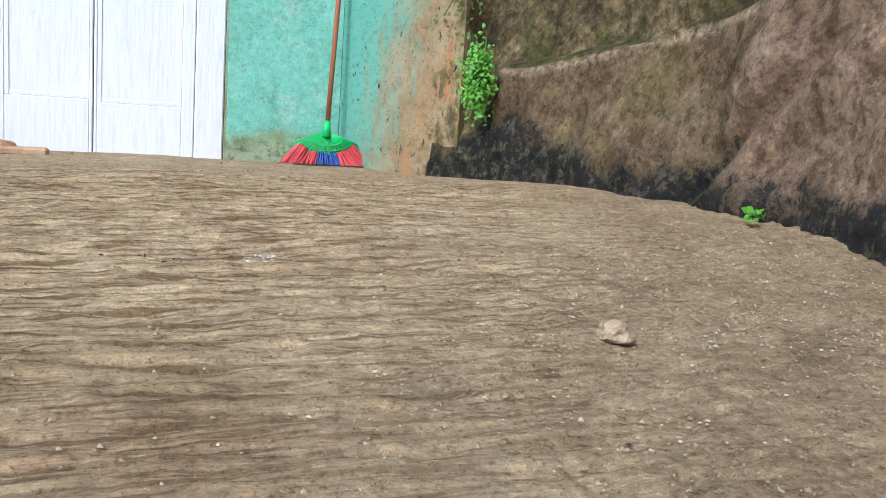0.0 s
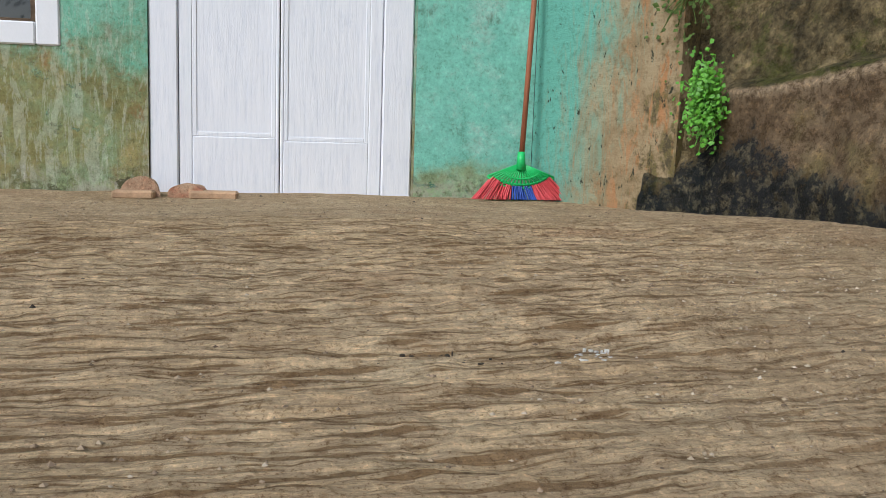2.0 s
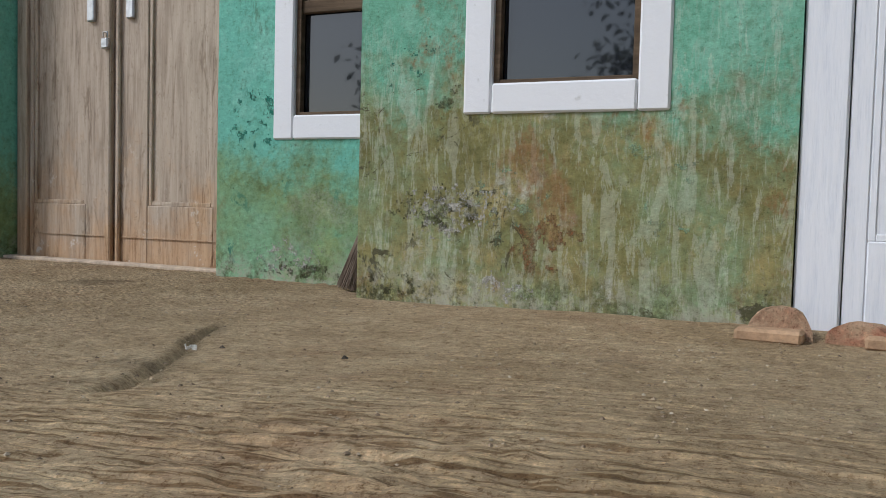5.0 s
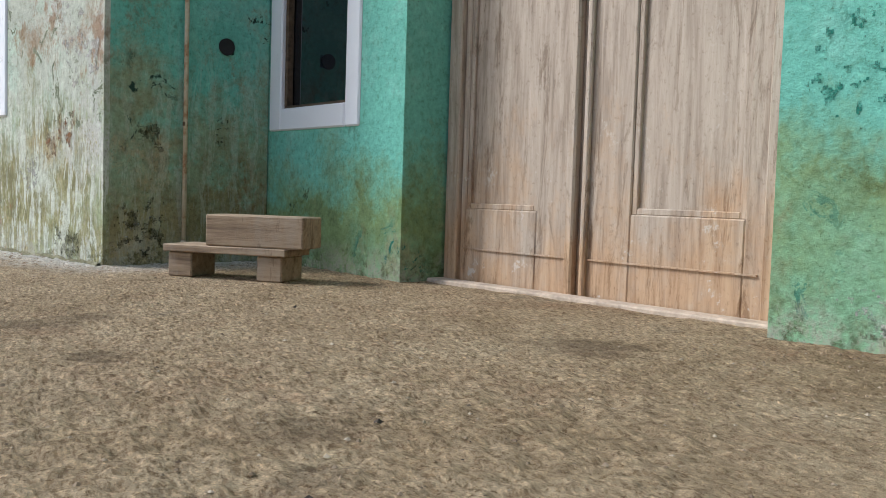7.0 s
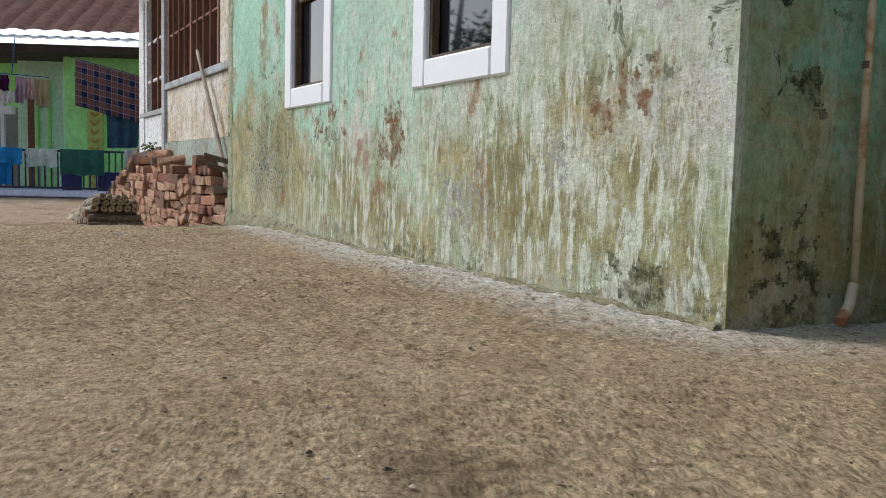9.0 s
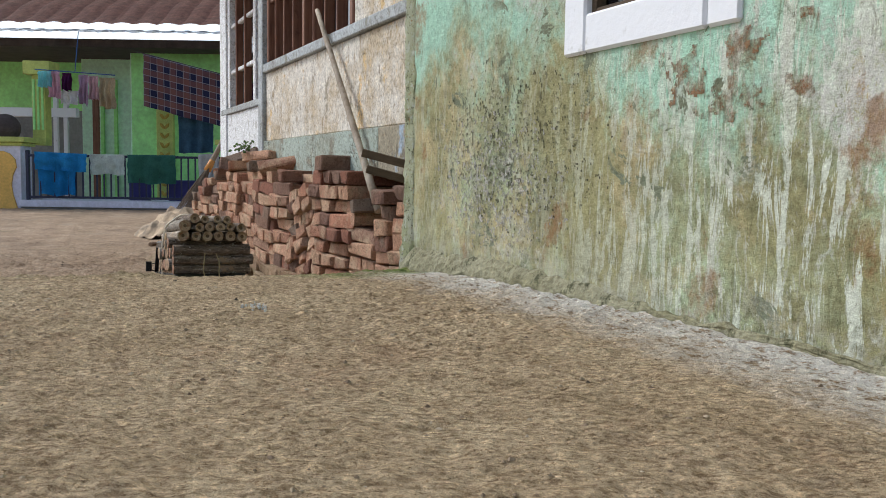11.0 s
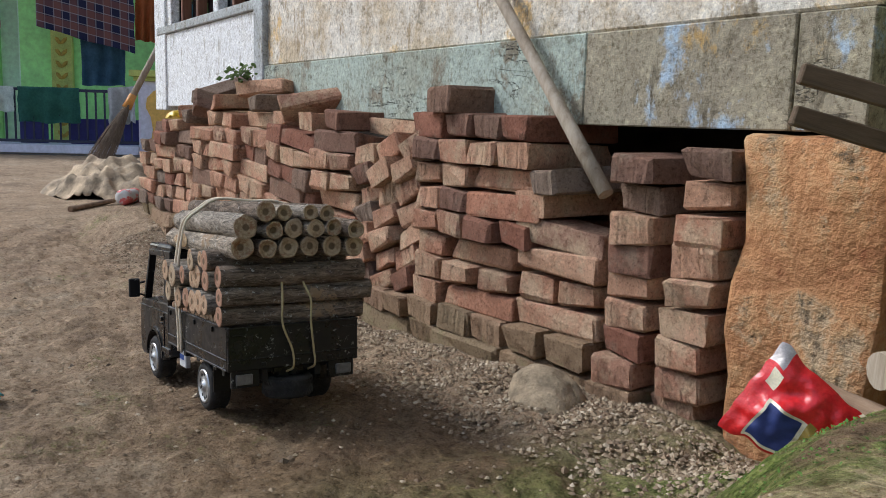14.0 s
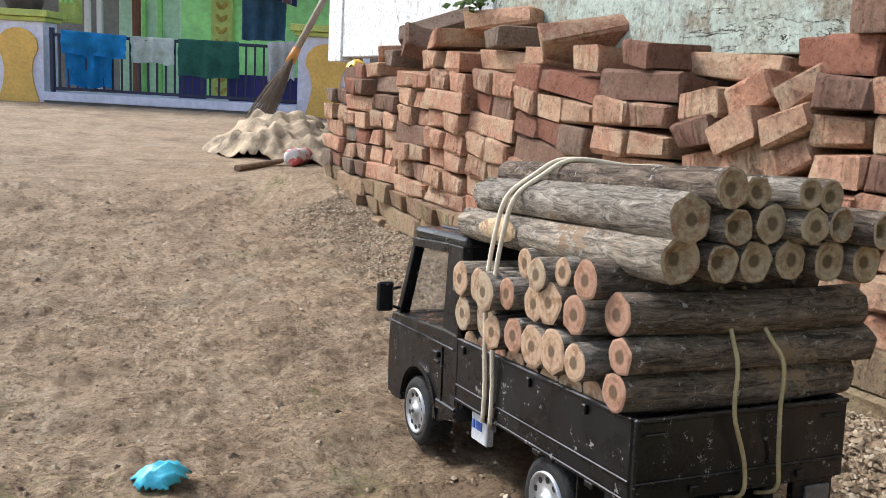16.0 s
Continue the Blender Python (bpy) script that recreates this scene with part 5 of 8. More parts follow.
    # bricks thrown on top: along, depth, height, yaw, roll, pitch
    for s1, dp, z1, yaw, roll, pitch, kind in ((0.160, 0.085, 0.129, 1.52, 0.03, 0.0, "dark"), (0.385, 0.10, 0.060, 1.45, 0.0, 0.04, "red"), (0.335, 0.085, 0.098, 1.35, 0.0, 0.16, "dark"),
                                               (0.655, 0.09, 0.230, 1.5, 0.0, 0.02, "dark"), (0.765, 0.13, 0.186, 1.5, 0.0, 0.0, "dark"),
                                               (0.985, 0.12, 0.168, 0.10, 0.05, -0.06, "red"), (1.10, 0.10, 0.183, 1.5, 0.0, -0.03, "dark"), (1.23, 0.10, 0.180, 1.5, 0.0, -0.03, "red"), (1.36, 0.10, 0.222, 0.95, 0.30, 0.36, "red"), (1.43, 0.12, 0.183, 1.50, 0.0, 0.0, "red"), (1.60, 0.09, 0.176, 0.06, 0.0, -0.03, "red"),
                                               (1.60, 0.12, 0.222, 1.5, 0.1, 0.0, "dark"), (1.74, 0.10, 0.174, 1.5, 0.0, 0.0, "red"), (1.70, 0.11, 0.266, 0.35, 0.1, 0.08, "red"), (1.86, 0.10, 0.178, 1.45, 0.0, 0.05, "red"), (1.84, 0.10, 0.226, 1.3, 0.0, 0.1, "red"),
                                               (1.98, 0.09, 0.205, 1.25, 0.0, -0.75, "dark"), (2.10, 0.10, 0.180, 1.5, 0.0, 0.0, "dark"), (2.06, 0.12, 0.250, 0.85, 0.3, 0.45, "dark"), (2.22, 0.10, 0.150, 1.5, 0.0, 0.05, "red"), (2.34, 0.11, 0.143, 1.5, 0.0, 0.0, "dark"), (2.22, 0.12, 0.198, 1.1, 0.0, 0.1, "red"), (2.46, 0.10, 0.140, 0.2, 0.0, 0.0, "dark")):
        lay(top, s1, dp, z1, yaw, roll, pitch, kind, rnd)
    # a row further in, seen through the gaps
    s1 = 0.1
    while s1 < 2.6:
        for k in range(9):
            z = -0.24 + k * 0.0456
            if -0.06 < z < (-0.01 if s1 < 0.5 else 0.12):
                lay(top, s1, 0.262, z, rnd.uniform(-0.05, 0.05), 0, 0, "red", rnd)
        s1 += 0.215
    return top


brick_stack()
rock_mound = bmesh.new()
bmesh.ops.create_icosphere(rock_mound, subdivisions=4, radius=0.064)
for v in rock_mound.verts:
    v.co = Vector((v.co.x * 1.1, v.co.y * 0.8, max(v.co.z, -0.03) * 0.75)) * (1 + 0.3 * noise.noise(v.co * 14) + 0.08 * noise.noise(v.co * 45))
for f in rock_mound.faces:
    f.smooth = True
mound = part("boulder", rock_mound, plain("pale_stone", (0.30, 0.23, 0.15), 0.95, 0, 0.45, 40, 1.0))
mound.location = (-3.55, -0.915, ground_z(-3.55, -0.915) - 0.004)
tagged(mound, "rounded pale stone half sunk beside the bricks", "stone")

# rust-stained block beside the stack
bm = bmesh.new()
box(bm, (-0.095, -0.20, -0.33), (0.095, 0.0, 0.185), bevel=0.010, segs=2)
bmesh.ops.subdivide_edges(bm, edges=bm.edges[:], cuts=7, use_grid_fill=True)
for v in bm.verts:
    v.co += Vector((0.6, 1, 0.4)) * (0.014 * noise.noise(v.co * 9) + 0.006 * noise.noise(v.co * 30))
    v.co.x -= 0.06 * (v.co.z + 0.1) if v.co.x < 0 else 0.02 * v.co.z
for f in bm.faces:
    f.smooth = True
ob = part("concrete_block", bm, M_RUST)
p = STACK_A - STACK_D * 0.099 + STACK_N * 0.012
ob.matrix_basis = Matrix.Translation(p) @ Matrix.Rotation(STACK_YAW, 4, 'Z')
tagged(ob, "upright rust-stained concrete block beside the bricks", "concrete block")

# ---- the neighbour's raised house ----
HP0, HP1 = (-5.20, -0.973), (-3.19, -0.709)
HL = math.hypot(HP1[0] - HP0[0], HP1[1] - HP0[1])
HB0, HB1 = (-7.45, -1.02), (-5.62, -0.80)
HBL = math.hypot(HB1[0] - HB0[0], HB1[1] - HB0[1])


def neighbour_house():
    h = empty("neighbour_house")
    f = along(HP0, HP1)

    def piece(name, lo, hi, mat, parent=h, label="", m=f, bevel=0.004):
        return part(name, boxed(lo, hi, m=m, bevel=bevel), mat, parent, label)

    piece("floor_beam", (-0.02, -0.006, 0.19), (1.52, 0.2, 0.338), M_BEAM, label="grey-blue floor beam with flaking paint", bevel=0.002)
    piece("floor_beam", (1.5205, -0.0055, 0.19), (1.92, 0.2, 0.337), M_BEAM_BROWN, label="brown floor beam with blue paint remains", bevel=0.002)
    piece("floor_beam", (1.924, -0.006, 0.19), (HL, 0.2, 0.336), M_BEAM_BROWN, label="brown floor beam with blue paint remains", bevel=0.002)
    piece("wall_panel", (0.03, 0.006, 0.339), (HL, 0.12, 0.645), M_PANEL, label="flaking cream plaster panel")
    piece("corner_post", (-0.05, -0.012, 0.19), (0.03, 0.1, 1.9), M_POST, label="grey painted corner post")
    piece("rail", (0.031, -0.01, 0.646), (HL, 0.1, 0.685), M_POST, label="grey painted window rail")
    piece("upper_wall", (1.25, 0.01, 0.69), (HL, 0.12, 1.9), M_PANEL)
    win = piece("window", (0.035, 0.05, 0.69), (1.25, 0.07, 1.85), M_GLASS, label="barred window with brown wooden bars")
    for k in range(9):
        u = 0.05 + k * 0.145
        piece("window_bar", (u, 0.005, 0.69), (u + (0.035 if k % 4 == 0 else 0.016), 0.045, 1.85), M_FRAME_WOOD, win)
    for z in (0.95, 1.25, 1.55):
        piece("cross_bar", (0.035, 0.012, z), (1.25, 0.038, z + 0.016), M_FRAME_WOOD, win)
    g2 = along(HB0, HB1)
    piece("side_panel", (0.0, 0.0, 0.22), (HBL, 0.1, 0.585), M_WHITE_PANEL, label="white painted lower panel", m=g2)
    piece("rail", (0.0, -0.014, 0.586), (HBL, 0.1, 0.625), M_POST, m=g2)
    piece("side_upper", (0.0, 0.0, 1.5), (HBL, 0.1, 1.9), M_WHITE_PANEL, m=g2)
    piece("corner_post", (-0.06, -0.01, 0.2), (0.16, 0.1, 1.9), M_WHITE_PANEL, m=g2)
    win2 = piece("window", (0.161, 0.05, 0.626), (HBL, 0.07, 1.5), M_GLASS, label="barred window with white bars", m=g2)
    for k in range(7):
        u = 0.18 + k * (HBL - 0.25) / 6
        wide = 0.07 if k in (0, 3, 6) else 0.03
        piece("window_bar", (u, 0.0, 0.626), (u + wide, 0.045, 1.5), M_WHITE_PANEL if wide > 0.05 else M_FRAME_WOOD, win2, m=g2)
    for z in (0.85, 1.15):
        piece("cross_bar", (0.161, 0.01, z), (HBL, 0.04, z + 0.025), M_WHITE_PANEL, win2, m=g2)
    # dark backing added behind the bricks, the void's shade as its colour
    piece("foundation", (-2.3, 0.45, -0.5), (HL + 0.3, 0.55, 0.3), plain("underfloor_shade", (0.05, 0.04, 0.03), 0.95), label="added dark backing for the shaded void under the raised floor")
    piece("floor", (-0.02, 0.21, 0.3), (HL, 2.2, 0.33), M_DARK_BOARD)
    # unseen rear wall, same darkened room tone
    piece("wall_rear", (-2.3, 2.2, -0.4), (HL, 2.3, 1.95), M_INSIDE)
    piece("wall_end", (HL - 0.1, 0.2, 0.19), (HL - 0.002, 2.2, 1.9), M_PANEL)
    # roof slab out of view, added to shade the walls below
    piece("roof", (-2.6, -0.35, 1.905), (HL + 0.05, 2.5, 1.98), M_ROOF, label="unseen tile-coloured roof slab added for its shade")
    return tagged(h, "raised neighbour house with flaking plaster panels and barred windows", "house")


M_ROOF = plain("clay_roof_tile", (0.22, 0.10, 0.07), 0.9, 0, 0.35, 14, 0.6)
neighbour_house()
tagged(part("passage_wall", boxed((-3.2, -0.15, -0.4), (-2.96, -0.05, 2.2)), M_DARK_BOARD), "dark boarded wall closing the narrow passage", "wall", kind="structure")


def stick(name, a, b2, r0, r1, mat, label, cat, bend=0.0, n=9, sides=10):
    a, b2 = Vector(a), Vector(b2)
    pts, rad = [], []
    for k in range(n):
        t = k / (n - 1)
        p = a.lerp(b2, t) + Vector((bend, 0, 0)) * math.sin(math.pi * t)
        pts.append(p)
        rad.append(r0 + (r1 - r0) * t + 0.03 * r0 * math.sin(k * 2.1))
    bm = bmesh.new()
    tube(bm, pts, rad, sides, wob=0.05)
    return tagged(part(name, bm, mat), label, cat)


M_BRANCH = wood("brown_branch_bark", (0.13, 0.08, 0.05), (0.27, 0.175, 0.11), (0.36, 0.25, 0.17), 0, 0.85)
stick("wooden_pole", (-3.585, -0.80, 0.085), (-4.27, -0.875, 0.78), 0.0125, 0.0085, M_POLE, "long pale wooden pole leaning on the beam", "pole", 0.01)
for a, b2, label in (((-3.05, -0.965, 0.243), (-2.90, -0.66, 0.16), "dark sawn board jutting from the passage"), ((-3.07, -0.95, 0.206), (-2.93, -0.62, 0.115), "damp dark board jutting below another")):
    av, bv = Vector(a), Vector(b2)
    ln = (bv - av).length
    m = look(av, bv) @ Matrix.Rotation(math.pi / 2, 4, 'Y')
    ob = part("board", boxed((0.0, -0.0095, -0.0055), (ln, 0.0095, 0.0055), bevel=0.0015), M_DARK_BOARD)
    ob.matrix_basis = m
    tagged(ob, label, "board", group="boards in the passage")
bm = bmesh.new()
rings = []
for k in range(15):
    th = 2 * math.pi * k / 14
    rings.append((-2.975, -0.80 + 0.022 * math.cos(th), 0.19 + 0.022 * math.sin(th)))
tube(bm, rings, 0.003, 6)
tagged(part("wire_ring", bm, M_POLE), "small ring of wire hanging beside the boards", "ring")


gx, gy = -3.01, -0.80
stick("log_stub", (gx - 0.02, gy - 0.05, ground_z(gx, gy) + 0.035), (gx + 0.02, gy + 0.14, ground_z(gx, gy) + 0.035), 0.019, 0.019, M_POLE, "pale sawn log end lying at the foot of the wall", "log", 0.0, 9, 14)


PK = Vector((-3.143, -0.872, ground_z(-3.143, -0.872)))


def packet():
    """A crumpled foil bag lying on one corner: crimped silver corner up, printed panel below."""
    th = empty("snack_packet", pose(PK.x, PK.y, PK.z + 0.002, -9, 0, 39))
    q00, q01, q11, q10 = Vector((-0.056, 0, 0.038)), Vector((0.004, 0, 0.142)), Vector((0.098, 0, 0.066)), Vector((0.050, 0, 0.0))
    n = 30

    def at(u, v, side):
        p = (q00 * (1 - u) + q10 * u) * (1 - v) + (q01 * (1 - u) + q11 * u) * v
        bow = (math.sin(math.pi * u) ** 0.8) * (math.sin(math.pi * v) ** 0.7)
        cr = noise.noise((u * 4, v * 4, 3)) * 0.008 + noise.noise((u * 11, v * 11, 7)) * 0.003
        cr += 0.004 * abs(noise.noise((u * 7 + v * 3, v * 2, 11)))
        return p + Vector((0.006 * noise.noise((v * 5, u * 2, 1)), side * (0.019 * bow + 0.001) + cr * (0.35 + bow), 0.006 * noise.noise((u * 5, v, 4))))

    def kind(u, v):
        if v > 0.80 and u < 0.16:
            return "crimped_corner"
        if 0.10 < u < 0.20 and 0.60 < v < 0.78:
            return "code_label"
        ragged = 0.03 * noise.noise((u * 9, v * 9, 2))
        if 0.27 < u < 0.60 and 0.08 < v < 0.50:
            return "printed_panel"
        if 0.23 < u < 0.64 and 0.04 < v < 0.55:
            return "printed_border"
        if u > 0.62 and v < 0.56 + ragged:
            return "gold_panel"
        return "bag"

    looks = {"bag": (M_PACKET, "glossy red foil"), "gold_panel": (M_PK_GOLD, "gold printed foil"), "printed_panel": (M_PK_BLUE, "dark blue printed panel"), "printed_border": (M_PK_CREAM, "cream border of the panel"),
             "code_label": (M_PK_CREAM, "pale label with small bars"), "crimped_corner": (M_PK_SILVER, "torn silver corner")}
    made = {k: (bmesh.new(), {}) for k in looks}
    for side in (-1, 1):
        for i in range(n):
            for j in range(n):
                key = kind((i + 0.5) / n, (j + 0.5) / n) if side < 0 else "bag"
                bm, cache = made[key]
                vs = []
                for a_, b_ in ((i, j), (i + 1, j), (i + 1, j + 1), (i, j + 1)):
                    if (a_, b_, side) not in cache:
                        cache[a_, b_, side] = bm.verts.new(at(a_ / n, b_ / n, side))
                    vs.append(cache[a_, b_, side])
                fc = bm.faces.new(vs if side < 0 else vs[::-1])
                fc.smooth = True
    for k, (mat, label) in looks.items():
        part(k, made[k][0], mat, th, label)
    return tagged(th, "crumpled red and gold foil snack packet on the ground", "packet")


M_PACKET = plain("red_foil", (0.62, 0.014, 0.018), 0.24, 0, 0.2, 30, 0.3, 0.6)
M_PK_GOLD = plain("gold_foil", (0.42, 0.29, 0.07), 0.3, 0.3, 0.3, 40, 0.2, 0.6)
M_PK_BLUE = plain("printed_blue", (0.02, 0.035, 0.14), 0.6, 0, 0.2, 60, 0)
M_PK_CREAM = plain("printed_cream", (0.75, 0.68, 0.5), 0.3, 0, 0.1, 60, 0)
M_PK_SILVER = plain("silver_foil", (0.42, 0.38, 0.36), 0.35, 0.4, 0.2, 60, 0.2)
packet()

# ---- things along the green house ----
def pipe():
    th = empty("drain_pipe", pose(-0.515, -0.362, 0))
    bm = bmesh.new()
    tube(bm, [(0, 0, 0.03), (0.002, 0, 0.6), (0.0, 0.0, 1.3), (0.0, 0, 2.4)], 0.0058, 12)
    part("riser", bm, M_PIPE, th)
    bm = bmesh.new()
    tube(bm, [(0.0, 0, 0.06), (0.006, -0.012, 0.03), (0.02, -0.04, 0.012)], [0.0072, 0.0076, 0.008], 12)
    part("elbow", bm, M_PIPE, th, "dusty pipe elbow at the ground")
    for z in (0.35, 0.95):
        bm = bmesh.new()
        tube(bm, [(0, 0, z), (0, 0, z + 0.01)], 0.0068, 12)
        part("bracket", bm, M_DARK_BOARD, th)
    return tagged(th, "thin off-white drain pipe with rusty stains by the corner", "pipe")


pp = Mat("stained_pipe", 0.6, 0.0, 0.4)
pp.colour(pp.ramp(pp.noise(9.0, 6, 0.7), (0.40, (0.58, 0.52, 0.40)), (0.52, (0.48, 0.38, 0.25)), (0.60, (0.30, 0.13, 0.05))))
M_PIPE = pp.m
pipe()
# capped tube in the wall's hole, the hole's darkness as its black colour
bm = bmesh.new()
lathe(bm, [(0.022, -0.004), (0.022, 0.0), (0.017, 0.004), (0.015, 0.05)], 20)
ob = part("wall_vent", bm, plain("hole_darkness", (0.02, 0.02, 0.02), 0.8))
ob.matrix_basis = pose(-0.528, -0.246, 0.563, 0, 0, 90)
tagged(ob, "short black capped tube standing in for the round hole's darkness", "pipe end", kind="structure")


def bench():
    th = empty("plank_bench", pose(-0.155, -0.405, 0.0, 0, 0, 31))
    part("top_board", boxed((-0.15, -0.055, 0.055), (0.15, 0.06, 0.071), bevel=0.002), M_PLANK, th)
    for x in (-0.115, 0.105):
        part("support_block", boxed((x - 0.028, -0.045, 0.0), (x + 0.032, 0.05, 0.054), bevel=0.003), M_PLANK, th)
    return tagged(th, "low plank bench on two wooden blocks", "bench")


bench()
ob = part("timber_block", boxed((-0.115, -0.045, 0.0), (0.115, 0.05, 0.068), bevel=0.003), M_PLANK)
ob.matrix_basis = pose(-0.095, -0.372, 0.0715, 0, 0, 33)
tagged(ob, "sawn squared timber lying on the plank bench", "timber block")


def twig_broom(name, foot, top, spread, label, handle_mat, handle_r, ratio=0.42, band=True, parts_n=70, seed=3, band_mat=None, band_r=1.0):
    """A broom of stiff palm ribs bound to a pole; foot on the ground, top against its rest."""
    rnd = random.Random(seed)
    foot, top = Vector(foot), Vector(top)
    th = empty(name)
    d = top - foot
    neck = foot + d * ratio
    bm = bmesh.new()
    tube(bm, [neck - d * 0.05, neck.lerp(top, 0.5), top], [handle_r, handle_r * 0.95, handle_r * 0.85], 10)
    part("handle", bm, handle_mat, th)
    bm = bmesh.new()
    a = d.cross(Vector((0, 0, 1))).normalized()
    c = a.cross(d).normalized()
    for k in range(parts_n):
        th_, rr = rnd.uniform(0, 6.283), rnd.random() ** 0.6
        off = a * math.cos(th_) * rr + c * math.sin(th_) * rr * 0.45
        p0 = neck + off * handle_r * 1.1
        p2 = foot + off * spread + d.normalized() * rnd.uniform(0, 0.05) * d.length
        p2.z = max(p2.z, foot.z + 0.003)
        tube(bm, [p0, p0.lerp(p2, 0.5) + off * spread * 0.08, p2], [0.0022, 0.0019, 0.001], 4, cap=False)
    part("bristle_fan", bm, M_BRISTLE, th, "brown palm-rib bristles")
    if band:
        bm = bmesh.new()
        tube(bm, [neck - d * 0.035, neck + d * 0.06], [handle_r * 1.45 * band_r, handle_r * 1.1 * band_r], 12)
        part("binding", bm, band_mat or M_ORANGE, th, "bound collar above the bristles")
    return tagged(th, label, "broom")


M_BRISTLE = wood("palm_rib_bristles", (0.10, 0.07, 0.05), (0.20, 0.15, 0.11), (0.30, 0.24, 0.18), 2, 0.85)
M_ORANGE = plain("orange_binding", (0.62, 0.27, 0.06), 0.6, 0, 0.15)
twig_broom("twig_broom", (-9.0, -1.28, ground_z(-9.0, -1.28)), (-9.05, -0.78, 0.766), 0.19, "palm-rib broom with a pale handle leaning by the bricks", M_POLE, 0.023, 0.46, True, 170, 4)
twig_broom("hand_broom", (1.40, -0.225, 0.0), (1.462, -0.15, 0.27), 0.045, "worn brown palm-rib broom in the wall corner", M_BRISTLE, 0.012, 0.80, True, 150, 8, plain("red_woven_binding", (0.30, 0.05, 0.045), 0.8, 0, 0.35, 120, 0.3), 1.5)


def rake():
    """A fan rake with plastic tines standing against the wall."""
    th = empty("fan_broom", pose(3.325, -0.392, ground_z(3.33, -0.39), -2.4, 0, 0))
    bm = bmesh.new()
    tube(bm, [(0.0, 0, 0.10), (0.015, 0, 0.4), (0.06, 0, 1.3)], 0.0075, 10)
    part("handle", bm, M_REDSTICK, th, "red-brown painted stick")
    bm = bmesh.new()
    tube(bm, [(0.0, 0, 0.085), (0.0, 0, 0.135)], [0.014, 0.010], 10)
    hub = part("fan", bm, M_GREENPL, th, "bright green plastic fan")
    for k in range(19):
        a = radians(-64 + 128 * k / 18)
        bm = bmesh.new()
        tube(bm, [(0.006 * math.sin(a), 0, 0.10), (0.105 * math.sin(a), -0.004, 0.10 - 0.012 - 0.055 * math.cos(a) * 0.9)], 0.0032, 5)
        part("tine", bm, M_GREENPL, hub)
    for rr in (0.055, 0.085, 0.105):
        pts = [(rr * math.sin(radians(q)), -0.003, 0.088 - rr * 0.52 * math.cos(radians(q))) for q in range(-66, 67, 12)]
        bm = bmesh.new()
        tube(bm, pts, 0.0035, 5)
        part("crossband", bm, M_GREENPL, hub)
    bm_r, bm_b = bmesh.new(), bmesh.new()
    rnd = random.Random(2)
    for k in range(150):
        u = rnd.uniform(-1, 1)
        a = radians(64 * u)
        p0 = Vector((0.09 * math.sin(a), rnd.uniform(-0.01, 0.01), 0.088 - 0.05 * math.cos(a)))
        p1 = Vector((0.142 * u, -0.025 + rnd.uniform(-0.012, 0.012), 0.003))
        tube(bm_b if -0.25 < u < 0.3 else bm_r, [p0, p1], [0.003, 0.0022], 4, cap=False)
    tagged(part("bristle_fan", bm_r, M_REDPL, th, "red plastic bristles"), kind="stuff")
    tagged(part("bristle_fan", bm_b, M_BLUEPL, th, "blue plastic bristles"), kind="stuff")
    return tagged(th, "plastic fan broom, green head and red stick, against the wall", "broom")


M_REDSTICK = wood("red_brown_stick", (0.22, 0.06, 0.03), (0.34, 0.12, 0.06), (0.42, 0.2, 0.11), 2, 0.6)
M_GREENPL = plain("green_plastic", (0.02, 0.50, 0.13), 0.4, 0, 0.1, 40, 0.05)
M_REDPL = plain("red_plastic", (0.60, 0.07, 0.08), 0.5, 0, 0.15, 40, 0.05)
M_BLUEPL = plain("blue_plastic", (0.025, 0.07, 0.32), 0.5, 0, 0.15, 40, 0.05)
rake()


def clay_shard(x, y, rz, w2, h, mat, label):
    """A broken half-round tile lying on edge."""
    bm = bmesh.new()
    n = 12
    outer = [(w2 * math.cos(math.pi * k / n), h * math.sin(math.pi * k / n) ** 0.8) for k in range(n + 1)]
    front = [bm.verts.new((a, -0.03, c)) for a, c in outer]
    back = [bm.verts.new((a * 0.92, 0.03, c * 0.95)) for a, c in outer]
    for k in range(n):
        bm.faces.new((front[k], front[k + 1], back[k + 1], back[k]))
    bm.faces.new(front[::-1])
    bm.faces.new(back)
    bm.faces.new((front[0], back[0], back[-1], front[-1]))
    for v in bm.verts:
        v.co += Vector((1, 1, 1)) * 0.006 * noise.noise(v.co * 30 + Vector((x, y, 0)))
    bmesh.ops.recalc_face_normals(bm, faces=bm.faces[:])
    ob = part("clay_shard", bm, mat)
    ob.matrix_basis = pose(x, y, ground_z(x, y) - 0.004, 0, 0, rz)
    return tagged(ob, label, "clay shard", group="broken clay by the white door")


clay_shard(2.315, -0.40, 5, 0.05, 0.055, M_BRICK, "half-round piece of brown clay by the door")
clay_shard(2.435, -0.41, -8, 0.05, 0.038, M_BRICK, "small orange clay piece by the door")
for x, y, w2 in ((2.305, -0.445, 0.05), (2.50, -0.44, 0.06)):
    ob = part("flat_stone", boxed((-w2, -0.025, -0.004), (w2, 0.025, 0.018), bevel=0.005), plain("pale_clay", (0.42, 0.27, 0.16), 0.9, 0, 0.3, 30, 0.5))
    ob.matrix_basis = pose(x, y, ground_z(x, y), 0, 0, -3)
    tagged(ob, "flat pale clay piece on the ground by the door", "clay piece", group="broken clay by the white door")


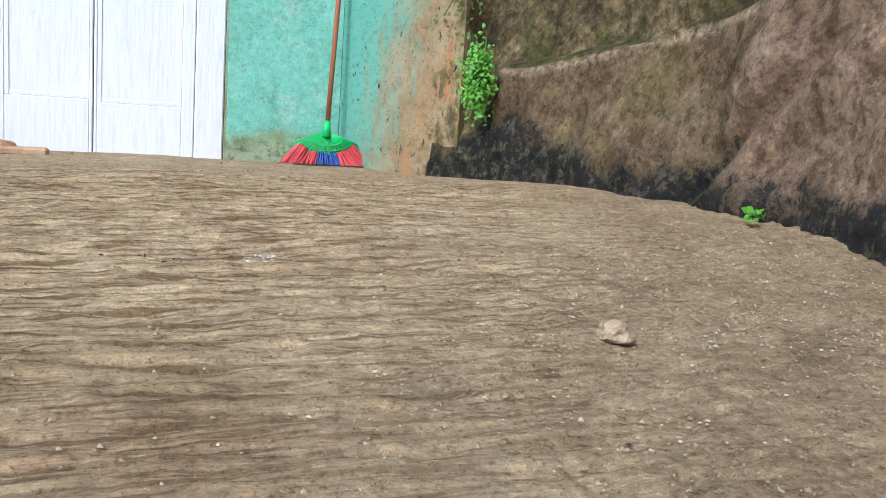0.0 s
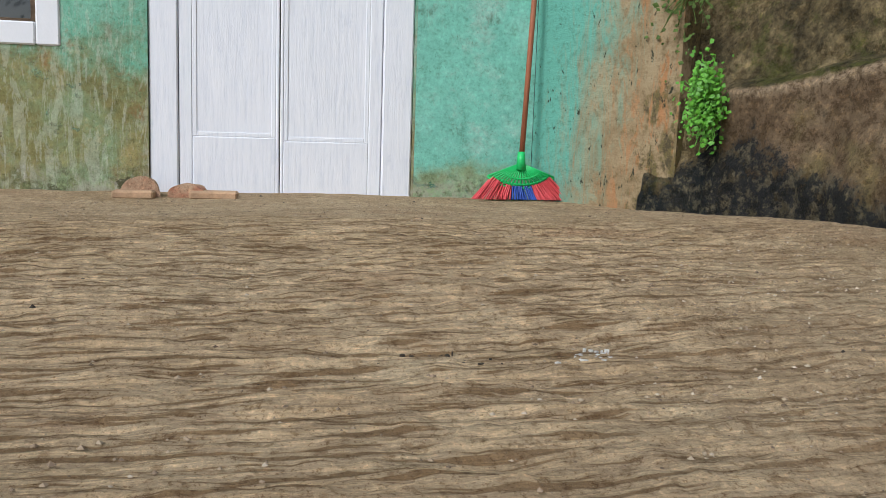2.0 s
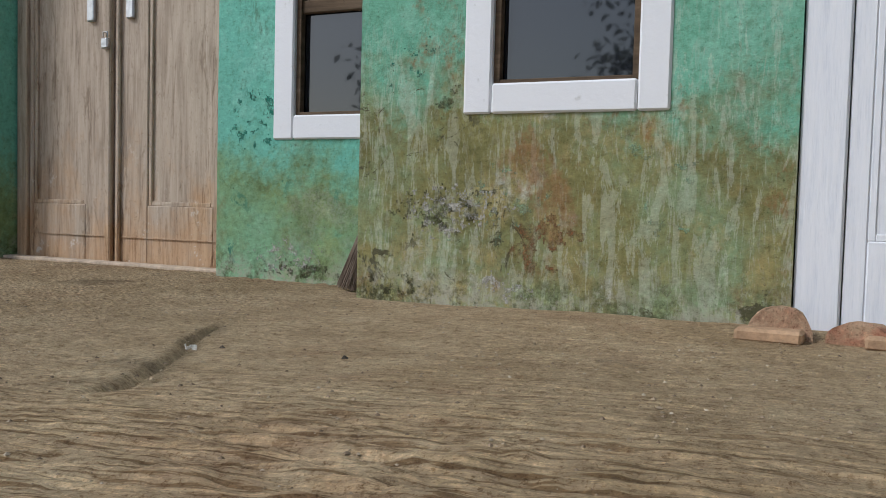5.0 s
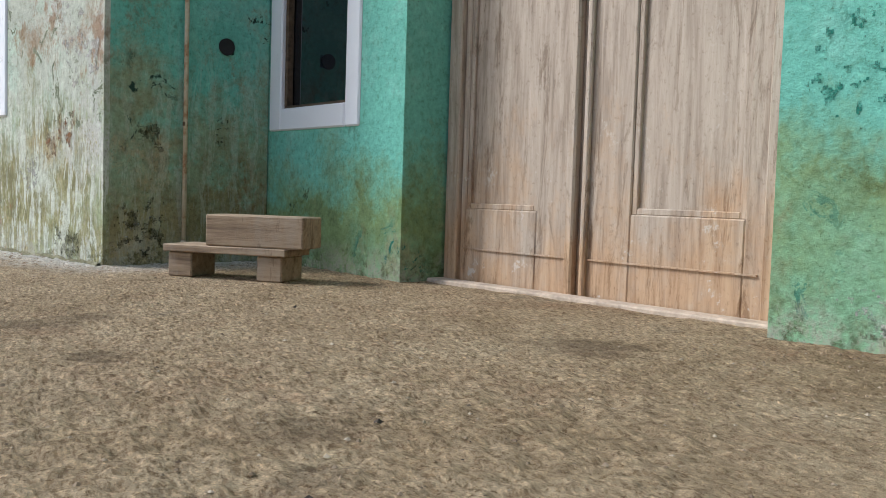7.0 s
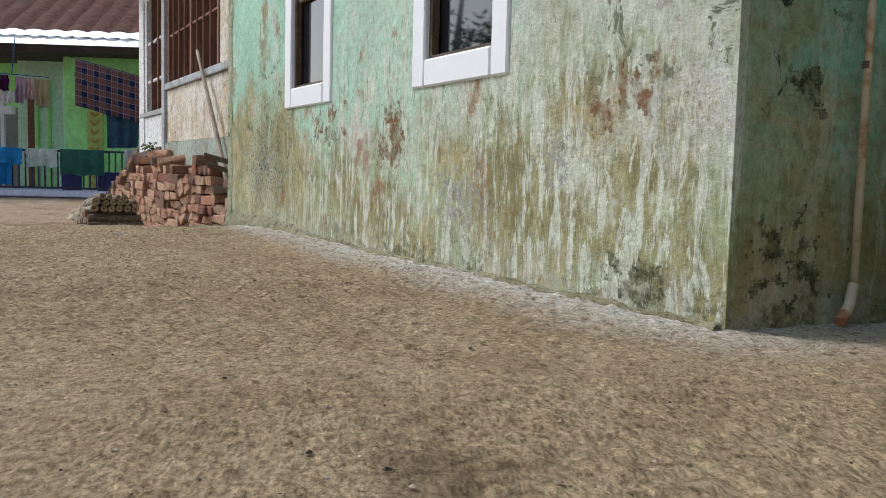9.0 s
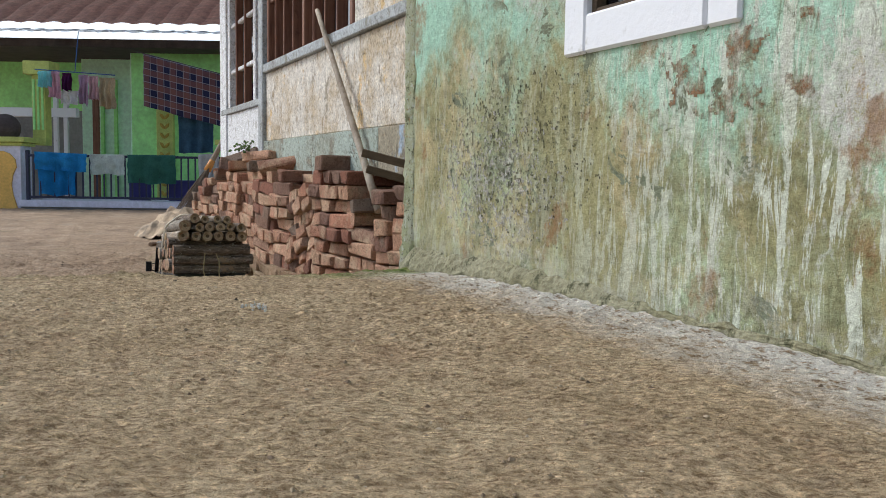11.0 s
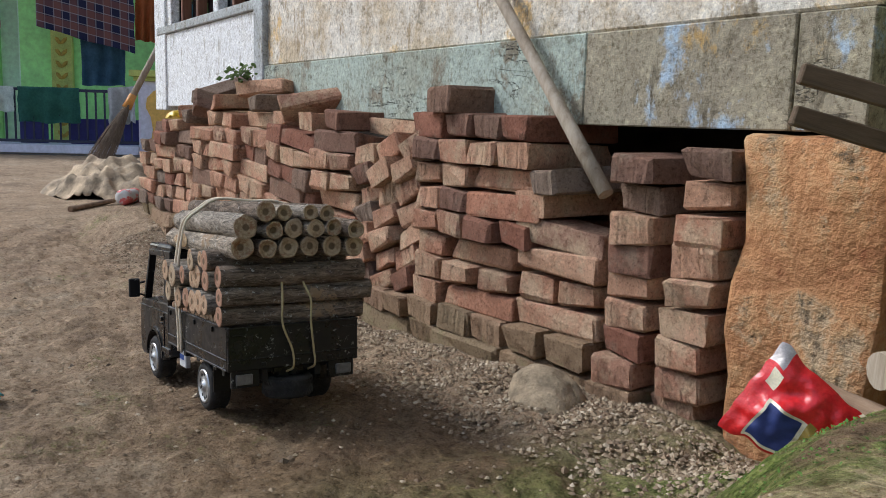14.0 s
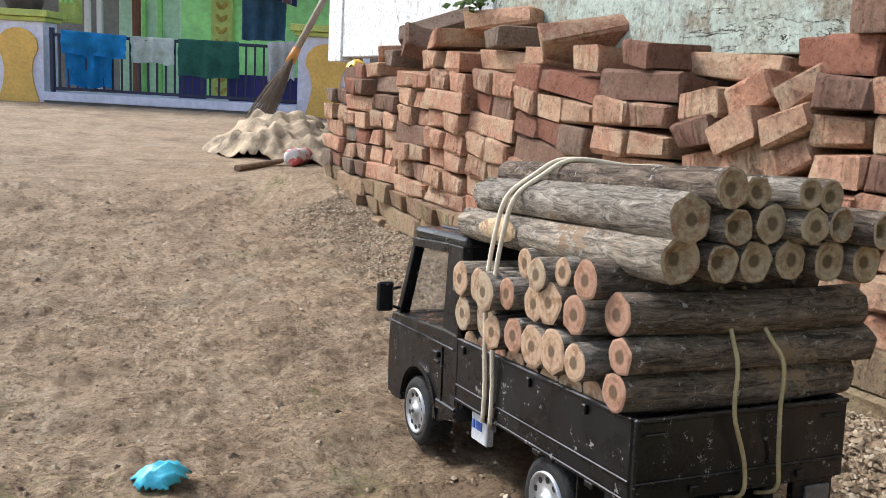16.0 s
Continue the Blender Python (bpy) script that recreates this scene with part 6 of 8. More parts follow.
def rough_stone(name, x, y, r_, seed, mat, label, squash=0.7):
    bm = bmesh.new()
    bmesh.ops.create_icosphere(bm, subdivisions=3, radius=r_)
    for v in bm.verts:
        v.co = v.co * (1 + 0.7 * noise.noise(v.co * (0.9 / r_) + Vector((seed, seed * 2, 0))) + 0.16 * noise.noise(v.co * (3.0 / r_)) + 0.08 * noise.noise(v.co * (8.0 / r_)))
        v.co.z *= squash
    lowest = min(v.co.z for v in bm.verts)
    ob = part(name, bm, mat)
    ob.matrix_basis = pose(x, y, ground_z(x, y) - lowest - 0.006, 0, 0, seed * 40)
    return tagged(ob, label, "stone")


M_PALE = plain("pale_rubble", (0.40, 0.30, 0.20), 0.95, 0, 0.3, 60, 0.8)
rough_stone("stone", 3.190, -2.372, 0.0165, 3, M_PALE, "angular pale stone lying on the slab")


def pebbles(name, n, xr, yr, size, seed, mat, label, keep=None):
    """Loose grit joined into one piece."""
    rnd = random.Random(seed)
    verts, faces = [], []
    tpl = [(1, 0, 0), (-1, 0, 0), (0, 1, 0), (0, -1, 0), (0, 0, 1), (0.7, 0.7, 0.2), (-0.7, 0.6, 0.3)]
    tri = [(0, 5, 4), (5, 2, 4), (2, 6, 4), (6, 1, 4), (1, 3, 4), (3, 0, 4)]
    count = 0
    while count < n:
        x, y = rnd.uniform(*xr), rnd.uniform(*yr)
        if keep and not keep(x, y, rnd):
            continue
        count += 1
        r_ = size * (0.35 + rnd.random() ** 3 * 1.6)
        a = rnd.uniform(0, 6.28)
        z = ground_z(x, y)
        base = len(verts)
        for vx, vy, vz in tpl:
            j = rnd.uniform(0.6, 1.2)
            px_, py_ = vx * math.cos(a) - vy * math.sin(a), vx * math.sin(a) + vy * math.cos(a)
            verts.append((x + px_ * r_ * j, y + py_ * r_ * j, z + (0.0025 if x < -2.8 else 0.0005) + vz * r_ * j * 0.75))
        faces += [tuple(base + q for q in t) for t in tri]
    me = bpy.data.meshes.new(name)
    me.from_pydata(verts, [], faces)
    me.materials.append(mat)
    return tagged(new(name, me), label, "gravel", kind="stuff")


gv = Mat("mixed_grit", 0.95, 0.0, 0.2)
isl = gv.t.nodes.new("ShaderNodeNewGeometry").outputs["Random Per Island"]
gv.colour(gv.ramp(isl, (0.0, (0.15, 0.105, 0.07)), (0.4, (0.30, 0.22, 0.145)), (0.8, (0.38, 0.30, 0.20)), (1.0, (0.52, 0.43, 0.32))))
M_GRIT = gv.m
pebbles("slab_grit", 20000, (1.9, 3.75), (-2.85, -0.4), 0.0016, 11, M_GRIT, "sparse grit on the brushed slab", lambda x, y, r2: r2.random() < 0.2 + 0.8 * smooth(2.7, 3.4, x) * smooth(-1.2, -2.0, y))
pebbles("yard_grit", 9000, (-2.8, 1.9), (-1.9, -0.15), 0.0018, 12, M_GRIT, "fine grit on the brushed slab", lambda x, y, r2: y < (-0.13 if x > -0.5 else -0.6 + 0.13 * (x + 0.53)))
def near_stack(x, y, r2):
    p = Vector((x, y, 0)) - STACK_A
    d = -p.dot(STACK_N)
    return 0.0 < d < 0.27 and r2.random() < 1.1 - d * 3.6
pebbles("gravel_strip", 26000, (-5.6, -3.1), (-1.75, -0.72), 0.0032, 13, M_GRIT, "loose gravel along the foot of the bricks", near_stack)
pebbles("dirt_crumbs", 12000, (-7.0, -2.9), (-2.6, -0.9), 0.0026, 14, M_GRIT, "crumbs of soil on the dirt yard")


def leaf_clump(name, place, spread, n, size, mat, label, cat="plant", seed=1, face=(-1, -0.2, 0.3)):
    """Small leaves on thin stems growing from the masonry."""
    rnd = random.Random(seed)
    th = empty(name, Matrix.Translation(place))
    fv = Vector(face).normalized()
    bm, st = bmesh.new(), bmesh.new()
    for k in range(n):
        p = Vector((rnd.gauss(0, 0.35), rnd.gauss(0, 0.5), rnd.gauss(0, 0.5)))
        p = Vector((p.x * spread[0], p.y * spread[1], p.z * spread[2])) + fv * rnd.uniform(0, min(0.03, spread[2]))
        if spread[2] < 0.01:
            p.z = ground_z(place[0] + p.x, place[1] + p.y) - place[2] + 0.001
        a = (fv + Vector((rnd.uniform(-1, 1), rnd.uniform(-1, 1), rnd.uniform(-0.6, 1))) * 0.8).normalized()
        t_ = a.cross(Vector((rnd.uniform(-1, 1), rnd.uniform(-1, 1), 1))).normalized()
        w2 = a.cross(t_)
        l = size * rnd.uniform(0.6, 1.3)
        q = [p, p + t_ * l * 0.5 + w2 * l * 0.38, p + t_ * l + a * l * 0.1, p + t_ * l * 0.5 - w2 * l * 0.38]
        bm.faces.new([bm.verts.new(v) for v in q])
        if k % 6 == 0 and spread[2] > 0.01:
            tube(st, [-fv * 0.02, p * 0.6, p], 0.0012, 4, cap=False)
    part("foliage", bm, mat, th, "fresh green leaves")
    if spread[2] > 0.01:
        tagged(part("stem", st, mat, th), kind="stuff")
    else:
        st.free()
    return tagged(th, label, cat)


M_LEAF = plain("fresh_leaf", (0.11, 0.33, 0.03), 0.5, 0, 0.35, 60, 0.1)
M_WEED = plain("low_weed", (0.10, 0.20, 0.03), 0.7, 0, 0.4, 60, 0.1)
M_MOSS = plain("moss_leaf", (0.07, 0.12, 0.02), 0.8, 0, 0.35, 60, 0.1)
leaf_clump("wall_plant", (3.625, -0.88, 0.272), (0.045, 0.06, 0.085), 950, 0.013, M_LEAF, "bright green small-leaved plant growing from the mossy wall", seed=2)
leaf_clump("seedling", (3.74, -1.86, 0.055), (0.012, 0.015, 0.012), 14, 0.014, M_LEAF, "small green seedling at the wall's foot", seed=5)
leaf_clump("moss_tuft", (3.60, -0.78, 0.55), (0.06, 0.12, 0.16), 260, 0.014, M_MOSS, "dark green moss hanging on the wall", "moss", seed=6)
leaf_clump("dried_plant", (-5.05, -1.06, 0.30), (0.03, 0.05, 0.025), 60, 0.018, M_MOSS, "wilted leaves lying on the bricks", seed=7, face=(0.5, -0.6, 0.5))
for k, (x, y, n) in enumerate(((-2.92, -1.05, 70), (-2.86, -1.13, 60), (-2.93, -1.53, 40), (-3.62, -0.86, 16))):
    leaf_clump("grass_tuft", (x, y, ground_z(x, y)), (0.06, 0.06, 0.003), n * 3, 0.0032, M_WEED, "low green weeds at the slab's broken edge", "weeds", 20 + k, (0, 0, 1))


def crumpled(name, x, y, sx, sy, sz, mat, label, cat, seed, cuts=26, rz=0, z=None):
    """A heap of cloth or plastic with folds."""
    bm = bmesh.new()
    bmesh.ops.create_grid(bm, x_segments=cuts, y_segments=cuts, size=1.0)
    for v in bm.verts:
        r2 = min(1.0, math.hypot(v.co.x, v.co.y))
        h = (1 - r2 ** 1.7) * sz + sz * 0.55 * abs(noise.noise((v.co.x * 2.2, v.co.y * 2.2, seed))) + sz * 0.25 * noise.noise((v.co.x * 6, v.co.y * 6, seed)) + sz * 0.4 * abs(noise.noise((v.co.x * 4.5, v.co.y * 3.5, seed + 9))) + sz * 0.35 * abs(noise.noise((v.co.x * 9, v.co.y * 5, seed + 2)))
        h *= 1 - r2 ** 5
        edge = 1 + 0.2 * noise.noise((v.co.x * 1.5, v.co.y * 1.5, seed + 4))
        v.co = Vector((v.co.x * sx * edge, v.co.y * sy * edge, max(0.002, h) if r2 < 0.99 else 0.002))
    out = [v for v in bm.verts if math.hypot(v.co.x / sx, v.co.y / sy) > 0.93 + 0.16 * noise.noise((v.co.x / sx * 3, v.co.y / sy * 3, seed))]
    bmesh.ops.delete(bm, geom=out, context='VERTS')
    for f in bm.faces:
        f.smooth = True
    bmesh.ops.solidify(bm, geom=bm.faces[:], thickness=0.0015)
    ob = part(name, bm, mat)
    ob.matrix_basis = pose(x, y, (ground_z(x, y) if z is None else z) + 0.003, 0, 0, rz)
    return tagged(ob, label, cat)


crumpled("plastic_sack", -7.36, -1.24, 0.60, 0.34, 0.165, plain("dirty_tan_sacking", (0.34, 0.255, 0.165), 0.85, 0, 0.8, 11, 0.9), "dirty tan woven sack crumpled on the ground", "sack", 3.0, 56, 28, ground_z(-7.36, -1.24) - 0.03)
stick("fallen_stick", (-6.66, -1.50, ground_z(-6.66, -1.50) + 0.012), (-6.95, -1.30, ground_z(-6.95, -1.30) + 0.016), 0.014, 0.011, M_BRANCH, "short brown stick lying beside the sack", "stick", 0.01)
crumpled("plastic_scrap", -3.905, -1.690, 0.026, 0.032, 0.012, plain("cyan_plastic", (0.06, 0.42, 0.55), 0.4, 0, 0.25, 60, 0.1), "torn scrap of cyan plastic on the dirt", "plastic scrap", 9.0, 14, 30)
bm = bmesh.new()
lathe(bm, [(0.018, -0.07), (0.036, -0.066), (0.038, -0.05), (0.037, 0.0), (0.038, 0.05), (0.034, 0.066), (0.02, 0.07)], 16)
cn = Mat("red_white_can", 0.4, 0.0, 0.4)
cn.colour(cn.mix(cn.mask(cn.noise(16.0, 3), 0.47, 0.53), (0.62, 0.58, 0.54), (0.58, 0.10, 0.09)))
ob = part("drink_can", bm, cn.m)
ob.matrix_basis = pose(-6.93, -1.23, ground_z(-6.93, -1.23) + 0.036, 0, 90, 55)
tagged(ob, "faded red and white can lying on the dirt", "can")
ob = crumpled("yellow_wrapper", -6.62, -1.05, 0.06, 0.05, 0.03, plain("yellow_plastic", (0.65, 0.42, 0.02), 0.4, 0, 0.2, 40, 0.1), "crumpled yellow wrapper behind the bricks", "wrapper", 5.0, 12, 0, 0.16)
def flecks(x, y, sx, sy, mat_c, lab, n, seed):
    """Thin dried flecks scattered round one spot."""
    rnd = random.Random(seed)
    bm = bmesh.new()
    for k in range(n):
        px_, py_ = rnd.gauss(0, 0.45) * sx, rnd.gauss(0, 0.45) * sy
        rr = rnd.uniform(0.0008, 0.0028)
        z = ground_z(x + px_, y + py_) + 0.0022
        vs = [bm.verts.new((x + px_ + rr * rnd.uniform(0.5, 1.3) * math.cos(a), y + py_ + rr * 0.7 * rnd.uniform(0.5, 1.3) * math.sin(a), z)) for a in np.linspace(0, 5.6, 8)]
        bm.faces.new(vs)
    res = bmesh.ops.extrude_face_region(bm, geom=bm.faces[:])
    bmesh.ops.translate(bm, vec=(0, 0, -0.004), verts=[v for v in res["geom"] if isinstance(v, bmesh.types.BMVert)])
    bmesh.ops.recalc_face_normals(bm, faces=bm.faces[:])
    return tagged(part("dried_splash", bm, plain("dried_" + lab[:4], mat_c, 0.9, 0, 0.4, 90, 0.6)), lab, "splash", kind="stuff")


flecks(2.907, -2.083, 0.035, 0.025, (0.62, 0.60, 0.55), "white lime flecks dried on the slab", 26, 1)
flecks(2.775, -2.082, 0.05, 0.02, (0.06, 0.045, 0.03), "dark droppings smeared on the slab", 40, 2)
flecks(-2.30, -1.28, 0.04, 0.022, (0.60, 0.58, 0.53), "white lime flecks near the slab's edge", 40, 3)
flecks(1.62, -0.98, 0.02, 0.012, (0.62, 0.60, 0.55), "white flecks on the slab by the crack", 12, 4)

# short log lying at the foot of the concrete block
stick("fallen_log", (-3.17, -0.80, -0.105), (-2.955, -0.775, -0.125), 0.019, 0.017, M_BRANCH, "short brown branch lying at the block's foot", "log")
pebbles("dark_debris", 260, (-2.8, 3.3), (-2.6, -0.3), 0.0028, 15, plain("dark_dry_bits", (0.055, 0.04, 0.028), 0.9, 0, 0.4, 80, 0.3), "dark dry bits of leaf scattered on the slab", lambda x, y, r2: y < (-0.35 if x > -0.5 else -0.7))
pebbles("twig_bits", 120, (-6.0, -3.0), (-2.4, -1.2), 0.006, 16, plain("brown_dry_bits", (0.10, 0.07, 0.045), 0.9, 0, 0.4, 80, 0.3), "small dark clods on the dirt yard")

# ---- the loaded model truck ----
TS = 1.25


def truck_pose():
    """Stands in the dirt yard beside the bricks, its wheels on the ground."""
    yaw = 3.30
    ax0, ay0 = Vector((math.cos(yaw), math.sin(yaw), 0)), Vector((-math.sin(yaw), math.cos(yaw), 0))
    mid = Vector((-3.86, -1.318, 0))

    def foot(u, v):
        p = mid + ax0 * (u * TS) + ay0 * (v * TS)
        return Vector((p.x, p.y, ground_z(p.x, p.y) + 0.003))

    rear = (foot(-0.105, 0.064) + foot(-0.105, -0.064)) / 2
    front = (foot(0.1085, 0.064) + foot(0.1085, -0.064)) / 2
    ax = (front - rear).normalized()
    ay = (foot(0.0, 0.064) - foot(0.0, -0.064)).normalized()
    az = ax.cross(ay).normalized()
    ay = az.cross(ax)
    m = Matrix((ax, ay, az)).transposed().to_4x4()
    m.translation = rear + ax * 0.105 * TS
    return m @ Matrix.Scale(TS, 4)


TRUCK = truck_pose()
bk = Mat("scuffed_black_paint", 0.38, 0.0, 0.4)
bkc = bk.mix(bk.mask(bk.noise(30.0, 6, 0.7), 0.55, 0.75), (0.006, 0.006, 0.007), (0.018, 0.017, 0.016))
bkc = bk.mix(bk.mask(bk.noise(95.0, 5, 0.8), 0.62, 0.65), bkc, (0.25, 0.24, 0.22))
bk.colour(bkc)
bk.rough(bk.ramp(bk.noise(25.0, 5), (0.4, (0.2, 0.2, 0.2)), (0.62, (0.5, 0.5, 0.5))))
bk.bump(bk.noise(120.0, 4), 0.1, 0.001)
M_BLACK = bk.m
M_TYRE = plain("dusty_rubber", (0.032, 0.030, 0.028), 0.85, 0, 0.5, 60, 0.3, 0.25)
M_CHROME = plain("silver_rim", (0.48, 0.49, 0.50), 0.3, 0.65, 0.15, 80, 0.05)
M_HOLE = plain("dark_plastic", (0.012, 0.012, 0.012), 0.6, 0, 0.2, 60, 0)
M_LAMP = plain("grey_lamp_lens", (0.15, 0.14, 0.13), 0.3, 0, 0.3, 160, 0.2)
M_PLATE = plain("worn_white_plate", (0.50, 0.51, 0.52), 0.5, 0, 0.3, 70, 0.1)
M_PRINT = plain("blue_print", (0.05, 0.12, 0.42), 0.5, 0, 0.1, 70, 0)
cg = Mat("clear_window_plastic", 0.04, 0.0, 0.5)
cg.colour((0.92, 0.94, 0.95))
cg.b.inputs["Transmission Weight"].default_value = 0.92
cg.b.inputs["IOR"].default_value = 1.35
M_CLEAR = cg.m


def prism(bm, outline, y0, y1, bevel=0.0):
    """A side outline of (x, z) drawn out across y."""
    a = [bm.verts.new((x, y0, z)) for x, z in outline]
    c = [bm.verts.new((x, y1, z)) for x, z in outline]
    n = len(outline)
    fs = [bm.faces.new(a[::-1]), bm.faces.new(c)]
    for k in range(n):
        fs.append(bm.faces.new((a[k], a[(k + 1) % n], c[(k + 1) % n], c[k])))
    bmesh.ops.recalc_face_normals(bm, faces=fs)
    if bevel:
        es = [e for e in bm.edges if e.verts[0] in a + c and e.verts[1] in a + c]
        bmesh.ops.bevel(bm, geom=es, offset=bevel, segments=2, affect='EDGES', profile=0.6)


def wheel(truck, name, m, flat=False):
    w_ = empty(name, m)
    w_.parent = truck
    bm = bmesh.new()
    lathe(bm, [(0.0175, -0.0105), (0.0225, -0.0125), (0.0262, -0.0115), (0.0282, -0.0085), (0.0285, 0.0), (0.0282, 0.0085), (0.0262, 0.0115), (0.0225, 0.0125), (0.0175, 0.0105)], 40)
    part("tyre", bm, M_TYRE, w_, "dusty black rubber tyre")
    bm = bmesh.new()
    for k in range(40):
        a = 2 * math.pi * k / 40
        for s2 in (-1, 1):
            box(bm, (-0.0012, -0.0035, 0.0), (0.0012, 0.0035, 0.0012), m=Matrix.Rotation(a + s2 * 0.04, 4, 'Y') @ Matrix.Translation((0, s2 * 0.0055, 0.028)) @ Matrix.Rotation(s2 * 0.5, 4, 'Z'))
    part("tread", bm, M_TYRE, w_)
    if not flat:
        bm = bmesh.new()
        lathe(bm, [(0.0195, 0.0), (0.0195, 0.0128), (0.0180, 0.0134), (0.0168, 0.0112), (0.0135, 0.0109), (0.0105, 0.0120), (0.0060, 0.0120), (0.0052, 0.0140), (0.0028, 0.0145)], 40)
        rim = part("rim", bm, M_CHROME, w_, "silver steel rim with round holes")
        # dark discs laid on the rim, colour standing for the shade in its holes
        bm = bmesh.new()
        for k in range(10):
            a = 2 * math.pi * k / 10
            lathe(bm, [(0.0020, 0.0100), (0.0022, 0.01155)], 10, Matrix.Translation((0.0142 * math.cos(a), 0, 0.0142 * math.sin(a))))
        part("rim_hole", bm, M_HOLE, rim)
        bm = bmesh.new()
        lathe(bm, [(0.0020, 0.0120), (0.0020, 0.0150), (0.0012, 0.0156)], 6)
        part("hub_nut", bm, M_HOLE, rim)
    return w_


def truck():
    t = empty("model_truck", TRUCK)
    # cab: lower body with the wheel arch cut out
    arch = [(0.1085 + 0.0355 * math.cos(a), 0.030 + 0.0355 * math.sin(a)) for a in np.linspace(0.0, math.pi, 13)]
    low = [(0.032, 0.040), (0.032, 0.108), (0.060, 0.109), (0.172, 0.1045), (0.1795, 0.090), (0.181, 0.060), (0.180, 0.034), (0.170, 0.026), (0.1475, 0.027)] + arch[1:-1] + [(0.071, 0.030), (0.060, 0.034)]
    bm = bmesh.new()
    prism(bm, low, -0.0745, 0.0745, 0.0022)
    cab = part("cab_body", bm, M_BLACK, t, "scuffed black cab body")
    for s2 in (-1, 1):
        bm = bmesh.new()
        y0, y1 = (0.0700, 0.0762) if s2 > 0 else (-0.0762, -0.0700)
        ring = [(0.1085 + 0.0405 * math.cos(a), 0.031 + 0.0405 * math.sin(a)) for a in np.linspace(0.05, math.pi - 0.05, 13)]
        prism(bm, ring + [(0.1085 + (x - 0.1085) * 0.88, 0.031 + (z - 0.031) * 0.88) for x, z in ring[::-1]], y0, y1)
        box(bm, (0.034, y0, 0.042), (0.070, y1, 0.050), bevel=0.001)
        part("fender_trim", bm, M_BLACK, cab, "raised black wheel-arch trim")
    for s2 in (-1, 1):
        ya, yb = (0.0735, 0.0758) if s2 > 0 else (-0.0758, -0.0735)
        part("door_moulding", boxed((0.040, ya, 0.0945), (0.176, yb, 0.0965), bevel=0.0006), M_BLACK, cab)
        part("door_seam", boxed((0.0605, ya, 0.045), (0.0618, yb - 0.0004 * s2, 0.094)), M_BLACK, cab)
        part("door_handle", boxed((0.0675, ya, 0.0835), (0.0765, yb + 0.0012 * s2, 0.0885), bevel=0.0008), M_BLACK, cab)
        part("lock_plate", boxed((0.0675, ya, 0.078), (0.0765, yb, 0.081), bevel=0.0006), M_BLACK, cab)
    for s2 in (-1, 1):
        ya, yb = (0.064, 0.0735) if s2 > 0 else (-0.0735, -0.064)
        for outline in ([(0.034, 0.106), (0.034, 0.177), (0.060, 0.1775), (0.0665, 0.107)], [(0.166, 0.104), (0.131, 0.1745), (0.125, 0.1745), (0.157, 0.104)], [(0.060, 0.1695), (0.060, 0.1775), (0.132, 0.1755), (0.134, 0.168)]):
            bm = bmesh.new()
            prism(bm, outline, ya, yb, 0.001)
            part("pillar", bm, M_BLACK, cab)
    for z0, z1 in ((0.107, 0.130), (0.160, 0.177)):
        part("cab_rear_panel", boxed((0.0335, -0.064, z0), (0.0365, 0.064, z1)), M_BLACK, cab)
    bm = bmesh.new()
    box(bm, (0.031, -0.0725, 0.1755), (0.133, 0.0725, 0.1850), bevel=0.0035, segs=2)
    part("roof", bm, M_BLACK, cab, "ribbed black roof")
    for q in range(6):
        y = -0.05 + 0.02 * q
        part("roof_rib", boxed((0.036, y - 0.003, 0.1845), (0.118, y + 0.003, 0.1868), bevel=0.0008), M_BLACK, cab)
    bm = bmesh.new()
    prism(bm, [(0.164, 0.105), (0.1325, 0.1735), (0.1315, 0.1730), (0.163, 0.1045)], -0.063, 0.063)
    part("windscreen", bm, M_CLEAR, cab, "clear windscreen")
    bm = bmesh.new()
    box(bm, (0.034, -0.062, 0.1305), (0.0348, 0.062, 0.1595))
    part("rear_window", bm, M_CLEAR, cab)
    bm = bmesh.new()
    box(bm, (0.132, -0.066, 0.088), (0.160, 0.066, 0.1055), bevel=0.004)
    for y in (-0.033, 0.033):
        box(bm, (0.040, y - 0.026, 0.098), (0.050, y + 0.026, 0.145), bevel=0.004)
    part("interior", bm, M_HOLE, cab, "dark seats and dashboard")
    for s2 in (-1, 1):
        bm = bmesh.new()
        box(bm, (0.1555, s2 * 0.088 - 0.0075, 0.107), (0.1605, s2 * 0.088 + 0.0075, 0.133), bevel=0.0015)
        tube(bm, [(0.158, s2 * 0.073, 0.108), (0.158, s2 * 0.083, 0.112)], 0.0014, 6)
        tube(bm, [(0.158, s2 * 0.073, 0.128), (0.158, s2 * 0.083, 0.126)], 0.0014, 6)
        part("wing_mirror", bm, M_BLACK, cab, "square black wing mirror")
        bm = bmesh.new()
        box(bm, (0.0395, s2 * 0.0742 - 0.0006, 0.142), (0.0475, s2 * 0.0742 + 0.0006, 0.158), bevel=0.0005)
        part("vent_plate", bm, M_LAMP, cab, "small pale vent plate")
    bm = bmesh.new()
    box(bm, (0.1795, -0.072, 0.026), (0.186, 0.072, 0.044), bevel=0.002)
    part("front_bumper", bm, M_BLACK, cab)
    for y in (-0.055, 0.055):
        bm = bmesh.new()
        lathe(bm, [(0.009, 0.0), (0.0095, 0.0025), (0.006, 0.004)], 18, Matrix.Translation((0.180, y, 0.066)) @ Matrix.Rotation(-math.pi / 2, 4, 'Z'))
        part("headlight", bm, M_LAMP, cab, "round headlight")
